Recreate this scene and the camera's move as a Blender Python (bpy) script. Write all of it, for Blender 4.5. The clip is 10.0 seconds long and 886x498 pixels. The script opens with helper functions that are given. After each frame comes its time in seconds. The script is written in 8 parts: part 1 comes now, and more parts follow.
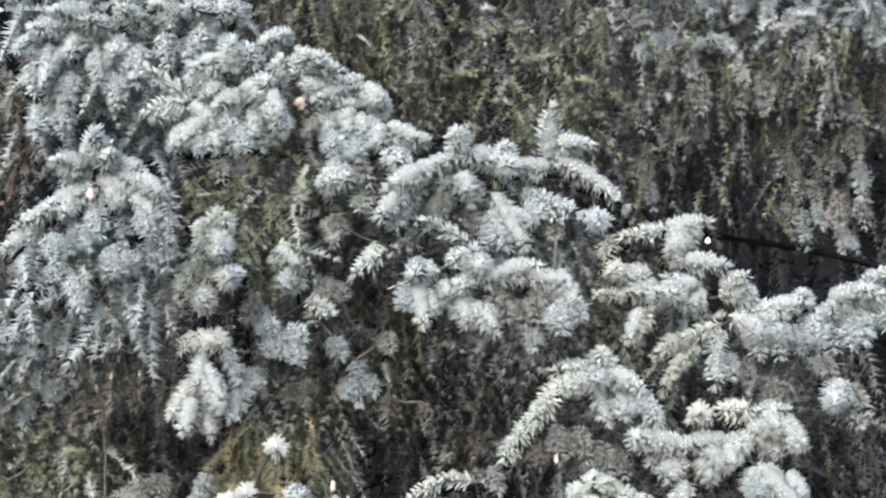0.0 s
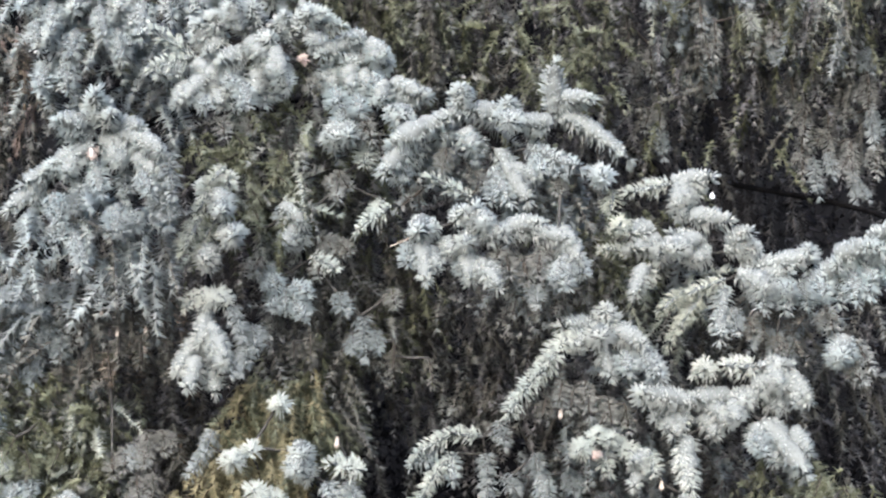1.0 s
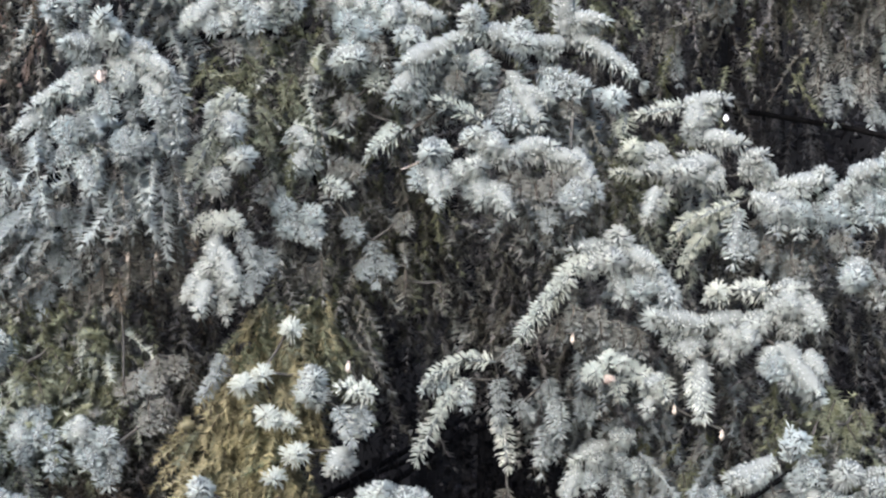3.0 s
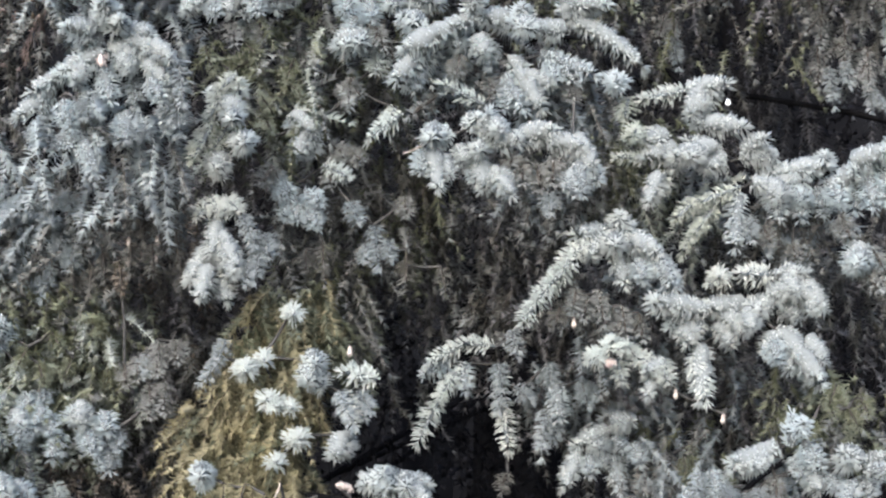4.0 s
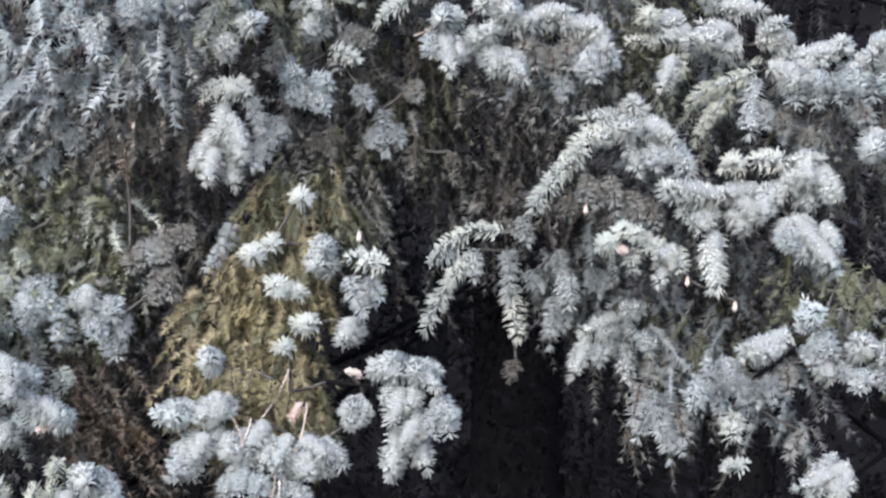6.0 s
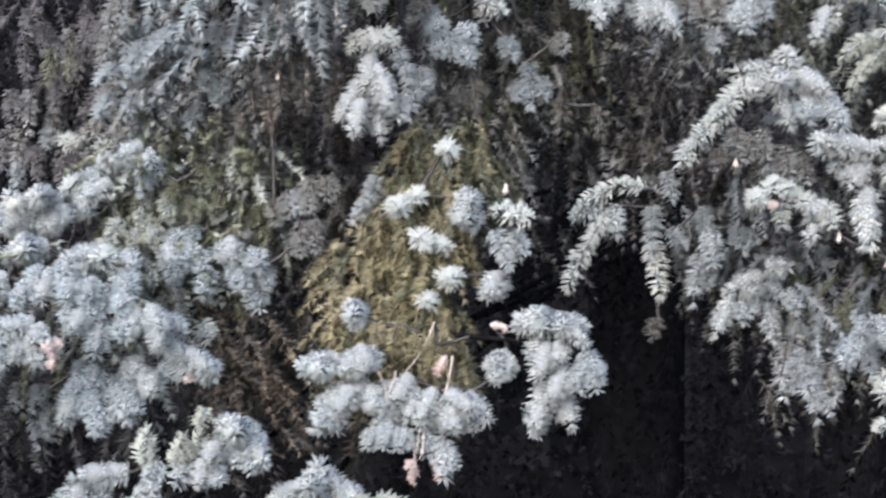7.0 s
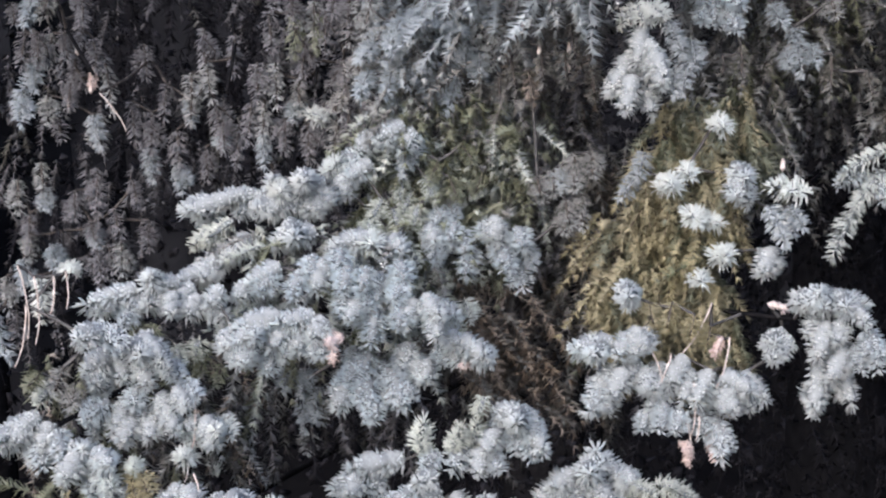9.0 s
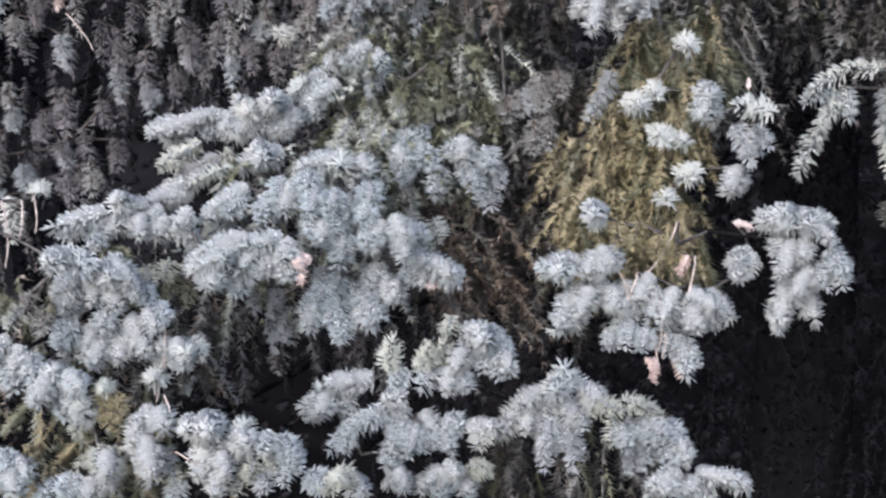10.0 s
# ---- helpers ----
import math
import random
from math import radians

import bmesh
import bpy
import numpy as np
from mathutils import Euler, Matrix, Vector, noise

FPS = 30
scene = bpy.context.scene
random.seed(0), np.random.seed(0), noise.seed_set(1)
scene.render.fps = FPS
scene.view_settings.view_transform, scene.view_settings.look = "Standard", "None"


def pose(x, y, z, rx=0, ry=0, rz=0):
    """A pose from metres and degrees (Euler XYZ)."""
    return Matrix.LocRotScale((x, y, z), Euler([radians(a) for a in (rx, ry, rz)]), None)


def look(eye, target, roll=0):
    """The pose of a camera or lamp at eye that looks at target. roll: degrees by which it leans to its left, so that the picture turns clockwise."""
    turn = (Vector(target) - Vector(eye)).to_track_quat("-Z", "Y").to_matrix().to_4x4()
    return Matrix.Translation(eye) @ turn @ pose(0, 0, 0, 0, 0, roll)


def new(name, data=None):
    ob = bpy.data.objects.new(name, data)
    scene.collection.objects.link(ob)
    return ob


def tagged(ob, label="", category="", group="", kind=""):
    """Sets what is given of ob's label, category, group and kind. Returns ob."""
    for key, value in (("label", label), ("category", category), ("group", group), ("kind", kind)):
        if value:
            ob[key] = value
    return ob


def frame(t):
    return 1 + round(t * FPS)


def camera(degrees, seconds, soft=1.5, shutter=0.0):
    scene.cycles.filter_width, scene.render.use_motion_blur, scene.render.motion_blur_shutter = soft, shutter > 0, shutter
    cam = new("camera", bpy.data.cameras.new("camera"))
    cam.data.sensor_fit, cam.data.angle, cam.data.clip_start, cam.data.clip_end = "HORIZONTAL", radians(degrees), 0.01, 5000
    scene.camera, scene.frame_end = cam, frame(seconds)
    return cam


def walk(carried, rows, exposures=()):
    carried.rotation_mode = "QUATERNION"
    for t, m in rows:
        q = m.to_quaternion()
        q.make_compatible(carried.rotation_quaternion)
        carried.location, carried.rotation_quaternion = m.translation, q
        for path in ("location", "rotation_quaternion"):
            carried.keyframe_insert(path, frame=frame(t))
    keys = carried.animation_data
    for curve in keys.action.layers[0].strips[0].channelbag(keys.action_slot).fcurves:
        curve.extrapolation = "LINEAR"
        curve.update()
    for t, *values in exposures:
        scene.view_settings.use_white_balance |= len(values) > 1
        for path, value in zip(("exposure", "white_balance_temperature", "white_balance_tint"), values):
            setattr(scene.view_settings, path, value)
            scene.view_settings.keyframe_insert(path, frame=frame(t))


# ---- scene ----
cam = camera(28, 10.0, 2.3, 0.4)
PATH = [
    (0, pose(-0.0000, 0.0000, 3.0000, 90 + -1.995, 0, 0.000) @ pose(0, 0, 0, 0, 0, 0.844)),
    (0.5, pose(0.0329, 0.0079, 3.0360, 90 + -3.652, 0, 1.205) @ pose(0, 0, 0, 0, 0, 0.602)),
    (1, pose(0.0491, 0.0056, 3.0353, 90 + -4.198, 0, 1.203) @ pose(0, 0, 0, 0, 0, 0.524)),
    (1.5, pose(0.0371, 0.0054, 3.0065, 90 + -4.497, 0, 0.970) @ pose(0, 0, 0, 0, 0, 0.647)),
    (2, pose(0.0552, -0.0006, 3.0160, 90 + -5.045, 0, 1.187) @ pose(0, 0, 0, 0, 0, 0.233)),
    (2.5, pose(0.0816, 0.0053, 3.0113, 90 + -5.567, 0, 2.087) @ pose(0, 0, 0, 0, 0, 0.346)),
    (2.7, pose(0.0749, 0.0128, 3.0066, 90 + -5.736, 0, 2.041) @ pose(0, 0, 0, 0, 0, 0.373)),
    (3.8, pose(0.0469, 0.0235, 3.0163, 90 + -6.789, 0, 1.323) @ pose(0, 0, 0, 0, 0, 0.123)),
    (4, pose(0.0441, 0.0218, 3.0104, 90 + -6.634, 0, 1.491) @ pose(0, 0, 0, 0, 0, 0.384)),
    (4.5, pose(0.0112, 0.0219, 3.0294, 90 + -7.823, 0, 1.101) @ pose(0, 0, 0, 0, 0, 0.407)),
    (5, pose(0.0292, 0.0255, 3.0451, 90 + -8.580, 0, 1.245) @ pose(0, 0, 0, 0, 0, 0.475)),
    (5.2, pose(0.0274, 0.0227, 3.0239, 90 + -7.794, 0, 1.199) @ pose(0, 0, 0, 0, 0, 0.485)),
    (6.3, pose(-0.0044, 0.0662, 2.9829, 90 + -10.573, 0, 1.241) @ pose(0, 0, 0, 0, 0, 0.896)),
    (6.5, pose(-0.0247, 0.0707, 2.9688, 90 + -10.342, 0, 2.121) @ pose(0, 0, 0, 0, 0, 0.910)),
    (7, pose(-0.0620, 0.0688, 2.9562, 90 + -10.851, 0, 4.087) @ pose(0, 0, 0, 0, 0, 0.625)),
    (7.5, pose(-0.0763, 0.0764, 2.9979, 90 + -12.144, 0, 6.098) @ pose(0, 0, 0, 0, 0, -0.273)),
    (8, pose(-0.1286, 0.0966, 3.0285, 90 + -13.458, 0, 7.703) @ pose(0, 0, 0, 0, 0, -1.149)),
    (8.5, pose(-0.2762, 0.1189, 3.0642, 90 + -14.385, 0, 7.668) @ pose(0, 0, 0, 0, 0, -1.699)),
    (9, pose(-0.2874, 0.1247, 3.0690, 90 + -14.447, 0, 7.690) @ pose(0, 0, 0, 0, 0, -1.256)),
    (9.5, pose(-0.2774, 0.1144, 3.1074, 90 + -16.433, 0, 7.997) @ pose(0, 0, 0, 0, 0, -2.031)),
    (10, pose(-0.2734, 0.1209, 3.0942, 90 + -17.598, 0, 7.014) @ pose(0, 0, 0, 0, 0, -1.384)),
]
walk(cam, PATH, exposures=((0, 1.7, 6430, 9.5), (2.5, 1.54, 6440, 9), (4.5, 1.54, 6250, 10.5), (6.5, 1.56, 6150, 14), (8.5, 1.41, 6170, 16.5), (10, 1.37, 6170, 17.5)))

# ---- light ----
world = bpy.data.worlds.new("winter_sky")
scene.world = world
world.use_nodes = True
wn = world.node_tree.nodes
sky = wn.new("ShaderNodeTexSky")
sky.sky_type = "NISHITA"
sky.sun_disc = False
sky.sun_elevation = radians(35)
sky.sun_rotation = radians(197)
sky.air_density, sky.dust_density, sky.ozone_density = 1.0, 4.0, 1.0
wn["Background"].inputs["Strength"].default_value = 0.15
world.node_tree.links.new(sky.outputs["Color"], wn["Background"].inputs["Color"])

sun = new("sun", bpy.data.lights.new("sun", "SUN"))
sun.data.energy, sun.data.angle, sun.data.color = 1.31, radians(60), (0.955, 0.98, 1.0)
sun.matrix_world = look((-2.5, -8.0, 9.0), (0, 2.6, 1.4))


# ---- materials ----
def needle_material(name, leaf, frost, amount, spread, glow=0.2, warm=(0.15, 0.115, 0.09), browned=0.0, grain=1.0, tipped=0.0):
    """Needles of colour leaf under hoar frost; amount: the share that is frosted; tipped: how much more at the ends of the shoots."""
    m = bpy.data.materials.new(name)
    m.use_nodes = True
    nt, n = m.node_tree, m.node_tree.nodes
    bsdf, out = n["Principled BSDF"], n["Material Output"]
    geo, info = n.new("ShaderNodeNewGeometry"), n.new("ShaderNodeObjectInfo")
    big, fine = n.new("ShaderNodeTexNoise"), n.new("ShaderNodeTexNoise")
    big.inputs["Scale"].default_value, big.inputs["Detail"].default_value = 9.0, 3.0
    fine.inputs["Scale"].default_value, fine.inputs["Detail"].default_value = 260.0, 2.0
    up = n.new("ShaderNodeSeparateXYZ")
    L = nt.links.new
    L(geo.outputs["Position"], big.inputs["Vector"])
    L(geo.outputs["Position"], fine.inputs["Vector"])
    L(geo.outputs["Normal"], up.inputs["Vector"])

    def calc(op, a, b, clamp=False):
        k = n.new("ShaderNodeMath")
        k.operation, k.use_clamp = op, clamp
        for i, v in enumerate((a, b)):
            if isinstance(v, (int, float)):
                k.inputs[i].default_value = v
            else:
                L(v, k.inputs[i])
        return k.outputs[0]

    # frost settles unevenly: by patch, by needle, by crystal, and more on upward faces
    s = calc("MULTIPLY", calc("SUBTRACT", big.outputs["Fac"], 0.5), 2.2)
    s = calc("ADD", s, calc("MULTIPLY", calc("SUBTRACT", geo.outputs["Random Per Island"], 0.5), 0.35 * grain))
    s = calc("ADD", s, calc("MULTIPLY", calc("SUBTRACT", fine.outputs["Fac"], 0.5), 0.7 * grain))
    s = calc("ADD", s, calc("MULTIPLY", up.outputs["Z"], 0.35))
    s = calc("ADD", s, calc("MULTIPLY", calc("SUBTRACT", info.outputs["Random"], 0.5), 0.25))
    end = n.new("ShaderNodeAttribute")
    end.attribute_name = "tip"
    s = calc("ADD", calc("MULTIPLY", s, spread), calc("MULTIPLY", calc("POWER", end.outputs["Fac"], 3.0), tipped))
    mask = calc("ADD", s, amount, True)

    def mix(fac, a, b):
        k = n.new("ShaderNodeMix")
        k.data_type = "RGBA"
        for sock, v in ((k.inputs["Factor"], fac), (k.inputs["A"], a), (k.inputs["B"], b)):
            if isinstance(v, (tuple, float)):
                sock.default_value = v if isinstance(v, float) else (*v, 1)
            else:
                L(v, sock)
        return k.outputs["Result"]

    tone = mix(geo.outputs["Random Per Island"], tuple(c * 0.8 for c in leaf), tuple(min(1, c * 1.2) for c in leaf))
    if browned:
        tone = mix(calc("MULTIPLY", big.outputs["Fac"], browned), tone, warm)
    # the rime is bluish in places and greyer or warmer in others
    hue = n.new("ShaderNodeTexNoise")
    hue.inputs["Scale"].default_value, hue.inputs["Detail"].default_value = 4.5, 2.0
    L(geo.outputs["Position"], hue.inputs["Vector"])
    lean = calc("ADD", calc("MULTIPLY", calc("SUBTRACT", hue.outputs["Fac"], 0.5), 3.0), 0.5, True)
    shade = mix(lean, tuple(c * k for c, k in zip(frost, (0.93, 1.0, 1.03))), tuple(c * k for c, k in zip(frost, (1.01, 0.99, 0.97))))
    ice = mix(fine.outputs["Fac"], tuple(c * 0.9 for c in frost), shade)
    col = mix(mask, tone, ice)
    L(col, bsdf.inputs["Base Color"])
    bsdf.inputs["Roughness"].default_value = 0.8
    bsdf.inputs["Specular IOR Level"].default_value = 0.15 if glow else 0.0
    if glow:
        tr, mx = n.new("ShaderNodeBsdfTranslucent"), n.new("ShaderNodeMixShader")
        L(col, tr.inputs["Color"])
        mx.inputs[0].default_value = glow
        L(bsdf.outputs[0], mx.inputs[1])
        L(tr.outputs[0], mx.inputs[2])
        L(mx.outputs[0], out.inputs["Surface"])
    return m


def rough_material(name, dark, light, scale, rough=0.85, bump=0.4):
    m = bpy.data.materials.new(name)
    m.use_nodes = True
    n, L = m.node_tree.nodes, m.node_tree.links.new
    tex, ramp, bp = n.new("ShaderNodeTexNoise"), n.new("ShaderNodeValToRGB"), n.new("ShaderNodeBump")
    pos = n.new("ShaderNodeTexCoord")
    tex.inputs["Scale"].default_value, tex.inputs["Detail"].default_value = scale, 8.0
    L(pos.outputs["Object"], tex.inputs["Vector"])
    ramp.color_ramp.elements[0].position, ramp.color_ramp.elements[1].position = 0.35, 0.68
    ramp.color_ramp.elements[0].color, ramp.color_ramp.elements[1].color = (*dark, 1), (*light, 1)
    L(tex.outputs["Fac"], ramp.inputs["Fac"])
    L(ramp.outputs["Color"], n["Principled BSDF"].inputs["Base Color"])
    L(tex.outputs["Fac"], bp.inputs["Height"])
    bp.inputs["Strength"].default_value = bump
    L(bp.outputs["Normal"], n["Principled BSDF"].inputs["Normal"])
    n["Principled BSDF"].inputs["Roughness"].default_value = rough
    n["Principled BSDF"].inputs["Specular IOR Level"].default_value = 0.1
    return m


ICE = (0.625, 0.67, 0.685)
MAT = {
    "w": needle_material("frost_thick", (0.16, 0.2, 0.17), ICE, 1.05, 0.2, 0.62),
    "c": needle_material("frost_on_single_needles", (0.2, 0.23, 0.2), (0.67, 0.71, 0.70), 0.92, 0.3, 0.52),
    "b": needle_material("frost_blue", (0.15, 0.19, 0.185), (0.64, 0.70, 0.735), 0.97, 0.3, 0.6),
    # f: thinner, bluer frost; shade on low and rear shoots put into the colour
    "f": needle_material("frost_blue_thin_shaded", (0.13, 0.15, 0.16), (0.50, 0.555, 0.595), 0.5, 0.36, 0.45, tipped=0.4),
    # m: dim mauve; shade on rear curtains and haze in gaps coloured in
    "m": needle_material("needle_mauve_shaded", (0.105, 0.103, 0.112), (0.38, 0.385, 0.415), 0.14, 0.3, 0.35, grain=0.3, tipped=0.45),
    "g": needle_material("frost_thin", (0.125, 0.125, 0.116), (0.50, 0.53, 0.545), 0.32, 0.40, 0.4, browned=0.2, grain=0.25, tipped=0.5),
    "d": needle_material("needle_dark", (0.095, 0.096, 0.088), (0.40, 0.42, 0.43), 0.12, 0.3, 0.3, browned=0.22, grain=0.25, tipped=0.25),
    "e": needle_material("needle_green", (0.155, 0.172, 0.105), (0.5, 0.55, 0.49), 0.14, 0.3, 0.4, browned=0.27, grain=0.25, tipped=0.2),
    "y": needle_material("needle_yellow", (0.315, 0.285, 0.165), (0.54, 0.525, 0.43), 0.22, 0.3, 0.35, browned=0.25, grain=0.45),
    "v": needle_material("frost_on_green", (0.2, 0.22, 0.15), (0.60, 0.645, 0.625), 0.66, 0.35, 0.42),
    "n": needle_material("needle_brown", (0.12, 0.098, 0.076), (0.5, 0.48, 0.46), 0.16, 0.35, 0.1, browned=0.4, grain=0.45),
    # k: near-black needles, the deep shade of the gaps put into their colour
    "k": needle_material("needle_gap_shade", (0.017, 0.017, 0.0205), (0.026, 0.026, 0.03), 0.0, 0.05, 0.0, grain=0.45),
    "p": needle_material("needle_pink_dead", (0.42, 0.29, 0.26), (0.76, 0.73, 0.73), 0.42, 0.4),
}
# bark far darker than its own tone: shade inside the trees put into it
SHADED_BARK = rough_material("shaded_bark", (0.005, 0.005, 0.0057), (0.011, 0.0108, 0.012), 40)
SHADED_BARK.node_tree.nodes["Principled BSDF"].inputs["Specular IOR Level"].default_value = 0.0
TWIG = rough_material("twig_bark", (0.026, 0.024, 0.024), (0.075, 0.066, 0.06), 90)
PALE_TWIG = rough_material("frosted_twig_bark", (0.26, 0.22, 0.2), (0.52, 0.48, 0.46), 120)
RIMED_TWIG = rough_material("twig_bark_under_thin_rime", (0.042, 0.042, 0.043), (0.09, 0.088, 0.088), 120)
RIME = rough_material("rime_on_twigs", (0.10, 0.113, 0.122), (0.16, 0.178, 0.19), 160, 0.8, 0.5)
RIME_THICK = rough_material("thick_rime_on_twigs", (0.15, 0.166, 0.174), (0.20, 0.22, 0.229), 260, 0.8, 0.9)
# ground near black: the shade under the trees is in the colour
GROUND = rough_material("shade_dark_ground", (0.004, 0.004, 0.0046), (0.010, 0.0095, 0.0098), 3.0)
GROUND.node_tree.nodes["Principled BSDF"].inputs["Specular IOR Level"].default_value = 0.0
# backdrop colour: the shade between the trees, no surface of its own
GAP_SHADE = rough_material("gap_shade_backdrop", (0.006, 0.0063, 0.0077), (0.012, 0.0126, 0.0148), 2.5, 1.0, 0.6)
GAP_SHADE.node_tree.nodes["Principled BSDF"].inputs["Specular IOR Level"].default_value = 0.0
DROP = bpy.data.materials.new("ice_drop")
DROP.use_nodes = True
DROP.node_tree.nodes["Principled BSDF"].inputs["Base Color"].default_value = (0.9, 0.95, 1, 1)
DROP.node_tree.nodes["Principled BSDF"].inputs["Roughness"].default_value = 0.08
DROP.node_tree.nodes["Principled BSDF"].inputs["Transmission Weight"].default_value = 0.35

# ---- ground ----
side = np.linspace(-1, 1, 81)
side = np.sign(side) * (np.abs(side) ** 3) * 900
gx, gy = np.meshgrid(side, side + 2.0)
gz = 0.04 * np.sin(gx * 1.3) * np.cos(gy * 1.1)
verts = np.stack([gx, gy, gz], -1).reshape(-1, 3)
idx = np.arange(81 * 81).reshape(81, 81)
faces = np.stack([idx[:-1, :-1], idx[:-1, 1:], idx[1:, 1:], idx[1:, :-1]], -1).reshape(-1, 4)
me = bpy.data.meshes.new("ground")
me.from_pydata(verts.tolist(), [], faces.tolist())
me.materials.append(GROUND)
tagged(new("ground", me), "ground under the trees, its shade put into a near-black colour", "ground", kind="structure")

# ---- near-black shell added behind the trees: closes the view and stands for shade ----
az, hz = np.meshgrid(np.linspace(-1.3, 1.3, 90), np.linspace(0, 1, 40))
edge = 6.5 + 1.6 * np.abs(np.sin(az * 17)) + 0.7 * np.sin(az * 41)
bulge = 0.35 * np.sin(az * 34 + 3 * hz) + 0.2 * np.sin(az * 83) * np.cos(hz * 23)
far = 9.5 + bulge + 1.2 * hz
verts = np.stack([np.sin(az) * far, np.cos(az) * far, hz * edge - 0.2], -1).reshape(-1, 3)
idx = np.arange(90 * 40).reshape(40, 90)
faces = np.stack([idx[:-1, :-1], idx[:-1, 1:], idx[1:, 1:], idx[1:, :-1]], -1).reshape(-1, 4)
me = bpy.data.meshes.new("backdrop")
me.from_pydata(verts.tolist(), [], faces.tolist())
me.materials.append(GAP_SHADE)
tagged(new("backdrop", me), "near-black shell added behind the trees to keep the gaps dark", "wood", kind="structure")

# ---- shoots: a twig with needles all round ----
rng = np.random.default_rng(7)


def tube(points, radii, sides=5):
    """Vertices and quads of a tapering tube through points."""
    P = np.asarray(points, float)
    T = np.gradient(P, axis=0)
    T /= np.linalg.norm(T, axis=1, keepdims=True) + 1e-12
    ref = np.where(np.abs(T[:, 2:3]) > 0.9, np.array([[0.0, 1.0, 0.0]]), np.array([[0.0, 0.0, 1.0]]))
    A = np.cross(T, ref)
    A /= np.linalg.norm(A, axis=1, keepdims=True)
    B = np.cross(T, A)
    a = np.arange(sides) * 2 * np.pi / sides
    R = np.asarray(radii, float)[:, None, None]
    V = P[:, None] + R * (np.cos(a)[None, :, None] * A[:, None] + np.sin(a)[None, :, None] * B[:, None])
    k = len(P)
    i = np.arange(k * sides).reshape(k, sides)
    j = np.roll(i, -1, axis=1)
    F = np.stack([i[:-1], j[:-1], j[1:], i[1:]], -1).reshape(-1, 4)
    return V.reshape(-1, 3), F


def shoot_mesh(length, needles, nlen, width, sag, lean, flat, seed, core, spike, round_=0.12):
    """Vertices, triangles, normals and nearness to the tip of one shoot along +x: needles, then twig with the frost that has grown round it.
    sag: droop of the tip; flat: 0 all round, 1 combed sideways; core: radius of the twig with its frost;
    spike: needles as plain points, else spindles that carry rime to their ends; round_: how far the rime on the needles rounds their surface off towards the shoot's own roundness."""
    r = np.random.default_rng(seed)
    s = np.sort(r.uniform(0.0, 1.0, needles))
    ends = max(8, needles // 14)
    s[-ends:] = 1.0
    root = np.stack([s * length, 0 * s, -sag * length * s ** 2], 1)
    ang = r.uniform(0, 2 * np.pi, needles)
    # fewer needles straight below
    ang = np.where((np.sin(ang) < -0.35) & (r.random(needles) < 0.45), -ang, ang)
    sideways = np.stack([np.cos(ang), np.sin(ang) * (1 - 0.75 * flat) + 0.25 * flat], 1)
    clump = 0.10 * np.sin(s * length * 260 + r.uniform(0, 6)) + r.normal(0, 0.13, needles)
    fwd = radians(lean) + clump
    fwd = np.where(s > 0.985, r.uniform(0.1, 1.15, needles), fwd)
    slope = np.arctan(2 * sag * s)
    d = np.stack([np.cos(fwd), np.sin(fwd) * sideways[:, 0], np.sin(fwd) * sideways[:, 1]], 1)
    c, q = np.cos(slope), np.sin(slope)
    d = np.stack([d[:, 0] * c + d[:, 2] * q, d[:, 1], d[:, 2] * c - d[:, 0] * q], 1)
    d /= np.linalg.norm(d, axis=1, keepdims=True)
    ln = nlen * r.uniform(0.62, 1.15, needles) * (0.72 + 0.28 * np.sin(np.pi * np.clip(s + 0.1, 0, 1)))
    # needles that stand up carry rime and are pressed flatter; those at the side and below curl down
    ln = ln * np.where(np.sin(ang) > 0.5, 0.85, 1.0)
    u = np.cross(d, np.array([0.3, 0.2, 1.0]))
    u /= np.linalg.norm(u, axis=1, keepdims=True)
    v = np.cross(d, u)
    bend = r.normal(0, 0.10, (needles, 1)) * v + np.array([[0.22, 0, -0.06]])
    w = width * r.uniform(0.7, 1.3, needles)
    V = [] if spike else [root]
    N = [] if spike else [d]
    t, wid = (0.0, 1.0) if spike else (0.75, 1.4)
    centre = root + d * (ln * t)[:, None] + bend * (ln * t * t)[:, None]
    for a in (0.0, 2.094, 4.189):
        own = math.cos(a) * u + math.sin(a) * v
        V.append(centre + (w * wid * 0.5)[:, None] * own)
        N.append((1 - round_) * own + round_ * d)
    V.append(root + (d + bend) * ln[:, None])
    N.append(d)
    per = len(V)
    N = np.stack(N, 1).reshape(-1, 3)
    V = np.stack(V, 1).reshape(-1, 3)
    tri = [(per - 4 + a, per - 4 + (a + 1) % 3, per - 1) for a in range(3)]
    if not spike:
        tri += [(1 + (a + 1) % 3, 1 + a, 0) for a in range(3)]
    F = (np.arange(needles)[:, None, None] * per + np.array(tri)[None]).reshape(-1, 3)
    k, sides = (4, 3) if spike else (11, 7) if core > 0.007 else (6, 5)
    sx = np.linspace(0, 1, k)
    rad = core * r.uniform(0.82, 1.15, k) * np.minimum(1, np.minimum(0.45 + 5 * sx, 0.12 + 3.5 * (1 - sx)))
    lift = 0.35 * core if core > 0.004 else 0.0
    axis = np.stack([sx * length, 0 * sx, lift - sag * length * sx ** 2], 1)
    TV, TF = tube(axis, rad, sides)
    TV = TV + r.normal(0, 0.15 * core, TV.shape)
    TN = TV - np.repeat(axis, sides, 0) + np.array([1e-6, 0, 1e-6])
    TF = np.concatenate([TF[:, [0, 1, 2]], TF[:, [0, 2, 3]]])
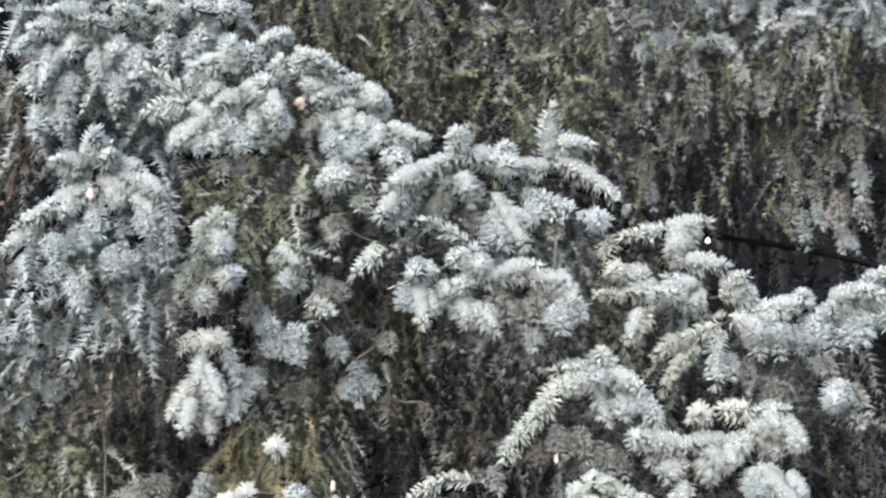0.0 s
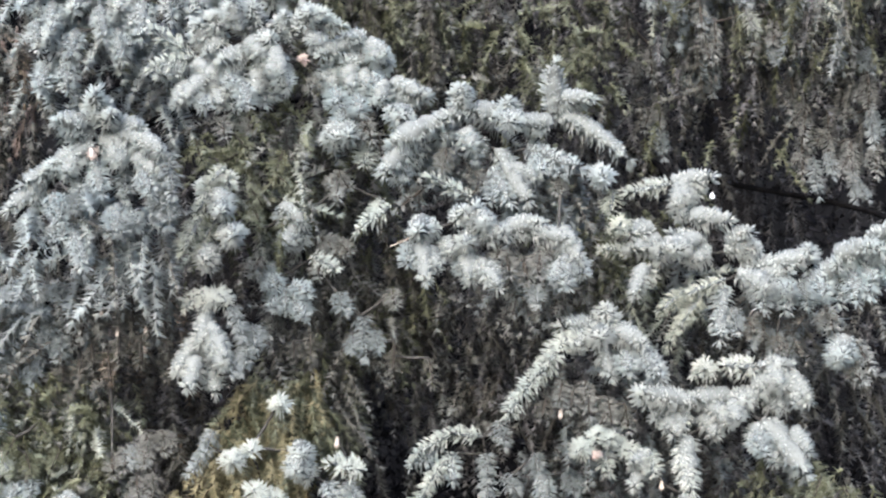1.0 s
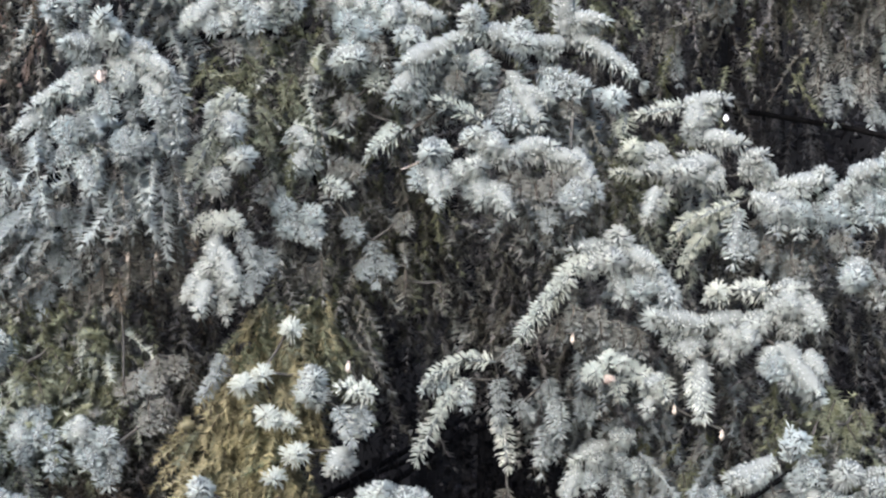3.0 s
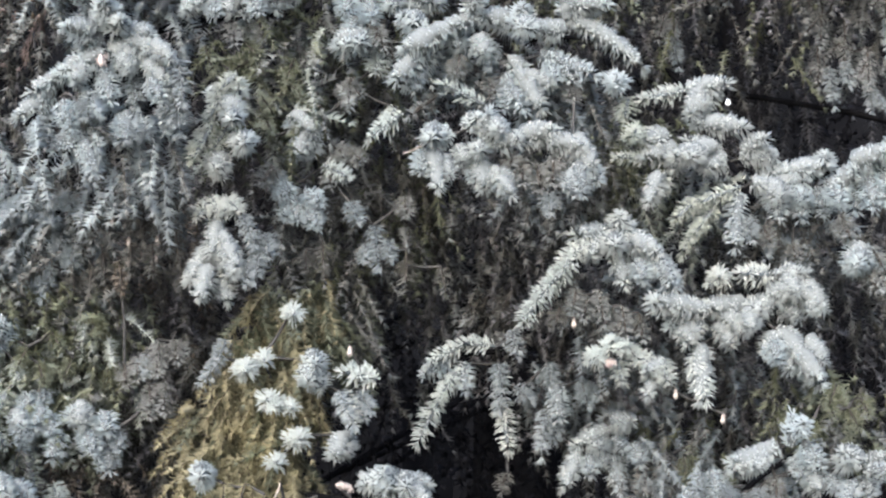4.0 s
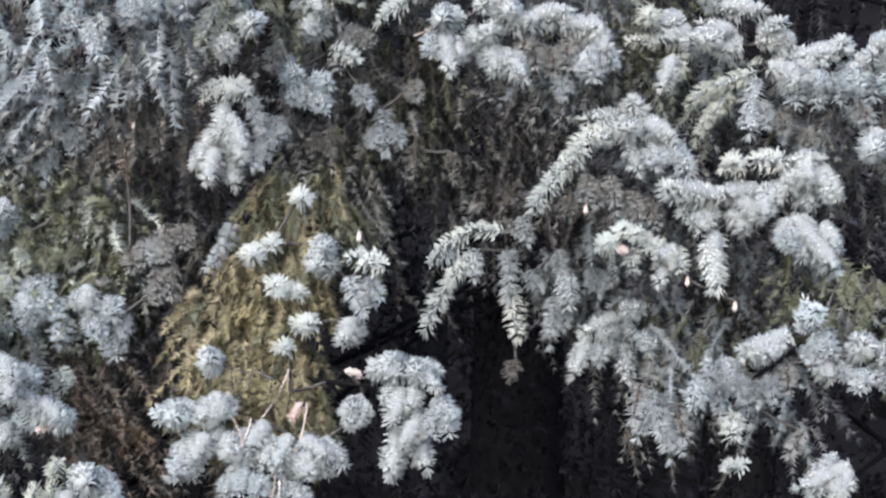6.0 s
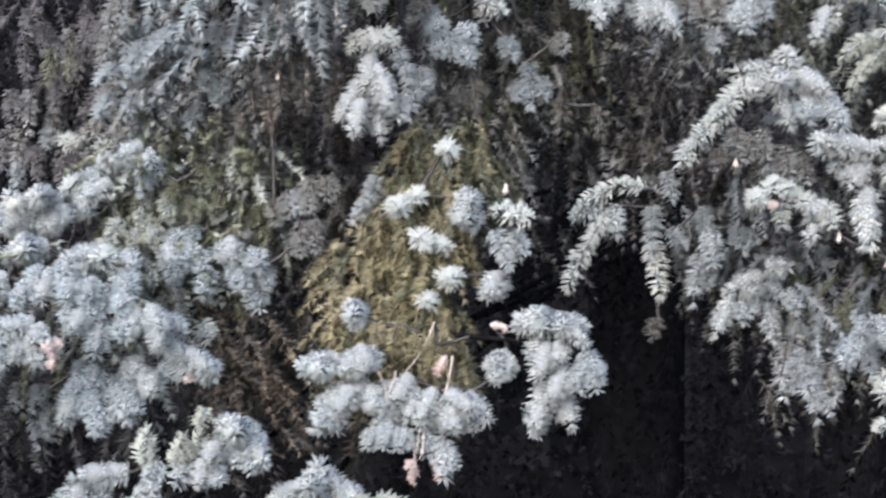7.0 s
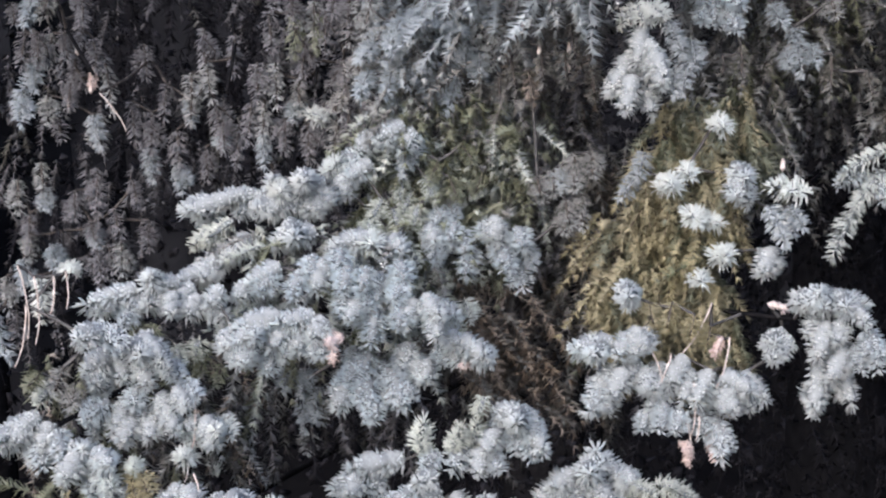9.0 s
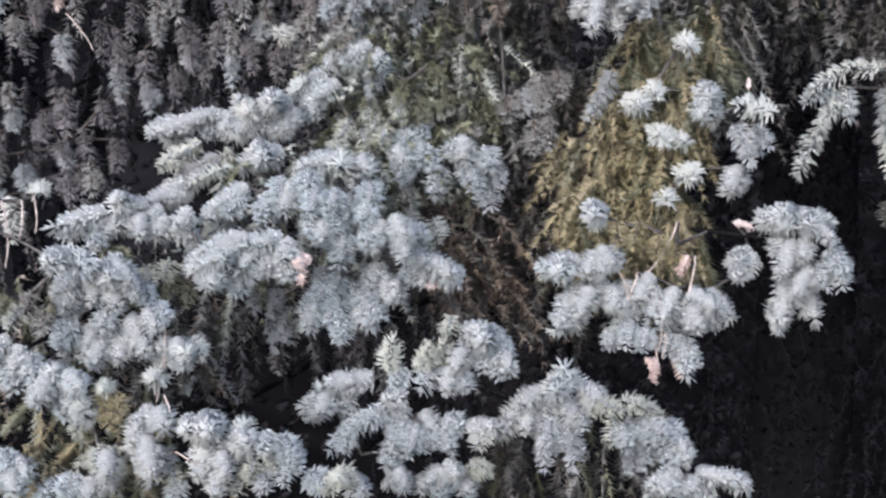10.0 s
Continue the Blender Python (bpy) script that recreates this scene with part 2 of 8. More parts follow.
    N = np.concatenate([N, TN / (np.linalg.norm(TN, axis=1, keepdims=True) + 1e-9)])
    N /= np.linalg.norm(N, axis=1, keepdims=True) + 1e-9
    tip = np.concatenate([np.repeat(s, per), np.repeat(sx, sides)])
    return V.astype(np.float32), F, TV.astype(np.float32), TF, N.astype(np.float32), tip


def to_mesh(name, V, F, mats, slots=None, normals=None, tip=None):
    m = bpy.data.meshes.new(name)
    m.vertices.add(len(V))
    m.vertices.foreach_set("co", np.ascontiguousarray(V, np.float32).ravel())
    m.loops.add(len(F) * 3)
    m.loops.foreach_set("vertex_index", np.ascontiguousarray(F, np.int32).ravel())
    m.polygons.add(len(F))
    m.polygons.foreach_set("loop_start", np.arange(len(F), dtype=np.int32) * 3)
    for k in mats:
        m.materials.append(k)
    if slots is not None:
        m.polygons.foreach_set("material_index", np.ascontiguousarray(slots, np.int32))
    m.update(calc_edges=True)
    m.polygons.foreach_set("use_smooth", np.ones(len(F), bool))
    if normals is not None:
        m.attributes.new("custom_normal", "FLOAT_VECTOR", "POINT").data.foreach_set("vector", np.ascontiguousarray(normals, np.float32).ravel())
    if tip is not None:
        m.attributes.new("tip", "FLOAT", "POINT").data.foreach_set("value", np.ascontiguousarray(tip, np.float32))
    return m


LENGTHS = (0.055, 0.085, 0.125, 0.175)
# per kind: needles per metre, needle length, needle width, lean, flatness, radius of the twig with its frost
STYLE = {
    "m": (1500, 0.0185, 0.0014, 70, 0.1, 0.002),
    "f": (2400, 0.0195, 0.0017, 74, 0.1, 0.0025),
    "c": (1500, 0.0220, 0.0019, 76, 0.35, 0.0040),
    "w": (2900, 0.0205, 0.0019, 78, 0.0, 0.0108), "b": (2350, 0.0205, 0.0018, 76, 0.15, 0.0075), "v": (2000, 0.0195, 0.0016, 68, 0.1, 0.0042),
    "g": (1500, 0.0190, 0.0014, 70, 0.15, 0.0026), "d": (1300, 0.0185, 0.0014, 66, 0.1, 0.002), "e": (1400, 0.0185, 0.0014, 62, 0.1, 0.002),
    "k": (900, 0.021, 0.0014, 62, 0.1, 0.002), "y": (1300, 0.0185, 0.0015, 70, 0.1, 0.002), "n": (1000, 0.020, 0.0014, 80, 0.6, 0.002), "p": (1200, 0.014, 0.0016, 40, 0.1, 0.003),
}
TEMPLATE, MESH = {}, {}


def template(kind, size, arched, variant, spike=False, share=1.0):
    key = (kind, size, arched, variant, spike, share)
    if key not in TEMPLATE:
        per, nl, wd, lean, flat, core = STYLE[kind]
        L = LENGTHS[size]
        TEMPLATE[key] = shoot_mesh(L, int((per * L + 34) * share), nl, wd * (1.3 if spike else 1) / share ** 0.5, 0.16 if arched else 0.02, lean, flat,
                                   size * 131 + variant * 17 + ord(kind) + 7 * arched, core * (0.45 if spike else 1), spike, 0.65 if spike else 0.4 if kind == "w" else 0.2)
    return TEMPLATE[key]


def shoot_data(kind, size, arched, variant):
    key = (kind, size, arched, variant)
    if key not in MESH:
        V, F, TV, TF, N, tip = template(*key)
        slots = np.concatenate([np.zeros(len(F)), np.ones(len(TF))])
        MESH[key] = to_mesh("shoot", np.concatenate([V, TV]), np.concatenate([F, TF + len(V)]),
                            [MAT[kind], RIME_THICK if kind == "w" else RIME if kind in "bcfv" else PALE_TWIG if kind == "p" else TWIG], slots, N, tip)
    return MESH[key]


def along(a, b, turn=0.0):
    """Length, and the turning matrix that lays +x along a to b with z as far up as it goes."""
    d = Vector(b) - Vector(a)
    L = d.length
    d.normalize()
    up = Vector((0, -0.25, 1)) if abs(d.z) < 0.8 else Vector((0, -1, 0.2))
    y = up.cross(d).normalized()
    z = d.cross(y)
    m = Matrix((d, y, z)).transposed()
    return L, m @ Matrix.Rotation(turn, 3, "X"), d


def pick(L):
    return min(range(4), key=lambda i: abs(math.log(LENGTHS[i] / max(L, 0.03))))


# ---- trees ----
def tree_at(x, y, height, label):
    t = new("spruce_tree")
    t.location = (x, y, 0)
    tagged(t, label, "tree", group="spruces")
    z = np.linspace(-0.1, height, 14)
    bendx = 0.03 * np.sin(z * 1.1)
    V, F = tube(np.stack([bendx, 0.02 * np.cos(z), z], 1), 0.15 * (1 - z / (height * 1.03)) + 0.01, 14)
    F = np.concatenate([F[:, [0, 1, 2]], F[:, [0, 2, 3]]])
    trunk = new("trunk", to_mesh("trunk", V, F, [SHADED_BARK]))
    trunk.parent = t
    return t


def bough(tree, *pts, r=0.0055):
    """A limb from the trunk through pts (world); returns the part, to which shoots are hung."""
    base = np.array(tree.location)
    P = np.array(pts, float)
    start = np.array([base[0], base[1], P[0][2] + 0.08])
    P = np.vstack([start, P])
    t = np.linspace(0, 1, len(P))
    s = np.linspace(0, 1, 5 * len(P))
    Q = np.stack([np.interp(s, t, P[:, k]) for k in range(3)], 1)
    for _ in range(3):
        Q[1:-1] = (Q[:-2] + 2 * Q[1:-1] + Q[2:]) / 4
    o = new("bough")
    o.parent = tree
    return {"ob": o, "line": Q, "tree": tree, "base": base, "r": r, "twigs": [], "n": 0}


def sh(b, kind, x, y, z, x1, y1, z1, side=True):
    """One shoot of the bough b, from its root to its tip; thickly frosted ones fork."""
    L, m, d = along((x, y, z), (x1, y1, z1), rng.uniform(-0.25, 0.25))
    arched = L > 0.10 and abs(d.z) < 0.75
    size = pick(L)
    o = new("shoot", shoot_data(kind, size, arched, b["n"] % 3))
    o.parent = b["ob"]
    thick = rng.uniform(0.88, 1.15) * (1.1 if kind in "wb" else 1.0)
    o.matrix_basis = Matrix.LocRotScale(Vector((x, y, z)) - Vector(b["base"]), m.to_quaternion(), Vector((L / LENGTHS[size], thick, thick)))
    b["twigs"].append(((x, y, z), (x1, y1, z1)))
    b["n"] += 1
    if side and kind in "wbfgm" and L > 0.035 and abs(d.y) < 0.75 and rng.random() < (0.3 if kind == "w" else 0.55):
        p, q = Vector((x, y, z)), Vector((x1, y1, z1))
        out = m @ Vector((0, rng.choice((-1, 1)) * rng.uniform(0.6, 1.0), rng.uniform(-0.5, 0.3)))
        f = p.lerp(q, rng.uniform(0.15, 0.5))
        e = f + (d * 0.9 + out * 0.8).normalized() * L * rng.uniform(0.45, 0.65)
        sh(b, kind, *f, *e, side=False)


def bud(b, x, y, z, size, pale):
    """A small hanging bud or seed wing on a bough."""
    bm = bmesh.new()
    bmesh.ops.create_icosphere(bm, subdivisions=1, radius=0.5)
    for v in bm.verts:
        v.co.x *= 0.4 * size * (1.0 - 0.5 * v.co.z)
        v.co.y *= 0.4 * size * (1.0 - 0.5 * v.co.z)
        v.co.z *= size
    me = bpy.data.meshes.new("bud")
    bm.to_mesh(me)
    bm.free()
    me.materials.append(PALE_TWIG if pale else MAT["p"])
    o = new("bud", me)
    o.parent = b["ob"]
    o.location = Vector((x, y, z)) - Vector(b["base"])
    b["twigs"].append(((x, y, z + 0.4 * size), (x, y, z)))


def stem(b, x, y, z, x1, y1, z1, r=0.0013):
    """A bare pale twig of the bough b."""
    p, q = np.array((x, y, z)), np.array((x1, y1, z1))
    side = np.array([0.06, 0.0, 0.0]) * np.linalg.norm(q - p)
    s = np.linspace(0, 1, 7)[:, None]
    V, F = tube(p + (q - p) * s + side * np.sin(s * 3.14) + 0.12 * side * np.sin(s * 11), np.linspace(r, r * 0.6, 7), 6)
    F = np.concatenate([F[:, [0, 1, 2]], F[:, [0, 2, 3]]])
    o = new("bare_twig", to_mesh("bare_twig", V - b["base"], F, [PALE_TWIG]))
    o.parent = b["ob"]
    b["twigs"].append(((x, y, z), (x1, y1, z1)))


def finish(b, label=""):
    """The wood of a bough: its limb, and side twigs out to every shoot."""
    Q = b["line"]
    rad = np.linspace(b["r"] * 1.2, 0.003, len(Q))
    VS, FS = [], []
    V, F = tube(Q, rad, 6)
    VS.append(V), FS.append(F)
    n = len(V)
    wood = [(q, max(0, k - 1)) for k, q in enumerate(Q[4:])]
    spots = np.array([q for q, _ in wood])
    todo = sorted(b["twigs"], key=lambda it: np.min(np.linalg.norm(spots - np.array(it[0]), axis=1)))
    for p, p1 in todo:
        p, p1 = np.array(p), np.array(p1)
        a = spots[int(np.argmin(np.linalg.norm(spots - p, axis=1)))]
        if np.linalg.norm(a - p) > 0.004:
            mid = (a + p) / 2 + np.array([0, 0.012, -0.004])
            V, F = tube([a, (a + mid) / 2, mid, (mid + p) / 2, p], np.linspace(0.0026, 0.0019, 5), 4)
            VS.append(V), FS.append(F + n)
            n += len(V)
        spots = np.concatenate([spots, [p + (p1 - p) * k for k in (0.0, 0.2, 0.4, 0.6)]])
    V, F = np.concatenate(VS) - b["base"], np.concatenate(FS)
    F = np.concatenate([F[:, [0, 1, 2]], F[:, [0, 2, 3]]])
    thick = len(tube(Q, rad, 6)[1])
    first = np.arange(len(F)) % (len(F) // 2) < thick
    me = to_mesh("bough", V, F, [RIMED_TWIG if b["tree"] == front else TWIG, SHADED_BARK], first)
    old = b["ob"]
    limb = new("bough", me)
    limb.parent = b["tree"]
    for c in list(old.children):
        c.parent = limb
    bpy.data.objects.remove(old)
    limb.name = "bough"
    tagged(limb, label)
    return limb


def foliage(tree, name, kinds, count, corner, across, down, depth, length=(0.06, 0.16), hang=(0.15, 0.15, -1.0), spread=0.35, seed=0, share=0.38):
    """Many shoots in a slab, joined into one part of the tree: from corner by the vectors across and down, depth metres deep.
    hang: the way that they point; kinds: letters of MAT, in their shares."""
    r = np.random.default_rng(seed + count)
    share = 0.6 if "y" in kinds else share
    per = {}
    for i in range(count):
        per.setdefault(kinds[r.integers(len(kinds))], []).append(i)
    base = np.array(tree.location)
    corner, across, down = (np.array(v, float) for v in (corner, across, down))
    for kind, items in sorted(per.items()):
        VS, FS, SL, NS, TS, n = [], [], [], [], [], 0
        lines = max(1, int(np.linalg.norm(across) / 0.042))
        for _ in items:
            u = r.random()
            if spread < 0.3:  # hanging twigs in loose strands
                u = (np.floor(u * lines) + 0.5 + 0.3 * math.sin(9 * np.floor(u * lines)) + r.normal(0, 0.1)) / lines
            p = corner + across * u + down * r.random() + np.array([0, depth * (r.random() - 0.5), 0])
            d = np.array(hang) + r.normal(0, spread, 3)
            L = r.uniform(*length)
            d = d / np.linalg.norm(d) * L
            L, m, dv = along(p, p + d, r.uniform(-0.6, 0.6))
            size = pick(L)
            V, F, TV, TF, N, tip = template(kind, size, bool(r.random() < 0.4), int(r.integers(3)), True, share)
            A = np.array(m)
            A[:, 0] *= L / LENGTHS[size]
            W = np.concatenate([V, TV]) @ A.T + (p - base)
            VS.append(W), FS.append(np.concatenate([F, TF + len(V)]) + n), NS.append(N @ np.array(m).T), TS.append(tip)
            SL.append(np.concatenate([np.zeros(len(F)), np.full(len(TF), 0 if kind == "k" else 1)]))
            n += len(W)
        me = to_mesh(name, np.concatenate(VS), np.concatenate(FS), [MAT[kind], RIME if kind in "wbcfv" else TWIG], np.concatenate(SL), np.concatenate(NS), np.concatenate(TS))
        o = new(name, me)
        o.parent = tree
        tagged(o, kind="stuff")


front = tree_at(0.1, 4.55, 6.6, "tall spruce with needles white from hoar frost")
rear = tree_at(1.9, 5.0, 7.4, "dark spruce with thinly frosted hanging twigs")
left_tree = tree_at(-2.45, 4.6, 6.9, "spruce with brown-grey hanging twigs under thin frost")

# bough: central arching bough
b = bough(front, (-0.158, 2.896, 3.066), (-0.044, 2.820, 3.021), (0.072, 2.739, 3.012), (0.164, 2.655, 3.021), (0.226, 2.570, 3.009))
sh(b, "w", -0.008, 2.559, 3.031, -0.077, 2.533, 3.001)
sh(b, "w", 0.040, 2.576, 3.048, -0.021, 2.550, 3.032)
sh(b, "w", 0.081, 2.588, 3.040, 0.034, 2.564, 3.047)
sh(b, "w", 0.113, 2.563, 3.030, 0.074, 2.539, 3.040)
sh(b, "w", 0.150, 2.584, 3.028, 0.103, 2.560, 3.031)
sh(b, "w", 0.150, 2.592, 3.050, 0.266, 2.565, 2.997)
sh(b, "w", 0.153, 2.581, 3.064, 0.206, 2.556, 3.066)
sh(b, "w", 0.152, 2.586, 3.048, 0.152, 2.561, 3.115)
sh(b, "w", 0.016, 2.562, 3.051, 0.019, 2.539, 3.081)
sh(b, "w", 0.089, 2.574, 3.040, 0.088, 2.551, 3.062)
sh(b, "w", -0.049, 2.563, 3.007, -0.088, 2.538, 2.960)
sh(b, "w", -0.034, 2.588, 2.999, -0.075, 2.563, 2.950)
sh(b, "w", -0.057, 2.569, 3.035, -0.081, 2.546, 3.046)
sh(b, "w", 0.024, 2.574, 3.015, 0.037, 2.552, 2.994)
sh(b, "w", -0.009, 2.594, 3.023, -0.002, 2.571, 3.002)
sh(b, "b", 0.114, 2.589, 2.993, 0.190, 2.562, 2.968)
sh(b, "b", 0.122, 2.593, 2.987, 0.163, 2.568, 2.958)
sh(b, "w", 0.073, 2.574, 2.991, 0.116, 2.548, 2.920)
sh(b, "c", 0.034, 2.576, 2.922, -0.020, 2.550, 2.952)
sh(b, "b", 0.225, 2.598, 2.958, 0.221, 2.535, 2.955)
sh(b, "b", 0.065, 2.573, 2.967, 0.089, 2.548, 2.919)
sh(b, "g", -0.000, 2.563, 2.991, -0.005, 2.541, 2.964)
sh(b, "g", 0.041, 2.572, 2.959, 0.053, 2.549, 2.938)
sh(b, "g", -0.034, 2.594, 2.933, -0.072, 2.569, 2.906)
sh(b, "g", 0.163, 2.593, 2.959, 0.157, 2.570, 2.932)
sh(b, "f", 0.048, 2.581, 3.007, 0.043, 2.558, 2.977)
sh(b, "f", -0.066, 2.576, 2.982, -0.058, 2.553, 2.952)
sh(b, "w", 0.038, 2.500, 2.877, 0.041, 2.477, 2.913)
sh(b, "w", 0.045, 2.491, 2.897, 0.060, 2.469, 2.890)
sh(b, "w", 0.014, 2.498, 2.893, 0.027, 2.475, 2.910)
sh(b, "w", 0.101, 2.516, 2.882, 0.172, 2.490, 2.868)
sh(b, "w", 0.086, 2.519, 2.876, 0.131, 2.495, 2.892)
sh(b, "w", 0.054, 2.501, 2.869, 0.084, 2.478, 2.880)
sh(b, "w", 0.029, 2.530, 2.866, 0.031, 2.467, 2.863)
sh(b, "w", 0.054, 2.526, 2.895, 0.055, 2.463, 2.893)
sh(b, "w", 0.160, 2.513, 2.881, 0.187, 2.489, 2.839)
sh(b, "b", 0.168, 2.498, 2.847, 0.170, 2.474, 2.805)
sh(b, "b", 0.157, 2.505, 2.830, 0.149, 2.483, 2.813)
sh(b, "b", 0.181, 2.516, 2.838, 0.195, 2.493, 2.820)
sh(b, "w", 0.030, 2.513, 2.849, 0.037, 2.489, 2.810)
sh(b, "w", 0.046, 2.499, 2.835, 0.075, 2.474, 2.802)
sh(b, "b", 0.019, 2.522, 2.840, 0.026, 2.500, 2.817)
sh(b, "w", -0.014, 2.511, 2.884, -0.031, 2.489, 2.877)
sh(b, "w", -0.033, 2.523, 2.884, -0.037, 2.460, 2.881)
sh(b, "w", -0.033, 2.497, 2.863, -0.026, 2.472, 2.811)
sh(b, "b", -0.045, 2.512, 2.860, -0.052, 2.490, 2.832)
sh(b, "w", -0.021, 2.505, 2.849, -0.011, 2.482, 2.827)
sh(b, "w", -0.001, 2.517, 2.860, 0.011, 2.495, 2.847)
sh(b, "g", 0.086, 2.511, 2.849, 0.091, 2.488, 2.818)
sh(b, "g", 0.110, 2.517, 2.841, 0.115, 2.494, 2.810)
sh(b, "g", 0.133, 2.501, 2.850, 0.132, 2.478, 2.819)
sh(b, "g", 0.078, 2.511, 2.857, 0.072, 2.489, 2.838)
sh(b, "f", 0.126, 2.515, 2.802, 0.131, 2.492, 2.777)
sh(b, "g", 0.149, 2.518, 2.865, 0.139, 2.495, 2.843)
stem(b, -0.041, 2.490, 2.873, -0.077, 2.485, 2.856)
finish(b)

# bough: upper frosted bough
b = bough(front, (-0.270, 3.219, 3.212), (-0.169, 2.725, 3.134), (-0.096, 2.648, 3.098))
sh(b, "w", -0.145, 2.627, 3.142, -0.186, 2.603, 3.126)
sh(b, "w", -0.124, 2.632, 3.150, -0.152, 2.610, 3.149)
sh(b, "w", -0.119, 2.615, 3.142, -0.089, 2.592, 3.127)
sh(b, "w", -0.112, 2.642, 3.126, -0.087, 2.619, 3.110)
sh(b, "w", -0.128, 2.633, 3.117, -0.153, 2.610, 3.116)
sh(b, "w", -0.171, 2.643, 3.109, -0.184, 2.620, 3.087)
sh(b, "w", -0.162, 2.640, 3.101, -0.173, 2.618, 3.077)
sh(b, "w", -0.144, 2.619, 3.109, -0.141, 2.596, 3.078)
sh(b, "w", -0.128, 2.621, 3.101, -0.117, 2.599, 3.076)
sh(b, "b", -0.111, 2.614, 3.100, -0.102, 2.591, 3.077)
sh(b, "b", -0.160, 2.613, 3.075, -0.166, 2.591, 3.053)
sh(b, "b", -0.135, 2.610, 3.067, -0.126, 2.588, 3.044)
sh(b, "w", -0.086, 2.619, 3.084, -0.039, 2.594, 3.070)
sh(b, "w", -0.078, 2.630, 3.076, -0.055, 2.607, 3.058)
sh(b, "w", -0.094, 2.608, 3.084, -0.100, 2.586, 3.060)
sh(b, "w", -0.053, 2.632, 3.064, -0.028, 2.610, 3.070)
sh(b, "b", -0.152, 2.620, 3.051, -0.158, 2.598, 3.028)
sh(b, "w", -0.144, 2.619, 3.026, -0.178, 2.595, 3.005)
sh(b, "w", -0.145, 2.637, 3.018, -0.128, 2.615, 3.002)
sh(b, "w", -0.161, 2.625, 3.017, -0.166, 2.603, 2.992)
sh(b, "w", -0.149, 2.633, 3.018, -0.144, 2.570, 3.010)
sh(b, "g", -0.127, 2.610, 3.043, -0.110, 2.586, 3.005)
sh(b, "g", -0.108, 2.643, 3.018, -0.095, 2.619, 2.980)
sh(b, "g", -0.193, 2.609, 3.091, -0.201, 2.586, 3.076)
sh(b, "c", -0.115, 2.635, 2.993, -0.123, 2.612, 2.968)
sh(b, "g", -0.171, 2.652, 2.945, -0.170, 2.589, 2.938)
sh(b, "p", -0.216, 2.635, 3.124, -0.209, 2.572, 3.119)
bud(b, -0.211, 2.611, 3.120, 0.020, False)
finish(b)

# bough: upper left fan
b = bough(front, (-0.280, 3.117, 3.226), (-0.286, 2.695, 3.149), (-0.325, 2.610, 3.103))
sh(b, "c", -0.378, 2.600, 3.125, -0.424, 2.575, 3.161)
sh(b, "c", -0.370, 2.605, 3.123, -0.426, 2.579, 3.106)
sh(b, "w", -0.381, 2.607, 3.106, -0.419, 2.583, 3.094)
sh(b, "w", -0.357, 2.612, 3.133, -0.363, 2.588, 3.169)
sh(b, "w", -0.337, 2.605, 3.156, -0.338, 2.582, 3.182)
sh(b, "w", -0.288, 2.611, 3.155, -0.315, 2.588, 3.175)
sh(b, "w", -0.305, 2.579, 3.163, -0.308, 2.555, 3.201)
sh(b, "w", -0.281, 2.595, 3.170, -0.285, 2.572, 3.197)
sh(b, "w", -0.324, 2.612, 3.148, -0.349, 2.589, 3.127)
sh(b, "w", -0.367, 2.601, 3.116, -0.341, 2.577, 3.085)
sh(b, "w", -0.382, 2.610, 3.082, -0.393, 2.588, 3.052)
sh(b, "w", -0.353, 2.582, 3.089, -0.377, 2.558, 3.060)
sh(b, "w", -0.340, 2.595, 3.082, -0.329, 2.572, 3.051)
sh(b, "w", -0.296, 2.587, 3.123, -0.326, 2.564, 3.115)
sh(b, "w", -0.307, 2.598, 3.107, -0.317, 2.574, 3.070)
sh(b, "w", -0.273, 2.599, 3.115, -0.278, 2.574, 3.069)
sh(b, "w", -0.256, 2.578, 3.131, -0.237, 2.555, 3.095)
sh(b, "w", -0.248, 2.586, 3.107, -0.230, 2.562, 3.077)
sh(b, "w", -0.273, 2.588, 3.138, -0.255, 2.566, 3.151)
sh(b, "w", -0.243, 2.611, 3.147, -0.248, 2.588, 3.174)
sh(b, "w", -0.226, 2.606, 3.155, -0.237, 2.583, 3.182)
sh(b, "w", -0.215, 2.584, 3.162, -0.199, 2.561, 3.189)
sh(b, "c", -0.205, 2.607, 3.175, -0.156, 2.582, 3.169)
sh(b, "c", -0.207, 2.583, 3.178, -0.175, 2.560, 3.186)
sh(b, "w", -0.324, 2.600, 3.127, -0.309, 2.578, 3.105)
sh(b, "w", -0.289, 2.583, 3.143, -0.268, 2.560, 3.124)
sh(b, "b", -0.296, 2.578, 3.082, -0.287, 2.555, 3.052)
sh(b, "b", -0.276, 2.609, 3.082, -0.265, 2.587, 3.056)
sh(b, "b", -0.322, 2.586, 3.098, -0.307, 2.563, 3.082)
sh(b, "b", -0.363, 2.586, 3.065, -0.346, 2.563, 3.050)
sh(b, "b", -0.260, 2.613, 3.091, -0.250, 2.591, 3.067)
sh(b, "b", -0.317, 2.609, 3.070, -0.311, 2.587, 3.048)
sh(b, "g", -0.331, 2.588, 3.033, -0.321, 2.566, 3.008)
sh(b, "g", -0.293, 2.613, 3.041, -0.283, 2.590, 3.017)
finish(b)

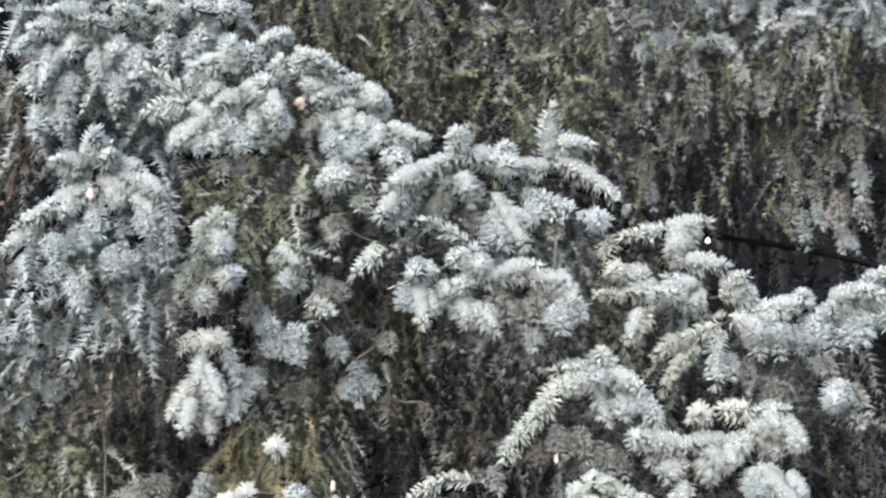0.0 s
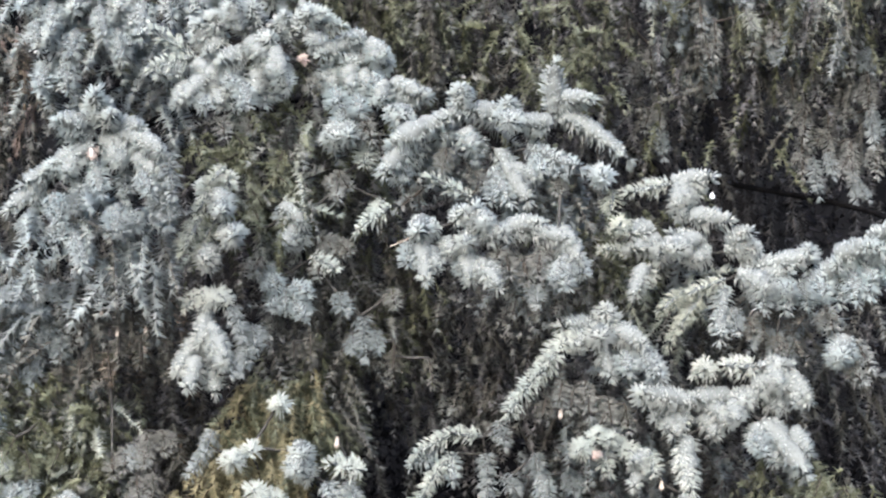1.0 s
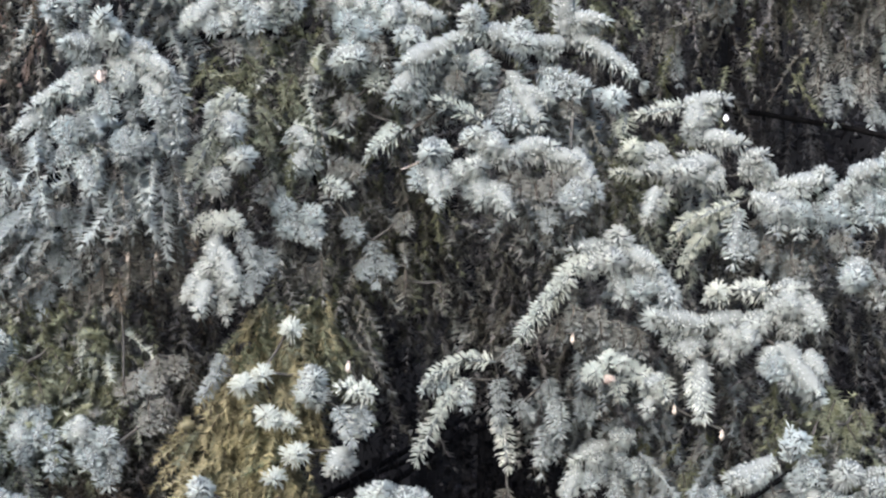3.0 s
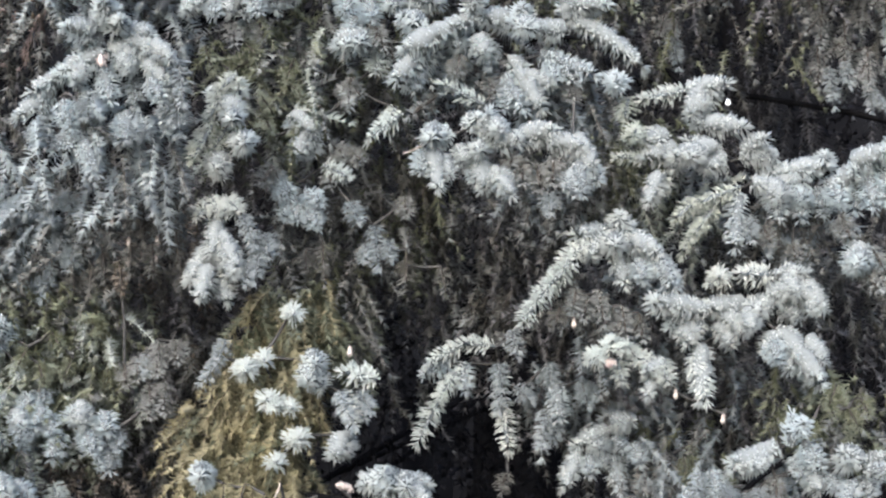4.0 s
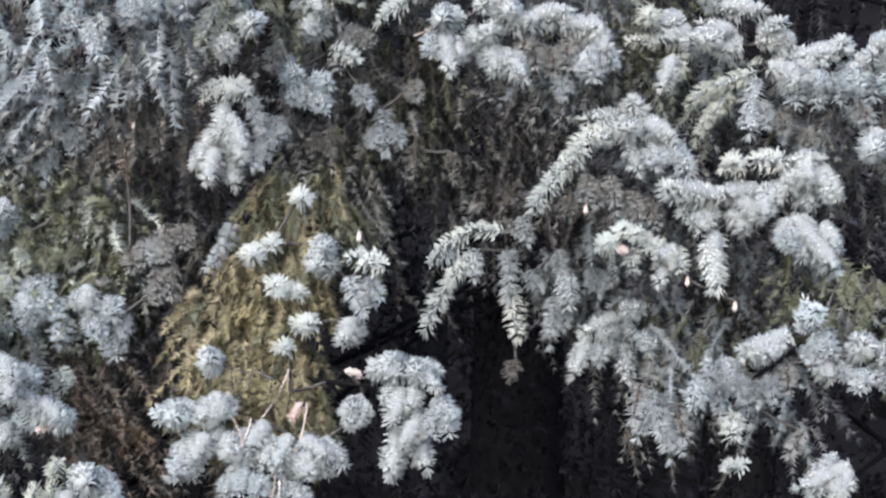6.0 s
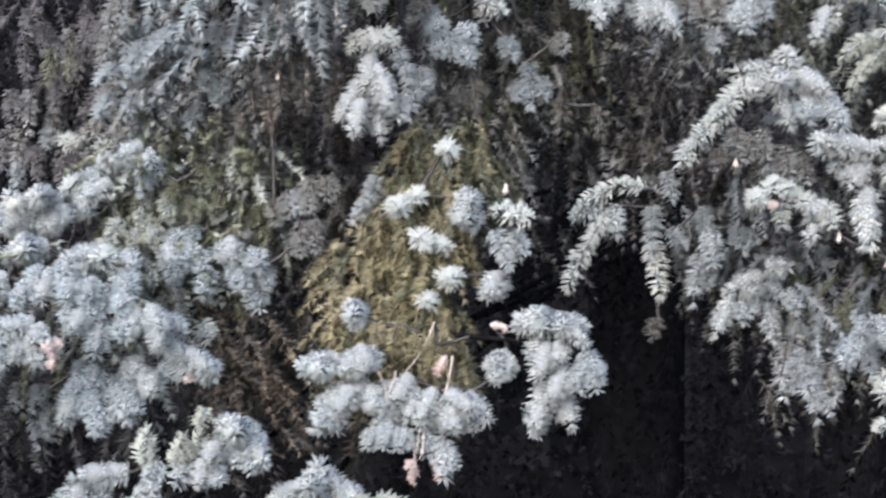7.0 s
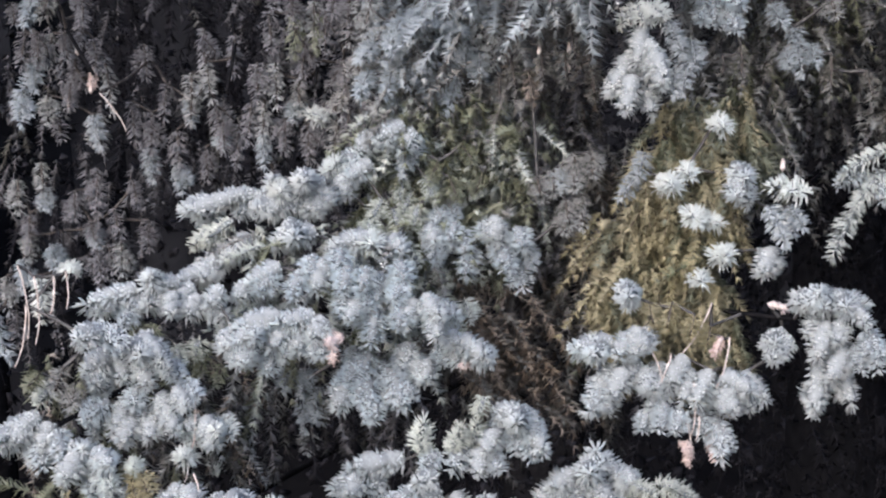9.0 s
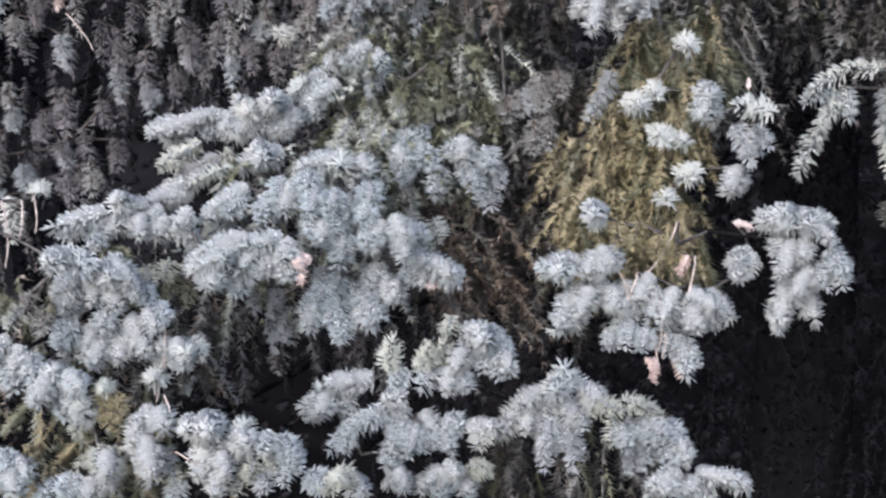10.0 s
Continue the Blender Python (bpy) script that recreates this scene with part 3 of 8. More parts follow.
# bough: top left mass
b = bough(front, (-0.367, 3.209, 3.438), (-0.408, 2.800, 3.293), (-0.505, 2.703, 3.230))
sh(b, "w", -0.310, 2.747, 3.263, -0.336, 2.694, 3.264)
sh(b, "w", -0.352, 2.742, 3.262, -0.385, 2.686, 3.265)
sh(b, "w", -0.403, 2.705, 3.252, -0.436, 2.678, 3.268)
sh(b, "w", -0.461, 2.726, 3.242, -0.487, 2.670, 3.260)
sh(b, "w", -0.502, 2.718, 3.232, -0.533, 2.661, 3.241)
sh(b, "w", -0.543, 2.680, 3.248, -0.581, 2.650, 3.254)
sh(b, "w", -0.576, 2.674, 3.230, -0.612, 2.643, 3.227)
sh(b, "w", -0.494, 2.720, 3.216, -0.496, 2.670, 3.192)
sh(b, "w", -0.560, 2.707, 3.222, -0.561, 2.656, 3.191)
sh(b, "w", -0.267, 2.752, 3.222, -0.243, 2.705, 3.229)
sh(b, "w", -0.233, 2.725, 3.205, -0.176, 2.705, 3.181)
sh(b, "w", -0.275, 2.751, 3.204, -0.267, 2.699, 3.222)
sh(b, "w", -0.215, 2.757, 3.154, -0.191, 2.709, 3.145)
sh(b, "b", -0.335, 2.744, 3.228, -0.338, 2.692, 3.190)
sh(b, "b", -0.386, 2.738, 3.227, -0.388, 2.685, 3.188)
sh(b, "b", -0.428, 2.701, 3.226, -0.418, 2.680, 3.180)
sh(b, "b", -0.461, 2.696, 3.208, -0.463, 2.672, 3.154)
sh(b, "b", -0.527, 2.684, 3.198, -0.516, 2.663, 3.152)
sh(b, "b", -0.592, 2.670, 3.204, -0.593, 2.647, 3.158)
sh(b, "b", -0.616, 2.665, 3.178, -0.610, 2.643, 3.133)
sh(b, "b", -0.559, 2.677, 3.163, -0.566, 2.653, 3.117)
sh(b, "b", -0.502, 2.689, 3.164, -0.491, 2.668, 3.119)
sh(b, "b", -0.369, 2.740, 3.245, -0.372, 2.689, 3.213)
sh(b, "b", -0.616, 2.695, 3.220, -0.633, 2.639, 3.194)
sh(b, "b", -0.607, 2.697, 3.111, -0.608, 2.644, 3.074)
sh(b, "b", -0.575, 2.674, 3.120, -0.570, 2.652, 3.075)
foliage(front, "hanging_foliage", "bbw", 90, (-0.668, 2.771, 3.333), (0.344, 0.061, 0.013), (0.001, 0.000, -0.201), 0.2, (0.06, 0.13), (0, -0.5, -0.8), 0.5, seed=1)
foliage(front, "hanging_foliage", "bg", 60, (-0.690, 2.868, 3.236), (0.238, 0.047, 0.008), (0.001, 0.000, -0.200), 0.25, (0.06, 0.12), (0, -0.7, -0.8), 0.5, seed=2)
finish(b)

# bough: left drooping bough
b = bough(front, (-0.476, 2.992, 3.046), (-0.475, 2.648, 3.003), (-0.506, 2.560, 2.979), (-0.550, 2.469, 2.941), (-0.575, 2.382, 2.898))
sh(b, "w", -0.477, 2.420, 2.992, -0.529, 2.395, 2.968)
sh(b, "w", -0.521, 2.425, 2.969, -0.569, 2.400, 2.942)
sh(b, "w", -0.545, 2.427, 2.942, -0.590, 2.402, 2.909)
sh(b, "w", -0.552, 2.432, 2.919, -0.578, 2.409, 2.902)
sh(b, "w", -0.485, 2.425, 3.003, -0.512, 2.402, 3.017)
sh(b, "w", -0.483, 2.431, 3.025, -0.471, 2.407, 3.066)
sh(b, "w", -0.487, 2.399, 3.018, -0.517, 2.376, 3.029)
sh(b, "w", -0.483, 2.415, 3.037, -0.452, 2.391, 3.051)
sh(b, "w", -0.472, 2.432, 2.999, -0.431, 2.408, 2.989)
sh(b, "w", -0.443, 2.421, 3.011, -0.389, 2.396, 2.991)
sh(b, "w", -0.460, 2.430, 3.022, -0.412, 2.406, 3.019)
sh(b, "w", -0.409, 2.402, 3.004, -0.379, 2.379, 2.987)
sh(b, "w", -0.419, 2.415, 2.981, -0.390, 2.391, 2.957)
sh(b, "w", -0.501, 2.407, 2.980, -0.508, 2.384, 2.956)
sh(b, "w", -0.458, 2.418, 2.988, -0.437, 2.395, 2.972)
sh(b, "b", -0.477, 2.419, 2.977, -0.464, 2.394, 2.931)
sh(b, "b", -0.409, 2.398, 2.959, -0.394, 2.376, 2.932)
sh(b, "b", -0.445, 2.406, 2.913, -0.444, 2.382, 2.878)
sh(b, "b", -0.533, 2.408, 2.927, -0.516, 2.384, 2.893)
sh(b, "b", -0.500, 2.431, 2.904, -0.527, 2.406, 2.860)
sh(b, "b", -0.522, 2.426, 2.889, -0.543, 2.402, 2.862)
sh(b, "b", -0.503, 2.404, 2.875, -0.483, 2.379, 2.834)
sh(b, "b", -0.434, 2.427, 2.904, -0.419, 2.404, 2.886)
sh(b, "f", -0.430, 2.403, 2.898, -0.434, 2.380, 2.877)
sh(b, "f", -0.483, 2.420, 2.859, -0.500, 2.397, 2.828)
sh(b, "f", -0.379, 2.403, 2.959, -0.368, 2.377, 2.890)
sh(b, "f", -0.374, 2.398, 2.989, -0.362, 2.373, 2.934)
sh(b, "f", -0.399, 2.429, 2.935, -0.384, 2.406, 2.904)
sh(b, "f", -0.556, 2.406, 2.897, -0.560, 2.383, 2.873)
sh(b, "f", -0.494, 2.406, 2.943, -0.493, 2.383, 2.909)
sh(b, "f", -0.442, 2.433, 2.961, -0.432, 2.410, 2.923)
sh(b, "p", -0.483, 2.443, 2.992, -0.473, 2.380, 2.984)
sh(b, "w", -0.468, 2.420, 3.027, -0.466, 2.368, 3.063)
sh(b, "w", -0.462, 2.421, 3.022, -0.445, 2.373, 3.039)
bud(b, -0.472, 2.374, 2.984, 0.019, False)
foliage(front, "hanging_foliage", "bbg", 40, (-0.570, 2.455, 2.960), (0.190, 0.036, 0.001), (-0.001, -0.000, -0.133), 0.12, (0.06, 0.12), (0, -0.7, -0.8), 0.5, seed=3)
finish(b)

# bough: left curtain bough
b = bough(front, (-0.529, 2.983, 2.915), (-0.535, 2.738, 2.853), (-0.576, 2.648, 2.782), (-0.606, 2.559, 2.732))
sh(b, "v", -0.643, 2.520, 2.375, -0.658, 2.498, 2.352)
sh(b, "v", -0.662, 2.525, 2.386, -0.636, 2.501, 2.359)
sh(b, "v", -0.655, 2.527, 2.348, -0.642, 2.504, 2.324)
sh(b, "v", -0.632, 2.532, 2.338, -0.619, 2.509, 2.314)
sh(b, "c", -0.581, 2.525, 2.370, -0.572, 2.502, 2.351)
sh(b, "v", -0.666, 2.531, 2.552, -0.668, 2.508, 2.517)
sh(b, "v", -0.642, 2.499, 2.513, -0.645, 2.477, 2.489)
sh(b, "v", -0.669, 2.515, 2.476, -0.661, 2.492, 2.447)
sh(b, "v", -0.638, 2.532, 2.414, -0.636, 2.509, 2.385)
sh(b, "f", -0.659, 2.521, 2.450, -0.657, 2.498, 2.417)
sh(b, "v", -0.618, 2.530, 2.385, -0.607, 2.508, 2.360)
sh(b, "b", -0.621, 2.502, 2.480, -0.619, 2.479, 2.443)
sh(b, "f", -0.658, 2.515, 2.588, -0.659, 2.492, 2.561)
sh(b, "v", -0.632, 2.507, 2.553, -0.618, 2.484, 2.526)
sh(b, "v", -0.595, 2.518, 2.343, -0.584, 2.495, 2.321)
sh(b, "g", -0.427, 2.519, 2.585, -0.420, 2.495, 2.550)
sh(b, "g", -0.437, 2.498, 2.523, -0.430, 2.476, 2.494)
sh(b, "g", -0.414, 2.506, 2.530, -0.414, 2.482, 2.490)
sh(b, "g", -0.454, 2.508, 2.562, -0.452, 2.486, 2.536)
sh(b, "g", -0.405, 2.531, 2.583, -0.399, 2.508, 2.557)
sh(b, "g", -0.478, 2.526, 2.551, -0.471, 2.503, 2.524)
sh(b, "f", -0.633, 2.580, 2.789, -0.649, 2.556, 2.747)
sh(b, "f", -0.649, 2.585, 2.772, -0.667, 2.561, 2.738)
sh(b, "f", -0.610, 2.587, 2.788, -0.625, 2.563, 2.754)
sh(b, "f", -0.603, 2.592, 2.763, -0.592, 2.567, 2.714)
sh(b, "f", -0.575, 2.585, 2.748, -0.579, 2.561, 2.707)
sh(b, "f", -0.628, 2.591, 2.738, -0.630, 2.567, 2.697)
sh(b, "f", -0.654, 2.559, 2.717, -0.656, 2.535, 2.677)
sh(b, "f", -0.634, 2.575, 2.690, -0.636, 2.552, 2.658)
sh(b, "f", -0.604, 2.592, 2.705, -0.611, 2.566, 2.639)
sh(b, "f", -0.593, 2.581, 2.681, -0.604, 2.557, 2.639)
sh(b, "f", -0.680, 2.590, 2.671, -0.678, 2.566, 2.629)
sh(b, "f", -0.563, 2.562, 2.791, -0.552, 2.540, 2.765)
sh(b, "f", -0.559, 2.575, 2.716, -0.561, 2.552, 2.683)
sh(b, "g", -0.666, 2.567, 2.624, -0.661, 2.544, 2.598)
sh(b, "f", -0.595, 2.592, 2.747, -0.580, 2.529, 2.751)
sh(b, "g", -0.547, 2.566, 2.791, -0.536, 2.541, 2.743)
sh(b, "g", -0.523, 2.568, 2.774, -0.526, 2.543, 2.718)
sh(b, "g", -0.561, 2.591, 2.764, -0.554, 2.568, 2.730)
sh(b, "d", -0.511, 2.586, 2.765, -0.503, 2.561, 2.716)
sh(b, "d", -0.481, 2.564, 2.792, -0.474, 2.539, 2.743)
sh(b, "d", -0.461, 2.587, 2.781, -0.453, 2.562, 2.725)
sh(b, "d", -0.433, 2.563, 2.759, -0.425, 2.538, 2.712)
sh(b, "d", -0.411, 2.580, 2.741, -0.404, 2.556, 2.693)
sh(b, "d", -0.474, 2.563, 2.726, -0.470, 2.538, 2.679)
sh(b, "d", -0.441, 2.558, 2.719, -0.437, 2.534, 2.679)
sh(b, "g", -0.545, 2.589, 2.722, -0.545, 2.567, 2.697)
sh(b, "d", -0.516, 2.566, 2.709, -0.508, 2.542, 2.669)
sh(b, "n", -0.492, 2.566, 2.693, -0.484, 2.542, 2.653)
sh(b, "d", -0.421, 2.593, 2.806, -0.413, 2.569, 2.765)
sh(b, "g", -0.436, 2.589, 2.823, -0.426, 2.566, 2.789)
sh(b, "d", -0.533, 2.568, 2.684, -0.530, 2.545, 2.649)
sh(b, "d", -0.564, 2.593, 2.672, -0.559, 2.569, 2.636)
sh(b, "d", -0.403, 2.577, 2.692, -0.400, 2.554, 2.657)
bud(b, -0.476, 2.560, 2.720, 0.018, True)
bud(b, -0.435, 2.560, 2.723, 0.018, True)
bud(b, -0.436, 2.560, 2.698, 0.018, True)
bud(b, -0.478, 2.560, 2.694, 0.018, True)
bud(b, -0.500, 2.560, 2.751, 0.018, True)
sh(b, "f", -0.670, 2.558, 2.762, -0.675, 2.506, 2.738)
sh(b, "f", -0.635, 2.537, 2.766, -0.679, 2.500, 2.716)
sh(b, "f", -0.682, 2.555, 2.693, -0.683, 2.504, 2.669)
sh(b, "f", -0.704, 2.548, 2.733, -0.714, 2.494, 2.719)
sh(b, "f", -0.713, 2.546, 2.694, -0.717, 2.495, 2.670)
sh(b, "g", -0.702, 2.549, 2.827, -0.702, 2.497, 2.795)
sh(b, "g", -0.710, 2.547, 2.780, -0.708, 2.497, 2.755)
sh(b, "g", -0.694, 2.551, 2.842, -0.687, 2.502, 2.810)
sh(b, "f", -0.669, 2.496, 2.336, -0.667, 2.442, 2.318)
sh(b, "v", -0.682, 2.492, 2.385, -0.659, 2.448, 2.366)
sh(b, "v", -0.675, 2.494, 2.399, -0.680, 2.443, 2.379)
sh(b, "v", -0.709, 2.485, 2.497, -0.699, 2.437, 2.475)
sh(b, "v", -0.718, 2.482, 2.441, -0.698, 2.437, 2.424)
finish(b)

# bough: hanging green twig
b = bough(front, (-0.354, 3.009, 3.048), (-0.330, 2.670, 2.953), (-0.339, 2.588, 2.881), (-0.339, 2.507, 2.773))
sh(b, "v", -0.307, 2.487, 2.965, -0.329, 2.464, 2.942)
sh(b, "v", -0.316, 2.492, 2.957, -0.346, 2.467, 2.901)
sh(b, "v", -0.337, 2.475, 2.903, -0.362, 2.450, 2.849)
sh(b, "v", -0.353, 2.502, 2.890, -0.373, 2.478, 2.850)
sh(b, "v", -0.324, 2.493, 2.886, -0.340, 2.470, 2.861)
sh(b, "c", -0.309, 2.503, 2.933, -0.303, 2.480, 2.954)
sh(b, "c", -0.333, 2.500, 2.925, -0.335, 2.478, 2.943)
sh(b, "w", -0.318, 2.479, 2.930, -0.306, 2.456, 2.905, side=False)
sh(b, "w", -0.312, 2.495, 2.907, -0.307, 2.432, 2.906, side=False)
sh(b, "w", -0.312, 2.470, 2.876, -0.287, 2.448, 2.868, side=False)
sh(b, "w", -0.299, 2.493, 2.872, -0.290, 2.430, 2.873, side=False)
sh(b, "w", -0.339, 2.492, 2.851, -0.328, 2.470, 2.825, side=False)
sh(b, "w", -0.327, 2.480, 2.848, -0.335, 2.458, 2.835, side=False)
sh(b, "c", -0.345, 2.479, 2.789, -0.360, 2.457, 2.770)
sh(b, "c", -0.326, 2.497, 2.790, -0.305, 2.475, 2.777)
sh(b, "c", -0.340, 2.485, 2.780, -0.319, 2.463, 2.779)
sh(b, "c", -0.343, 2.479, 2.793, -0.331, 2.457, 2.774)
sh(b, "w", -0.336, 2.485, 2.764, -0.339, 2.461, 2.719, side=False)
sh(b, "w", -0.345, 2.493, 2.724, -0.372, 2.469, 2.681, side=False)
sh(b, "w", -0.328, 2.470, 2.746, -0.304, 2.445, 2.701, side=False)
sh(b, "w", -0.343, 2.503, 2.726, -0.324, 2.479, 2.692, side=False)
sh(b, "w", -0.346, 2.469, 2.699, -0.354, 2.445, 2.658, side=False)
sh(b, "w", -0.334, 2.495, 2.691, -0.320, 2.471, 2.650, side=False)
sh(b, "w", -0.362, 2.498, 2.695, -0.375, 2.476, 2.674, side=False)
sh(b, "w", -0.322, 2.469, 2.723, -0.307, 2.445, 2.689, side=False)
sh(b, "f", -0.286, 2.496, 2.744, -0.276, 2.472, 2.698, side=False)
sh(b, "f", -0.300, 2.481, 2.769, -0.281, 2.457, 2.733, side=False)
sh(b, "f", -0.269, 2.489, 2.741, -0.262, 2.466, 2.714, side=False)
sh(b, "f", -0.291, 2.468, 2.707, -0.293, 2.446, 2.678, side=False)
sh(b, "f", -0.275, 2.470, 2.715, -0.279, 2.446, 2.682, side=False)
finish(b, "thin green bough hanging down with frosted ends")

# bough: middle small twigs
b = bough(front, (-0.240, 3.121, 2.980), (-0.237, 2.720, 2.900), (-0.212, 2.642, 2.820))
sh(b, "w", -0.244, 2.605, 2.905, -0.207, 2.580, 2.882, side=False)
sh(b, "b", -0.253, 2.632, 2.900, -0.230, 2.609, 2.872, side=False)
sh(b, "w", -0.224, 2.605, 2.873, -0.236, 2.582, 2.846, side=False)
sh(b, "w", -0.211, 2.625, 2.871, -0.226, 2.603, 2.848, side=False)
sh(b, "g", -0.193, 2.631, 2.859, -0.155, 2.608, 2.848)
sh(b, "g", -0.197, 2.632, 2.834, -0.154, 2.608, 2.833)
sh(b, "g", -0.183, 2.610, 2.827, -0.188, 2.588, 2.804)
sh(b, "c", -0.200, 2.611, 2.831, -0.162, 2.587, 2.817)
sh(b, "g", -0.159, 2.617, 2.852, -0.142, 2.594, 2.841)
sh(b, "b", -0.251, 2.626, 2.800, -0.260, 2.603, 2.784, side=False)
sh(b, "b", -0.224, 2.602, 2.790, -0.202, 2.579, 2.779, side=False)
sh(b, "b", -0.243, 2.625, 2.780, -0.237, 2.602, 2.751, side=False)
sh(b, "b", -0.235, 2.627, 2.771, -0.203, 2.603, 2.755, side=False)
sh(b, "b", -0.247, 2.629, 2.771, -0.256, 2.606, 2.754, side=False)
sh(b, "b", -0.220, 2.599, 2.766, -0.207, 2.577, 2.744, side=False)
sh(b, "f", -0.268, 2.632, 2.816, -0.260, 2.610, 2.794, side=False)
sh(b, "g", -0.273, 2.601, 2.831, -0.283, 2.579, 2.808)
sh(b, "e", -0.269, 2.610, 2.962, -0.232, 2.586, 2.940)
sh(b, "e", -0.271, 2.620, 2.900, -0.287, 2.596, 2.933)
sh(b, "e", -0.259, 2.631, 2.953, -0.238, 2.608, 2.926)
sh(b, "e", -0.290, 2.610, 2.913, -0.272, 2.587, 2.882)
sh(b, "e", -0.301, 2.631, 2.986, -0.329, 2.608, 2.970)
sh(b, "e", -0.332, 2.618, 2.978, -0.344, 2.595, 2.957)
sh(b, "e", -0.274, 2.609, 2.872, -0.290, 2.587, 2.888)
sh(b, "e", -0.314, 2.609, 3.010, -0.286, 2.586, 2.985)
sh(b, "e", -0.240, 2.604, 2.987, -0.250, 2.581, 2.956)
sh(b, "e", -0.370, 2.601, 3.002, -0.355, 2.578, 2.971)
sh(b, "g", -0.163, 2.617, 2.929, -0.157, 2.554, 2.922)
sh(b, "g", -0.158, 2.604, 2.959, -0.159, 2.580, 2.918)
sh(b, "f", -0.158, 2.600, 2.776, -0.146, 2.577, 2.752, side=False)
sh(b, "f", -0.126, 2.634, 2.742, -0.118, 2.608, 2.686, side=False)
sh(b, "f", -0.138, 2.617, 2.710, -0.135, 2.595, 2.693, side=False)
sh(b, "f", -0.105, 2.613, 2.720, -0.099, 2.590, 2.696, side=False)
sh(b, "g", -0.080, 2.607, 2.783, -0.075, 2.584, 2.764)
sh(b, "d", -0.076, 2.619, 2.707, -0.078, 2.594, 2.653)
sh(b, "d", -0.026, 2.628, 2.681, -0.018, 2.604, 2.643)
sh(b, "d", -0.200, 2.614, 2.719, -0.198, 2.590, 2.675)
sh(b, "d", -0.225, 2.613, 2.706, -0.223, 2.591, 2.678)
sh(b, "c", -0.084, 2.600, 2.907, -0.127, 2.575, 2.874)
sh(b, "c", -0.092, 2.631, 2.915, -0.117, 2.607, 2.888)
foliage(front, "hanging_foliage", "eegv", 100, (-0.361, 2.676, 3.049), (0.160, 0.017, 0.002), (-0.000, -0.000, -0.204), 0.2, (0.055, 0.10), (0, -0.6, -0.8), 0.6, seed=4)
foliage(front, "hanging_foliage", "dgg", 55, (-0.288, 2.785, 2.829), (0.150, 0.011, 0.001), (0.000, 0.000, -0.161), 0.2, (0.06, 0.11), (0, -0.5, -0.9), 0.5, seed=5)
finish(b)

# bough: right bough
b = bough(front, (0.364, 3.209, 2.974), (0.376, 2.825, 2.890), (0.429, 2.737, 2.799), (0.500, 2.643, 2.807), (0.526, 2.556, 2.830))
sh(b, "c", 0.325, 2.588, 2.944, 0.261, 2.563, 2.933)
sh(b, "w", 0.326, 2.589, 2.944, 0.377, 2.564, 2.956)
sh(b, "w", 0.346, 2.583, 2.947, 0.330, 2.559, 2.912)
sh(b, "w", 0.370, 2.593, 2.949, 0.344, 2.569, 2.918)
sh(b, "w", 0.339, 2.592, 2.919, 0.341, 2.570, 2.895)
sh(b, "w", 0.352, 2.577, 2.897, 0.403, 2.552, 2.894)
sh(b, "v", 0.254, 2.591, 2.889, 0.245, 2.528, 2.884)
sh(b, "v", 0.241, 2.592, 2.934, 0.237, 2.569, 2.903)
sh(b, "v", 0.285, 2.575, 2.875, 0.237, 2.551, 2.879)
sh(b, "v", 0.271, 2.583, 2.845, 0.226, 2.559, 2.850)
sh(b, "w", 0.311, 2.584, 2.858, 0.265, 2.559, 2.851)
sh(b, "w", 0.294, 2.584, 2.878, 0.265, 2.561, 2.872)
sh(b, "w", 0.365, 2.564, 2.864, 0.306, 2.539, 2.853)
sh(b, "w", 0.376, 2.586, 2.858, 0.328, 2.561, 2.874)
sh(b, "w", 0.380, 2.579, 2.847, 0.351, 2.556, 2.835)
sh(b, "w", 0.317, 2.582, 2.854, 0.308, 2.559, 2.833)
sh(b, "w", 0.411, 2.573, 2.854, 0.431, 2.550, 2.880)
sh(b, "w", 0.404, 2.580, 2.847, 0.441, 2.557, 2.858)
sh(b, "w", 0.428, 2.586, 2.843, 0.449, 2.563, 2.853)
sh(b, "w", 0.433, 2.581, 2.823, 0.520, 2.554, 2.840)
sh(b, "w", 0.519, 2.584, 2.827, 0.520, 2.561, 2.855)
sh(b, "w", 0.418, 2.559, 2.816, 0.463, 2.535, 2.804)
sh(b, "b", 0.451, 2.564, 2.808, 0.455, 2.540, 2.769)
sh(b, "b", 0.485, 2.574, 2.807, 0.489, 2.550, 2.766)
sh(b, "b", 0.511, 2.581, 2.807, 0.520, 2.558, 2.771)
sh(b, "b", 0.468, 2.566, 2.800, 0.497, 2.543, 2.795)
sh(b, "w", 0.446, 2.583, 2.810, 0.490, 2.558, 2.819)
sh(b, "b", 0.526, 2.581, 2.823, 0.534, 2.558, 2.791)
sh(b, "w", 0.287, 2.560, 2.827, 0.269, 2.535, 2.787)
sh(b, "c", 0.297, 2.575, 2.828, 0.283, 2.552, 2.797)
sh(b, "b", 0.399, 2.566, 2.801, 0.394, 2.540, 2.725)
sh(b, "f", 0.411, 2.560, 2.767, 0.419, 2.537, 2.736)
sh(b, "v", 0.403, 2.563, 2.808, 0.344, 2.537, 2.788)
sh(b, "v", 0.380, 2.569, 2.799, 0.315, 2.543, 2.725)
sh(b, "v", 0.371, 2.565, 2.783, 0.334, 2.539, 2.741)
sh(b, "v", 0.347, 2.565, 2.791, 0.309, 2.541, 2.765)
sh(b, "g", 0.436, 2.559, 2.751, 0.444, 2.537, 2.731)
sh(b, "g", 0.480, 2.575, 2.727, 0.484, 2.552, 2.706)
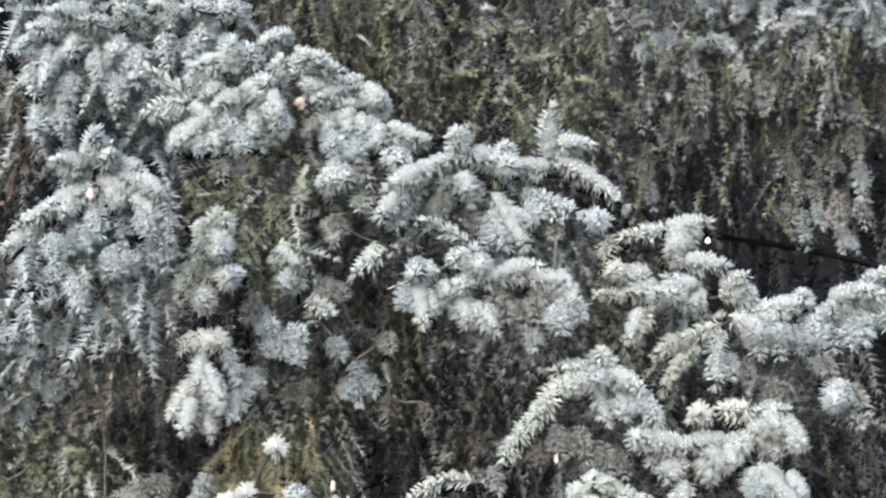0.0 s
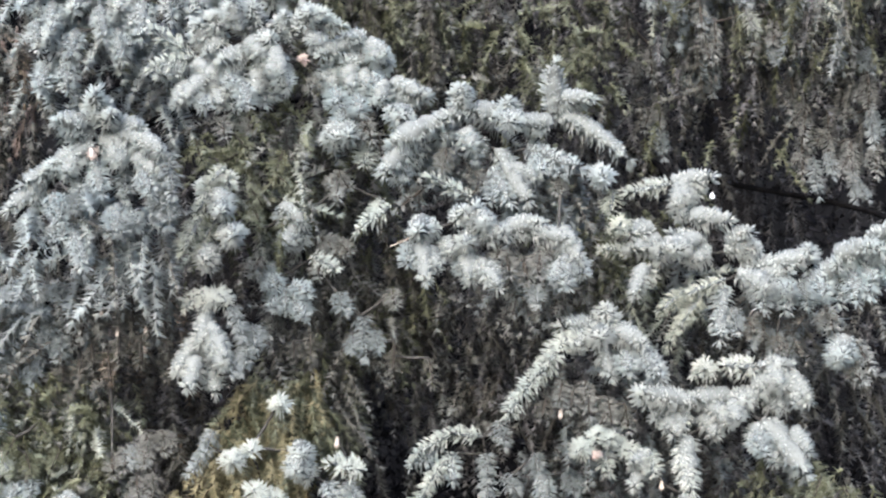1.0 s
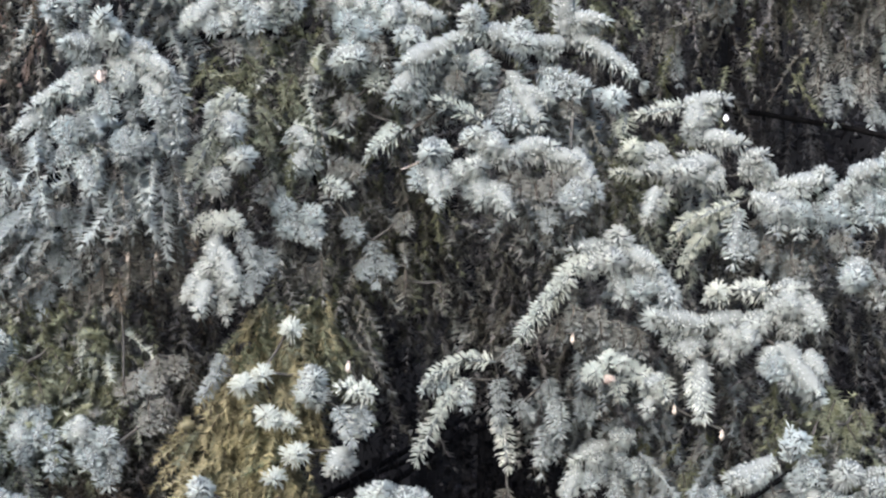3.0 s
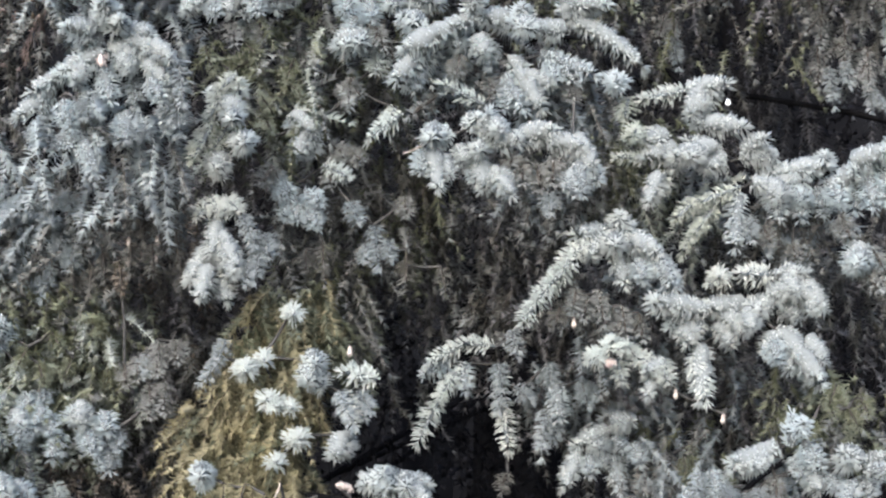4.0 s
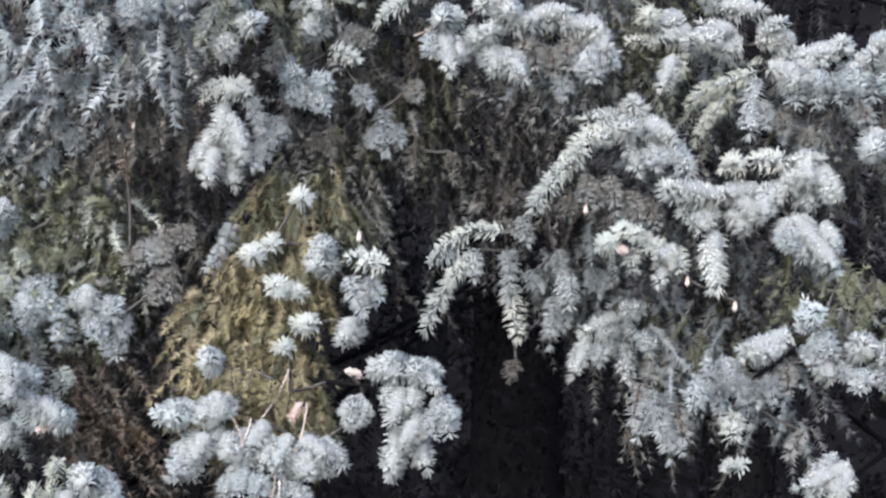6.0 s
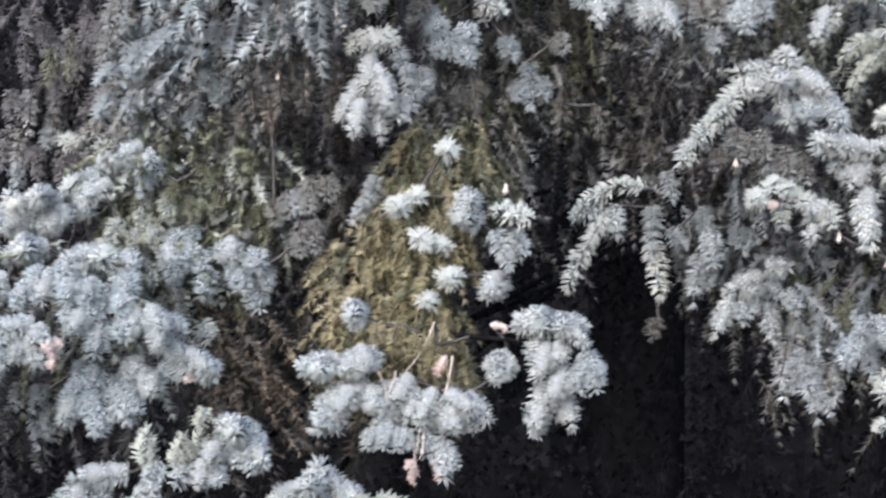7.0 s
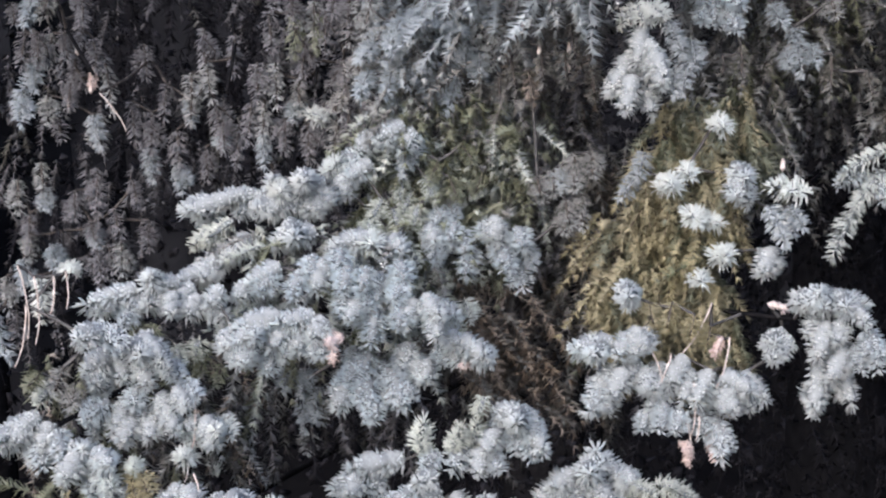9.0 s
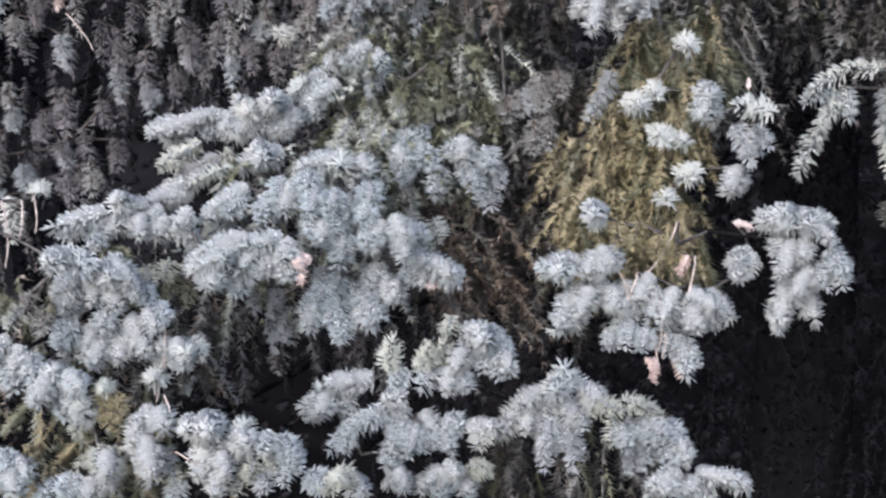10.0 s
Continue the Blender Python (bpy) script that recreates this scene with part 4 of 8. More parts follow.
finish(b)

# bough: outer right bough
b = bough(front, (0.768, 3.034, 2.884), (0.610, 2.538, 2.848), (0.550, 2.469, 2.829))
sh(b, "w", 0.521, 2.472, 2.809, 0.540, 2.448, 2.842)
sh(b, "w", 0.533, 2.480, 2.832, 0.570, 2.456, 2.853)
sh(b, "w", 0.544, 2.479, 2.844, 0.584, 2.455, 2.858)
sh(b, "b", 0.519, 2.467, 2.817, 0.520, 2.444, 2.797)
sh(b, "b", 0.547, 2.491, 2.831, 0.547, 2.466, 2.786)
sh(b, "b", 0.563, 2.458, 2.834, 0.563, 2.434, 2.794)
sh(b, "w", 0.562, 2.487, 2.718, 0.546, 2.424, 2.720)
sh(b, "w", 0.556, 2.462, 2.736, 0.534, 2.439, 2.710)
sh(b, "w", 0.564, 2.488, 2.733, 0.573, 2.465, 2.699)
sh(b, "g", 0.529, 2.471, 2.778, 0.538, 2.448, 2.746)
sh(b, "w", 0.578, 2.459, 2.849, 0.610, 2.436, 2.862)
sh(b, "b", 0.591, 2.480, 2.840, 0.593, 2.457, 2.810)
sh(b, "w", 0.552, 2.475, 2.710, 0.539, 2.412, 2.713)
sh(b, "w", 0.539, 2.456, 2.847, 0.579, 2.424, 2.869)
sh(b, "w", 0.590, 2.475, 2.873, 0.616, 2.416, 2.891)
sh(b, "w", 0.576, 2.478, 2.857, 0.595, 2.423, 2.864)
sh(b, "b", 0.576, 2.478, 2.849, 0.583, 2.425, 2.819)
sh(b, "b", 0.605, 2.441, 2.858, 0.612, 2.416, 2.814)
sh(b, "b", 0.584, 2.476, 2.826, 0.579, 2.428, 2.803)
sh(b, "g", 0.566, 2.481, 2.701, 0.574, 2.429, 2.682)
sh(b, "g", 0.572, 2.479, 2.733, 0.584, 2.425, 2.703)
finish(b)

# bough: bowed bough
b = bough(front, (0.370, 3.007, 2.710), (0.288, 2.785, 2.687), (0.205, 2.712, 2.703), (0.155, 2.635, 2.686), (0.109, 2.558, 2.621))
sh(b, "w", 0.233, 2.539, 2.742, 0.227, 2.516, 2.770)
sh(b, "w", 0.218, 2.552, 2.738, 0.168, 2.528, 2.742)
sh(b, "w", 0.213, 2.547, 2.734, 0.258, 2.523, 2.741)
sh(b, "w", 0.221, 2.547, 2.731, 0.219, 2.484, 2.732)
sh(b, "c", 0.188, 2.531, 2.730, 0.163, 2.509, 2.718)
sh(b, "c", 0.172, 2.523, 2.725, 0.149, 2.500, 2.696)
sh(b, "c", 0.161, 2.539, 2.696, 0.130, 2.516, 2.672)
sh(b, "c", 0.139, 2.538, 2.676, 0.112, 2.515, 2.649)
sh(b, "c", 0.122, 2.552, 2.651, 0.092, 2.528, 2.616)
sh(b, "w", 0.222, 2.553, 2.722, 0.239, 2.528, 2.671)
sh(b, "w", 0.249, 2.540, 2.729, 0.300, 2.514, 2.692)
sh(b, "w", 0.240, 2.531, 2.735, 0.282, 2.506, 2.720)
sh(b, "w", 0.266, 2.550, 2.718, 0.309, 2.525, 2.677)
sh(b, "b", 0.279, 2.518, 2.706, 0.304, 2.494, 2.673)
sh(b, "b", 0.256, 2.522, 2.706, 0.260, 2.499, 2.681)
sh(b, "w", 0.201, 2.538, 2.731, 0.187, 2.516, 2.713)
sh(b, "g", 0.202, 2.540, 2.662, 0.208, 2.516, 2.616)
sh(b, "g", 0.185, 2.523, 2.656, 0.178, 2.500, 2.626)
sh(b, "g", 0.235, 2.541, 2.638, 0.240, 2.517, 2.600)
sh(b, "g", 0.260, 2.550, 2.628, 0.265, 2.527, 2.593)
sh(b, "g", 0.169, 2.532, 2.663, 0.163, 2.509, 2.636)
sh(b, "d", 0.146, 2.534, 2.638, 0.139, 2.511, 2.611)
sh(b, "c", 0.205, 2.526, 2.572, 0.187, 2.504, 2.564)
sh(b, "c", 0.227, 2.528, 2.576, 0.240, 2.506, 2.587)
sh(b, "c", 0.230, 2.553, 2.561, 0.236, 2.530, 2.531)
sh(b, "c", 0.219, 2.532, 2.574, 0.220, 2.509, 2.595)
sh(b, "c", 0.254, 2.553, 2.562, 0.273, 2.530, 2.561)
sh(b, "c", 0.202, 2.565, 2.564, 0.198, 2.502, 2.571)
sh(b, "c", 0.246, 2.553, 2.576, 0.255, 2.531, 2.568)
sh(b, "p", 0.221, 2.550, 2.557, 0.215, 2.487, 2.563)
sh(b, "w", 0.288, 2.553, 2.555, 0.274, 2.529, 2.510)
sh(b, "w", 0.295, 2.536, 2.557, 0.270, 2.513, 2.549)
sh(b, "c", 0.296, 2.528, 2.563, 0.298, 2.506, 2.536)
bud(b, 0.312, 2.520, 2.515, 0.018, True)
bud(b, 0.380, 2.520, 2.480, 0.018, True)
bud(b, 0.166, 2.520, 2.616, 0.018, True)
finish(b)

# bough: lower right bough
b = bough(front, (0.496, 2.888, 2.686), (0.462, 2.701, 2.638), (0.444, 2.623, 2.607), (0.489, 2.533, 2.580))
sh(b, "c", 0.372, 2.550, 2.684, 0.366, 2.487, 2.689)
sh(b, "c", 0.387, 2.527, 2.680, 0.355, 2.504, 2.678)
sh(b, "c", 0.443, 2.518, 2.688, 0.396, 2.493, 2.694)
sh(b, "c", 0.448, 2.542, 2.676, 0.409, 2.518, 2.683)
sh(b, "w", 0.450, 2.536, 2.681, 0.487, 2.513, 2.693)
sh(b, "w", 0.455, 2.517, 2.688, 0.502, 2.492, 2.652)
sh(b, "w", 0.487, 2.518, 2.676, 0.512, 2.494, 2.645)
sh(b, "w", 0.353, 2.514, 2.635, 0.280, 2.488, 2.654)
sh(b, "w", 0.324, 2.544, 2.638, 0.303, 2.520, 2.612)
sh(b, "w", 0.293, 2.519, 2.638, 0.274, 2.496, 2.656)
sh(b, "w", 0.347, 2.530, 2.624, 0.326, 2.506, 2.591)
sh(b, "w", 0.378, 2.525, 2.634, 0.404, 2.502, 2.607)
sh(b, "w", 0.407, 2.531, 2.641, 0.350, 2.506, 2.644)
sh(b, "w", 0.403, 2.530, 2.637, 0.447, 2.505, 2.651)
sh(b, "w", 0.372, 2.535, 2.616, 0.389, 2.512, 2.590)
sh(b, "w", 0.408, 2.512, 2.636, 0.412, 2.490, 2.614)
sh(b, "w", 0.460, 2.535, 2.641, 0.483, 2.513, 2.630)
sh(b, "w", 0.440, 2.519, 2.659, 0.469, 2.496, 2.670)
sh(b, "w", 0.346, 2.527, 2.586, 0.346, 2.501, 2.510)
sh(b, "c", 0.337, 2.520, 2.577, 0.352, 2.495, 2.516)
sh(b, "w", 0.450, 2.519, 2.611, 0.513, 2.492, 2.540)
sh(b, "w", 0.467, 2.527, 2.610, 0.486, 2.504, 2.579)
sh(b, "w", 0.492, 2.525, 2.594, 0.516, 2.501, 2.570)
sh(b, "w", 0.451, 2.521, 2.602, 0.437, 2.498, 2.577)
sh(b, "w", 0.503, 2.535, 2.560, 0.513, 2.512, 2.532)
sh(b, "w", 0.461, 2.529, 2.585, 0.471, 2.506, 2.553)
sh(b, "b", 0.441, 2.509, 2.596, 0.450, 2.487, 2.571)
finish(b)

# bough: curled twigs
b = bough(front, (0.177, 3.125, 2.552), (0.119, 2.888, 2.551), (0.063, 2.809, 2.522), (0.000, 2.730, 2.531))
sh(b, "c", 0.056, 2.697, 2.550, 0.007, 2.672, 2.561)
sh(b, "c", 0.011, 2.704, 2.556, -0.043, 2.679, 2.528)
sh(b, "b", 0.005, 2.721, 2.519, 0.010, 2.697, 2.482, side=False)
sh(b, "c", 0.018, 2.720, 2.521, -0.019, 2.695, 2.484)
sh(b, "c", 0.002, 2.708, 2.514, -0.030, 2.683, 2.475)
sh(b, "c", -0.025, 2.689, 2.483, -0.060, 2.662, 2.408)
sh(b, "b", -0.015, 2.716, 2.521, -0.052, 2.692, 2.509, side=False)
sh(b, "f", 0.082, 2.703, 2.576, 0.090, 2.680, 2.539, side=False)
sh(b, "f", 0.066, 2.709, 2.497, 0.063, 2.685, 2.455, side=False)
sh(b, "c", 0.066, 2.713, 2.463, 0.077, 2.688, 2.393)
sh(b, "f", 0.088, 2.711, 2.486, 0.110, 2.688, 2.468, side=False)
sh(b, "f", 0.061, 2.705, 2.523, 0.065, 2.682, 2.490, side=False)
sh(b, "f", 0.136, 2.721, 2.520, 0.145, 2.698, 2.487, side=False)
sh(b, "b", 0.148, 2.702, 2.491, 0.155, 2.678, 2.446, side=False)
sh(b, "f", 0.136, 2.702, 2.453, 0.127, 2.676, 2.385, side=False)
sh(b, "f", 0.150, 2.719, 2.432, 0.149, 2.696, 2.405, side=False)
sh(b, "f", 0.187, 2.695, 2.499, 0.197, 2.672, 2.465, side=False)
sh(b, "f", 0.191, 2.699, 2.490, 0.212, 2.676, 2.480, side=False)
sh(b, "w", 0.230, 2.718, 2.417, 0.181, 2.693, 2.400, side=False)
sh(b, "w", 0.235, 2.690, 2.435, 0.263, 2.668, 2.445, side=False)
sh(b, "w", 0.216, 2.718, 2.402, 0.222, 2.695, 2.371, side=False)
sh(b, "b", 0.237, 2.713, 2.408, 0.259, 2.691, 2.390, side=False)
sh(b, "w", 0.185, 2.704, 2.391, 0.164, 2.678, 2.339, side=False)
sh(b, "b", 0.202, 2.698, 2.384, 0.201, 2.676, 2.358, side=False)
sh(b, "b", 0.238, 2.716, 2.380, 0.249, 2.691, 2.329, side=False)
sh(b, "w", 0.265, 2.721, 2.433, 0.241, 2.698, 2.430, side=False)
sh(b, "b", 0.270, 2.693, 2.404, 0.277, 2.671, 2.377, side=False)
sh(b, "w", 0.216, 2.719, 2.399, 0.212, 2.656, 2.406, side=False)
sh(b, "g", 0.306, 2.700, 2.403, 0.311, 2.676, 2.360)
sh(b, "g", 0.280, 2.694, 2.377, 0.285, 2.669, 2.335)
sh(b, "g", 0.325, 2.709, 2.383, 0.323, 2.685, 2.340)
sh(b, "e", 0.360, 2.717, 2.399, 0.358, 2.693, 2.356)
sh(b, "e", 0.344, 2.690, 2.387, 0.349, 2.666, 2.345)
sh(b, "d", 0.076, 2.696, 2.356, 0.066, 2.674, 2.330)
foliage(front, "hanging_foliage", "gd", 50, (0.124, 2.997, 2.507), (0.228, -0.018, 0.006), (0.003, -0.000, -0.196), 0.15, (0.07, 0.13), (0, -0.15, -1), 0.3, seed=6)
finish(b)

# bough: low right bough
b = bough(front, (0.598, 2.868, 2.438), (0.502, 2.592, 2.414), (0.441, 2.522, 2.401), (0.368, 2.453, 2.361))
sh(b, "w", 0.447, 2.448, 2.457, 0.383, 2.422, 2.428)
sh(b, "w", 0.437, 2.447, 2.448, 0.383, 2.422, 2.441)
sh(b, "b", 0.465, 2.442, 2.461, 0.462, 2.418, 2.505)
sh(b, "b", 0.468, 2.419, 2.482, 0.472, 2.396, 2.504)
sh(b, "b", 0.481, 2.444, 2.465, 0.502, 2.421, 2.437)
sh(b, "b", 0.476, 2.453, 2.446, 0.478, 2.431, 2.417)
sh(b, "w", 0.492, 2.454, 2.422, 0.502, 2.431, 2.399)
sh(b, "b", 0.514, 2.443, 2.417, 0.530, 2.421, 2.402)
sh(b, "w", 0.551, 2.420, 2.446, 0.528, 2.397, 2.463)
sh(b, "w", 0.548, 2.462, 2.440, 0.532, 2.399, 2.448)
sh(b, "w", 0.567, 2.452, 2.424, 0.591, 2.429, 2.450)
sh(b, "b", 0.569, 2.444, 2.418, 0.568, 2.421, 2.395)
sh(b, "b", 0.549, 2.423, 2.415, 0.532, 2.400, 2.393)
sh(b, "f", 0.339, 2.429, 2.427, 0.325, 2.404, 2.375)
sh(b, "b", 0.358, 2.451, 2.421, 0.362, 2.428, 2.392)
sh(b, "f", 0.370, 2.423, 2.404, 0.380, 2.401, 2.377)
sh(b, "f", 0.397, 2.440, 2.392, 0.400, 2.417, 2.365)
sh(b, "f", 0.419, 2.433, 2.403, 0.422, 2.410, 2.375)
sh(b, "b", 0.324, 2.424, 2.396, 0.310, 2.401, 2.368)
sh(b, "g", 0.443, 2.440, 2.417, 0.443, 2.418, 2.386)
sh(b, "e", 0.505, 2.420, 2.534, 0.514, 2.397, 2.511)
sh(b, "e", 0.537, 2.422, 2.518, 0.547, 2.399, 2.497)
sh(b, "e", 0.493, 2.432, 2.500, 0.484, 2.409, 2.481)
sh(b, "e", 0.551, 2.421, 2.538, 0.560, 2.398, 2.514)
sh(b, "e", 0.520, 2.420, 2.550, 0.505, 2.397, 2.525)
sh(b, "b", 0.566, 2.429, 2.429, 0.591, 2.371, 2.442)
sh(b, "f", 0.274, 2.540, 2.352, 0.251, 2.518, 2.286)
sh(b, "f", 0.286, 2.539, 2.323, 0.294, 2.514, 2.258)
sh(b, "f", 0.354, 2.530, 2.395, 0.364, 2.504, 2.326)
sh(b, "f", 0.393, 2.525, 2.381, 0.405, 2.498, 2.317)
sh(b, "f", 0.294, 2.568, 2.332, 0.279, 2.518, 2.297)
sh(b, "g", 0.255, 2.572, 2.351, 0.243, 2.522, 2.314)
sh(b, "g", 0.310, 2.566, 2.316, 0.314, 2.515, 2.289)
sh(b, "c", 0.376, 2.476, 2.338, 0.369, 2.424, 2.319)
sh(b, "c", 0.397, 2.473, 2.263, 0.365, 2.427, 2.273)
sh(b, "g", 0.474, 2.459, 2.316, 0.448, 2.414, 2.298)
finish(b)

# bough: bottom right tip
b = bough(front, (0.703, 2.844, 2.192), (0.538, 2.431, 2.259))
sh(b, "w", 0.533, 2.417, 2.278, 0.463, 2.406, 2.252)
sh(b, "w", 0.519, 2.450, 2.281, 0.485, 2.406, 2.274)
sh(b, "w", 0.534, 2.417, 2.274, 0.510, 2.399, 2.238)
sh(b, "w", 0.505, 2.453, 2.264, 0.482, 2.407, 2.241)
foliage(front, "hanging_foliage", "dk", 40, (0.230, 2.841, 2.363), (0.210, -0.025, 0.011), (0.006, -0.001, -0.167), 0.2, (0.06, 0.11), (0, -0.2, -1), 0.35, seed=7)
finish(b)

# bough: yellow green bough
b = bough(front, (-0.292, 3.016, 2.645), (-0.269, 2.677, 2.572), (-0.285, 2.594, 2.477), (-0.245, 2.518, 2.394))
sh(b, "c", -0.235, 2.514, 2.632, -0.226, 2.451, 2.634, side=False)
sh(b, "c", -0.279, 2.526, 2.564, -0.269, 2.463, 2.567, side=False)
sh(b, "c", -0.298, 2.493, 2.555, -0.291, 2.430, 2.558, side=False)
sh(b, "c", -0.292, 2.501, 2.553, -0.309, 2.479, 2.547, side=False)
sh(b, "c", -0.258, 2.524, 2.497, -0.255, 2.461, 2.504, side=False)
sh(b, "c", -0.258, 2.487, 2.505, -0.267, 2.464, 2.512, side=False)
sh(b, "c", -0.247, 2.498, 2.498, -0.228, 2.475, 2.498, side=False)
sh(b, "c", -0.221, 2.513, 2.450, -0.220, 2.450, 2.460, side=False)
sh(b, "c", -0.221, 2.488, 2.454, -0.233, 2.466, 2.452, side=False)
sh(b, "w", -0.205, 2.525, 2.557, -0.197, 2.462, 2.565, side=False)
sh(b, "w", -0.200, 2.507, 2.547, -0.191, 2.484, 2.524, side=False)
sh(b, "w", -0.206, 2.483, 2.552, -0.206, 2.460, 2.539, side=False)
sh(b, "c", -0.115, 2.500, 2.541, -0.159, 2.476, 2.550, side=False)
sh(b, "c", -0.114, 2.483, 2.540, -0.139, 2.460, 2.548, side=False)
sh(b, "f", -0.166, 2.478, 2.523, -0.143, 2.454, 2.481, side=False)
sh(b, "f", -0.152, 2.509, 2.508, -0.129, 2.486, 2.484, side=False)
sh(b, "c", -0.158, 2.486, 2.519, -0.142, 2.461, 2.479, side=False)
sh(b, "f", -0.138, 2.486, 2.521, -0.118, 2.463, 2.498, side=False)
sh(b, "f", -0.336, 2.513, 2.564, -0.359, 2.489, 2.531, side=False)
sh(b, "f", -0.329, 2.509, 2.588, -0.339, 2.487, 2.560, side=False)
sh(b, "w", -0.158, 2.488, 2.457, -0.171, 2.466, 2.431, side=False)
sh(b, "w", -0.158, 2.513, 2.454, -0.159, 2.490, 2.428, side=False)
sh(b, "c", -0.259, 2.511, 2.414, -0.251, 2.448, 2.425, side=False)
bud(b, -0.148, 2.456, 2.583, 0.019, True)
foliage(front, "hanging_foliage", "eye", 110, (-0.311, 2.600, 2.661), (0.137, 0.000, 0.001), (-0.001, 0.000, -0.088), 0.1, (0.05, 0.09), (0.05, -0.3, -0.9), 0.35, seed=8)
foliage(front, "hanging_foliage", "yyye", 150, (-0.345, 2.570, 2.577), (0.144, 0.000, 0.002), (-0.001, 0.000, -0.101), 0.1, (0.05, 0.09), (-0.05, -0.3, -0.9), 0.38, seed=9)
foliage(front, "hanging_foliage", "yyyye", 170, (-0.400, 2.570, 2.493), (0.178, 0.000, 0.002), (-0.001, 0.000, -0.110), 0.1, (0.05, 0.09), (-0.15, -0.3, -0.9), 0.38, seed=60)
foliage(front, "hanging_foliage", "yyyye", 150, (-0.394, 2.550, 2.404), (0.190, 0.000, 0.002), (-0.001, 0.000, -0.111), 0.1, (0.05, 0.09), (-0.05, -0.3, -0.9), 0.38, seed=61)
foliage(front, "hanging_foliage", "dgeg", 80, (-0.281, 2.705, 2.724), (0.143, 0.011, 0.002), (0.001, 0.000, -0.205), 0.15, (0.06, 0.13), (0.1, -0.25, -1), 0.37, seed=10)
finish(b, "bough with yellow-green needles and white tips")

# bough: yellow bough ends
b = bough(front, (-0.314, 2.712, 2.436), (-0.268, 2.596, 2.359), (-0.229, 2.520, 2.362), (-0.129, 2.447, 2.374))
sh(b, "w", -0.348, 2.442, 2.399, -0.354, 2.419, 2.426)
sh(b, "w", -0.352, 2.433, 2.394, -0.342, 2.410, 2.418)
sh(b, "w", -0.354, 2.457, 2.407, -0.348, 2.394, 2.419)
sh(b, "w", -0.371, 2.421, 2.343, -0.418, 2.396, 2.344)
sh(b, "w", -0.374, 2.414, 2.340, -0.412, 2.390, 2.340)
sh(b, "w", -0.342, 2.413, 2.356, -0.361, 2.391, 2.336)
sh(b, "w", -0.335, 2.410, 2.369, -0.338, 2.387, 2.338)
sh(b, "w", -0.329, 2.419, 2.363, -0.320, 2.396, 2.346)
sh(b, "w", -0.366, 2.430, 2.311, -0.401, 2.404, 2.251)
sh(b, "w", -0.352, 2.408, 2.310, -0.369, 2.385, 2.282)
sh(b, "w", -0.337, 2.432, 2.319, -0.349, 2.410, 2.290)
sh(b, "b", -0.383, 2.420, 2.290, -0.395, 2.397, 2.255)
sh(b, "w", -0.329, 2.419, 2.307, -0.309, 2.396, 2.286)
sh(b, "w", -0.299, 2.437, 2.309, -0.316, 2.415, 2.286)
sh(b, "w", -0.269, 2.425, 2.322, -0.295, 2.402, 2.294)
sh(b, "w", -0.237, 2.419, 2.308, -0.257, 2.395, 2.272)
sh(b, "w", -0.261, 2.425, 2.306, -0.274, 2.402, 2.271)
sh(b, "w", -0.290, 2.433, 2.287, -0.317, 2.409, 2.257)
sh(b, "w", -0.224, 2.410, 2.303, -0.185, 2.386, 2.290)
sh(b, "w", -0.200, 2.443, 2.293, -0.167, 2.419, 2.270)
sh(b, "w", -0.216, 2.409, 2.288, -0.209, 2.386, 2.261)
sh(b, "w", -0.193, 2.435, 2.279, -0.186, 2.412, 2.258)
sh(b, "w", -0.231, 2.438, 2.286, -0.239, 2.416, 2.263)
sh(b, "b", -0.299, 2.409, 2.263, -0.305, 2.386, 2.236)
sh(b, "b", -0.253, 2.436, 2.254, -0.246, 2.413, 2.219)
sh(b, "b", -0.322, 2.421, 2.250, -0.328, 2.399, 2.229)
sh(b, "b", -0.230, 2.429, 2.241, -0.223, 2.404, 2.191)
sh(b, "b", -0.276, 2.408, 2.255, -0.284, 2.386, 2.233)
sh(b, "p", -0.267, 2.424, 2.203, -0.270, 2.361, 2.216)
sh(b, "p", -0.268, 2.415, 2.204, -0.267, 2.393, 2.185)
sh(b, "p", -0.280, 2.435, 2.201, -0.263, 2.413, 2.191)
sh(b, "p", -0.238, 2.441, 2.212, -0.232, 2.419, 2.183)
sh(b, "w", -0.150, 2.476, 2.336, -0.155, 2.413, 2.350)
sh(b, "w", -0.132, 2.447, 2.348, -0.152, 2.424, 2.326)
sh(b, "w", -0.140, 2.456, 2.349, -0.166, 2.433, 2.341)
sh(b, "w", -0.149, 2.432, 2.337, -0.158, 2.409, 2.329)
sh(b, "w", -0.110, 2.455, 2.401, -0.124, 2.432, 2.400)
sh(b, "w", -0.081, 2.457, 2.389, -0.096, 2.434, 2.419)
sh(b, "w", -0.081, 2.459, 2.400, -0.038, 2.435, 2.400)
sh(b, "w", -0.075, 2.429, 2.401, -0.037, 2.405, 2.386)
sh(b, "w", -0.095, 2.462, 2.376, -0.109, 2.440, 2.354)
sh(b, "w", -0.066, 2.431, 2.377, -0.074, 2.409, 2.355)
sh(b, "w", -0.089, 2.440, 2.374, -0.097, 2.416, 2.332)
sh(b, "w", -0.073, 2.450, 2.348, -0.061, 2.426, 2.313)
sh(b, "w", -0.087, 2.475, 2.395, -0.093, 2.412, 2.403)
sh(b, "w", -0.059, 2.462, 2.395, -0.066, 2.399, 2.407)
sh(b, "w", -0.112, 2.434, 2.399, -0.098, 2.412, 2.423)
sh(b, "b", -0.038, 2.431, 2.369, -0.020, 2.407, 2.335)
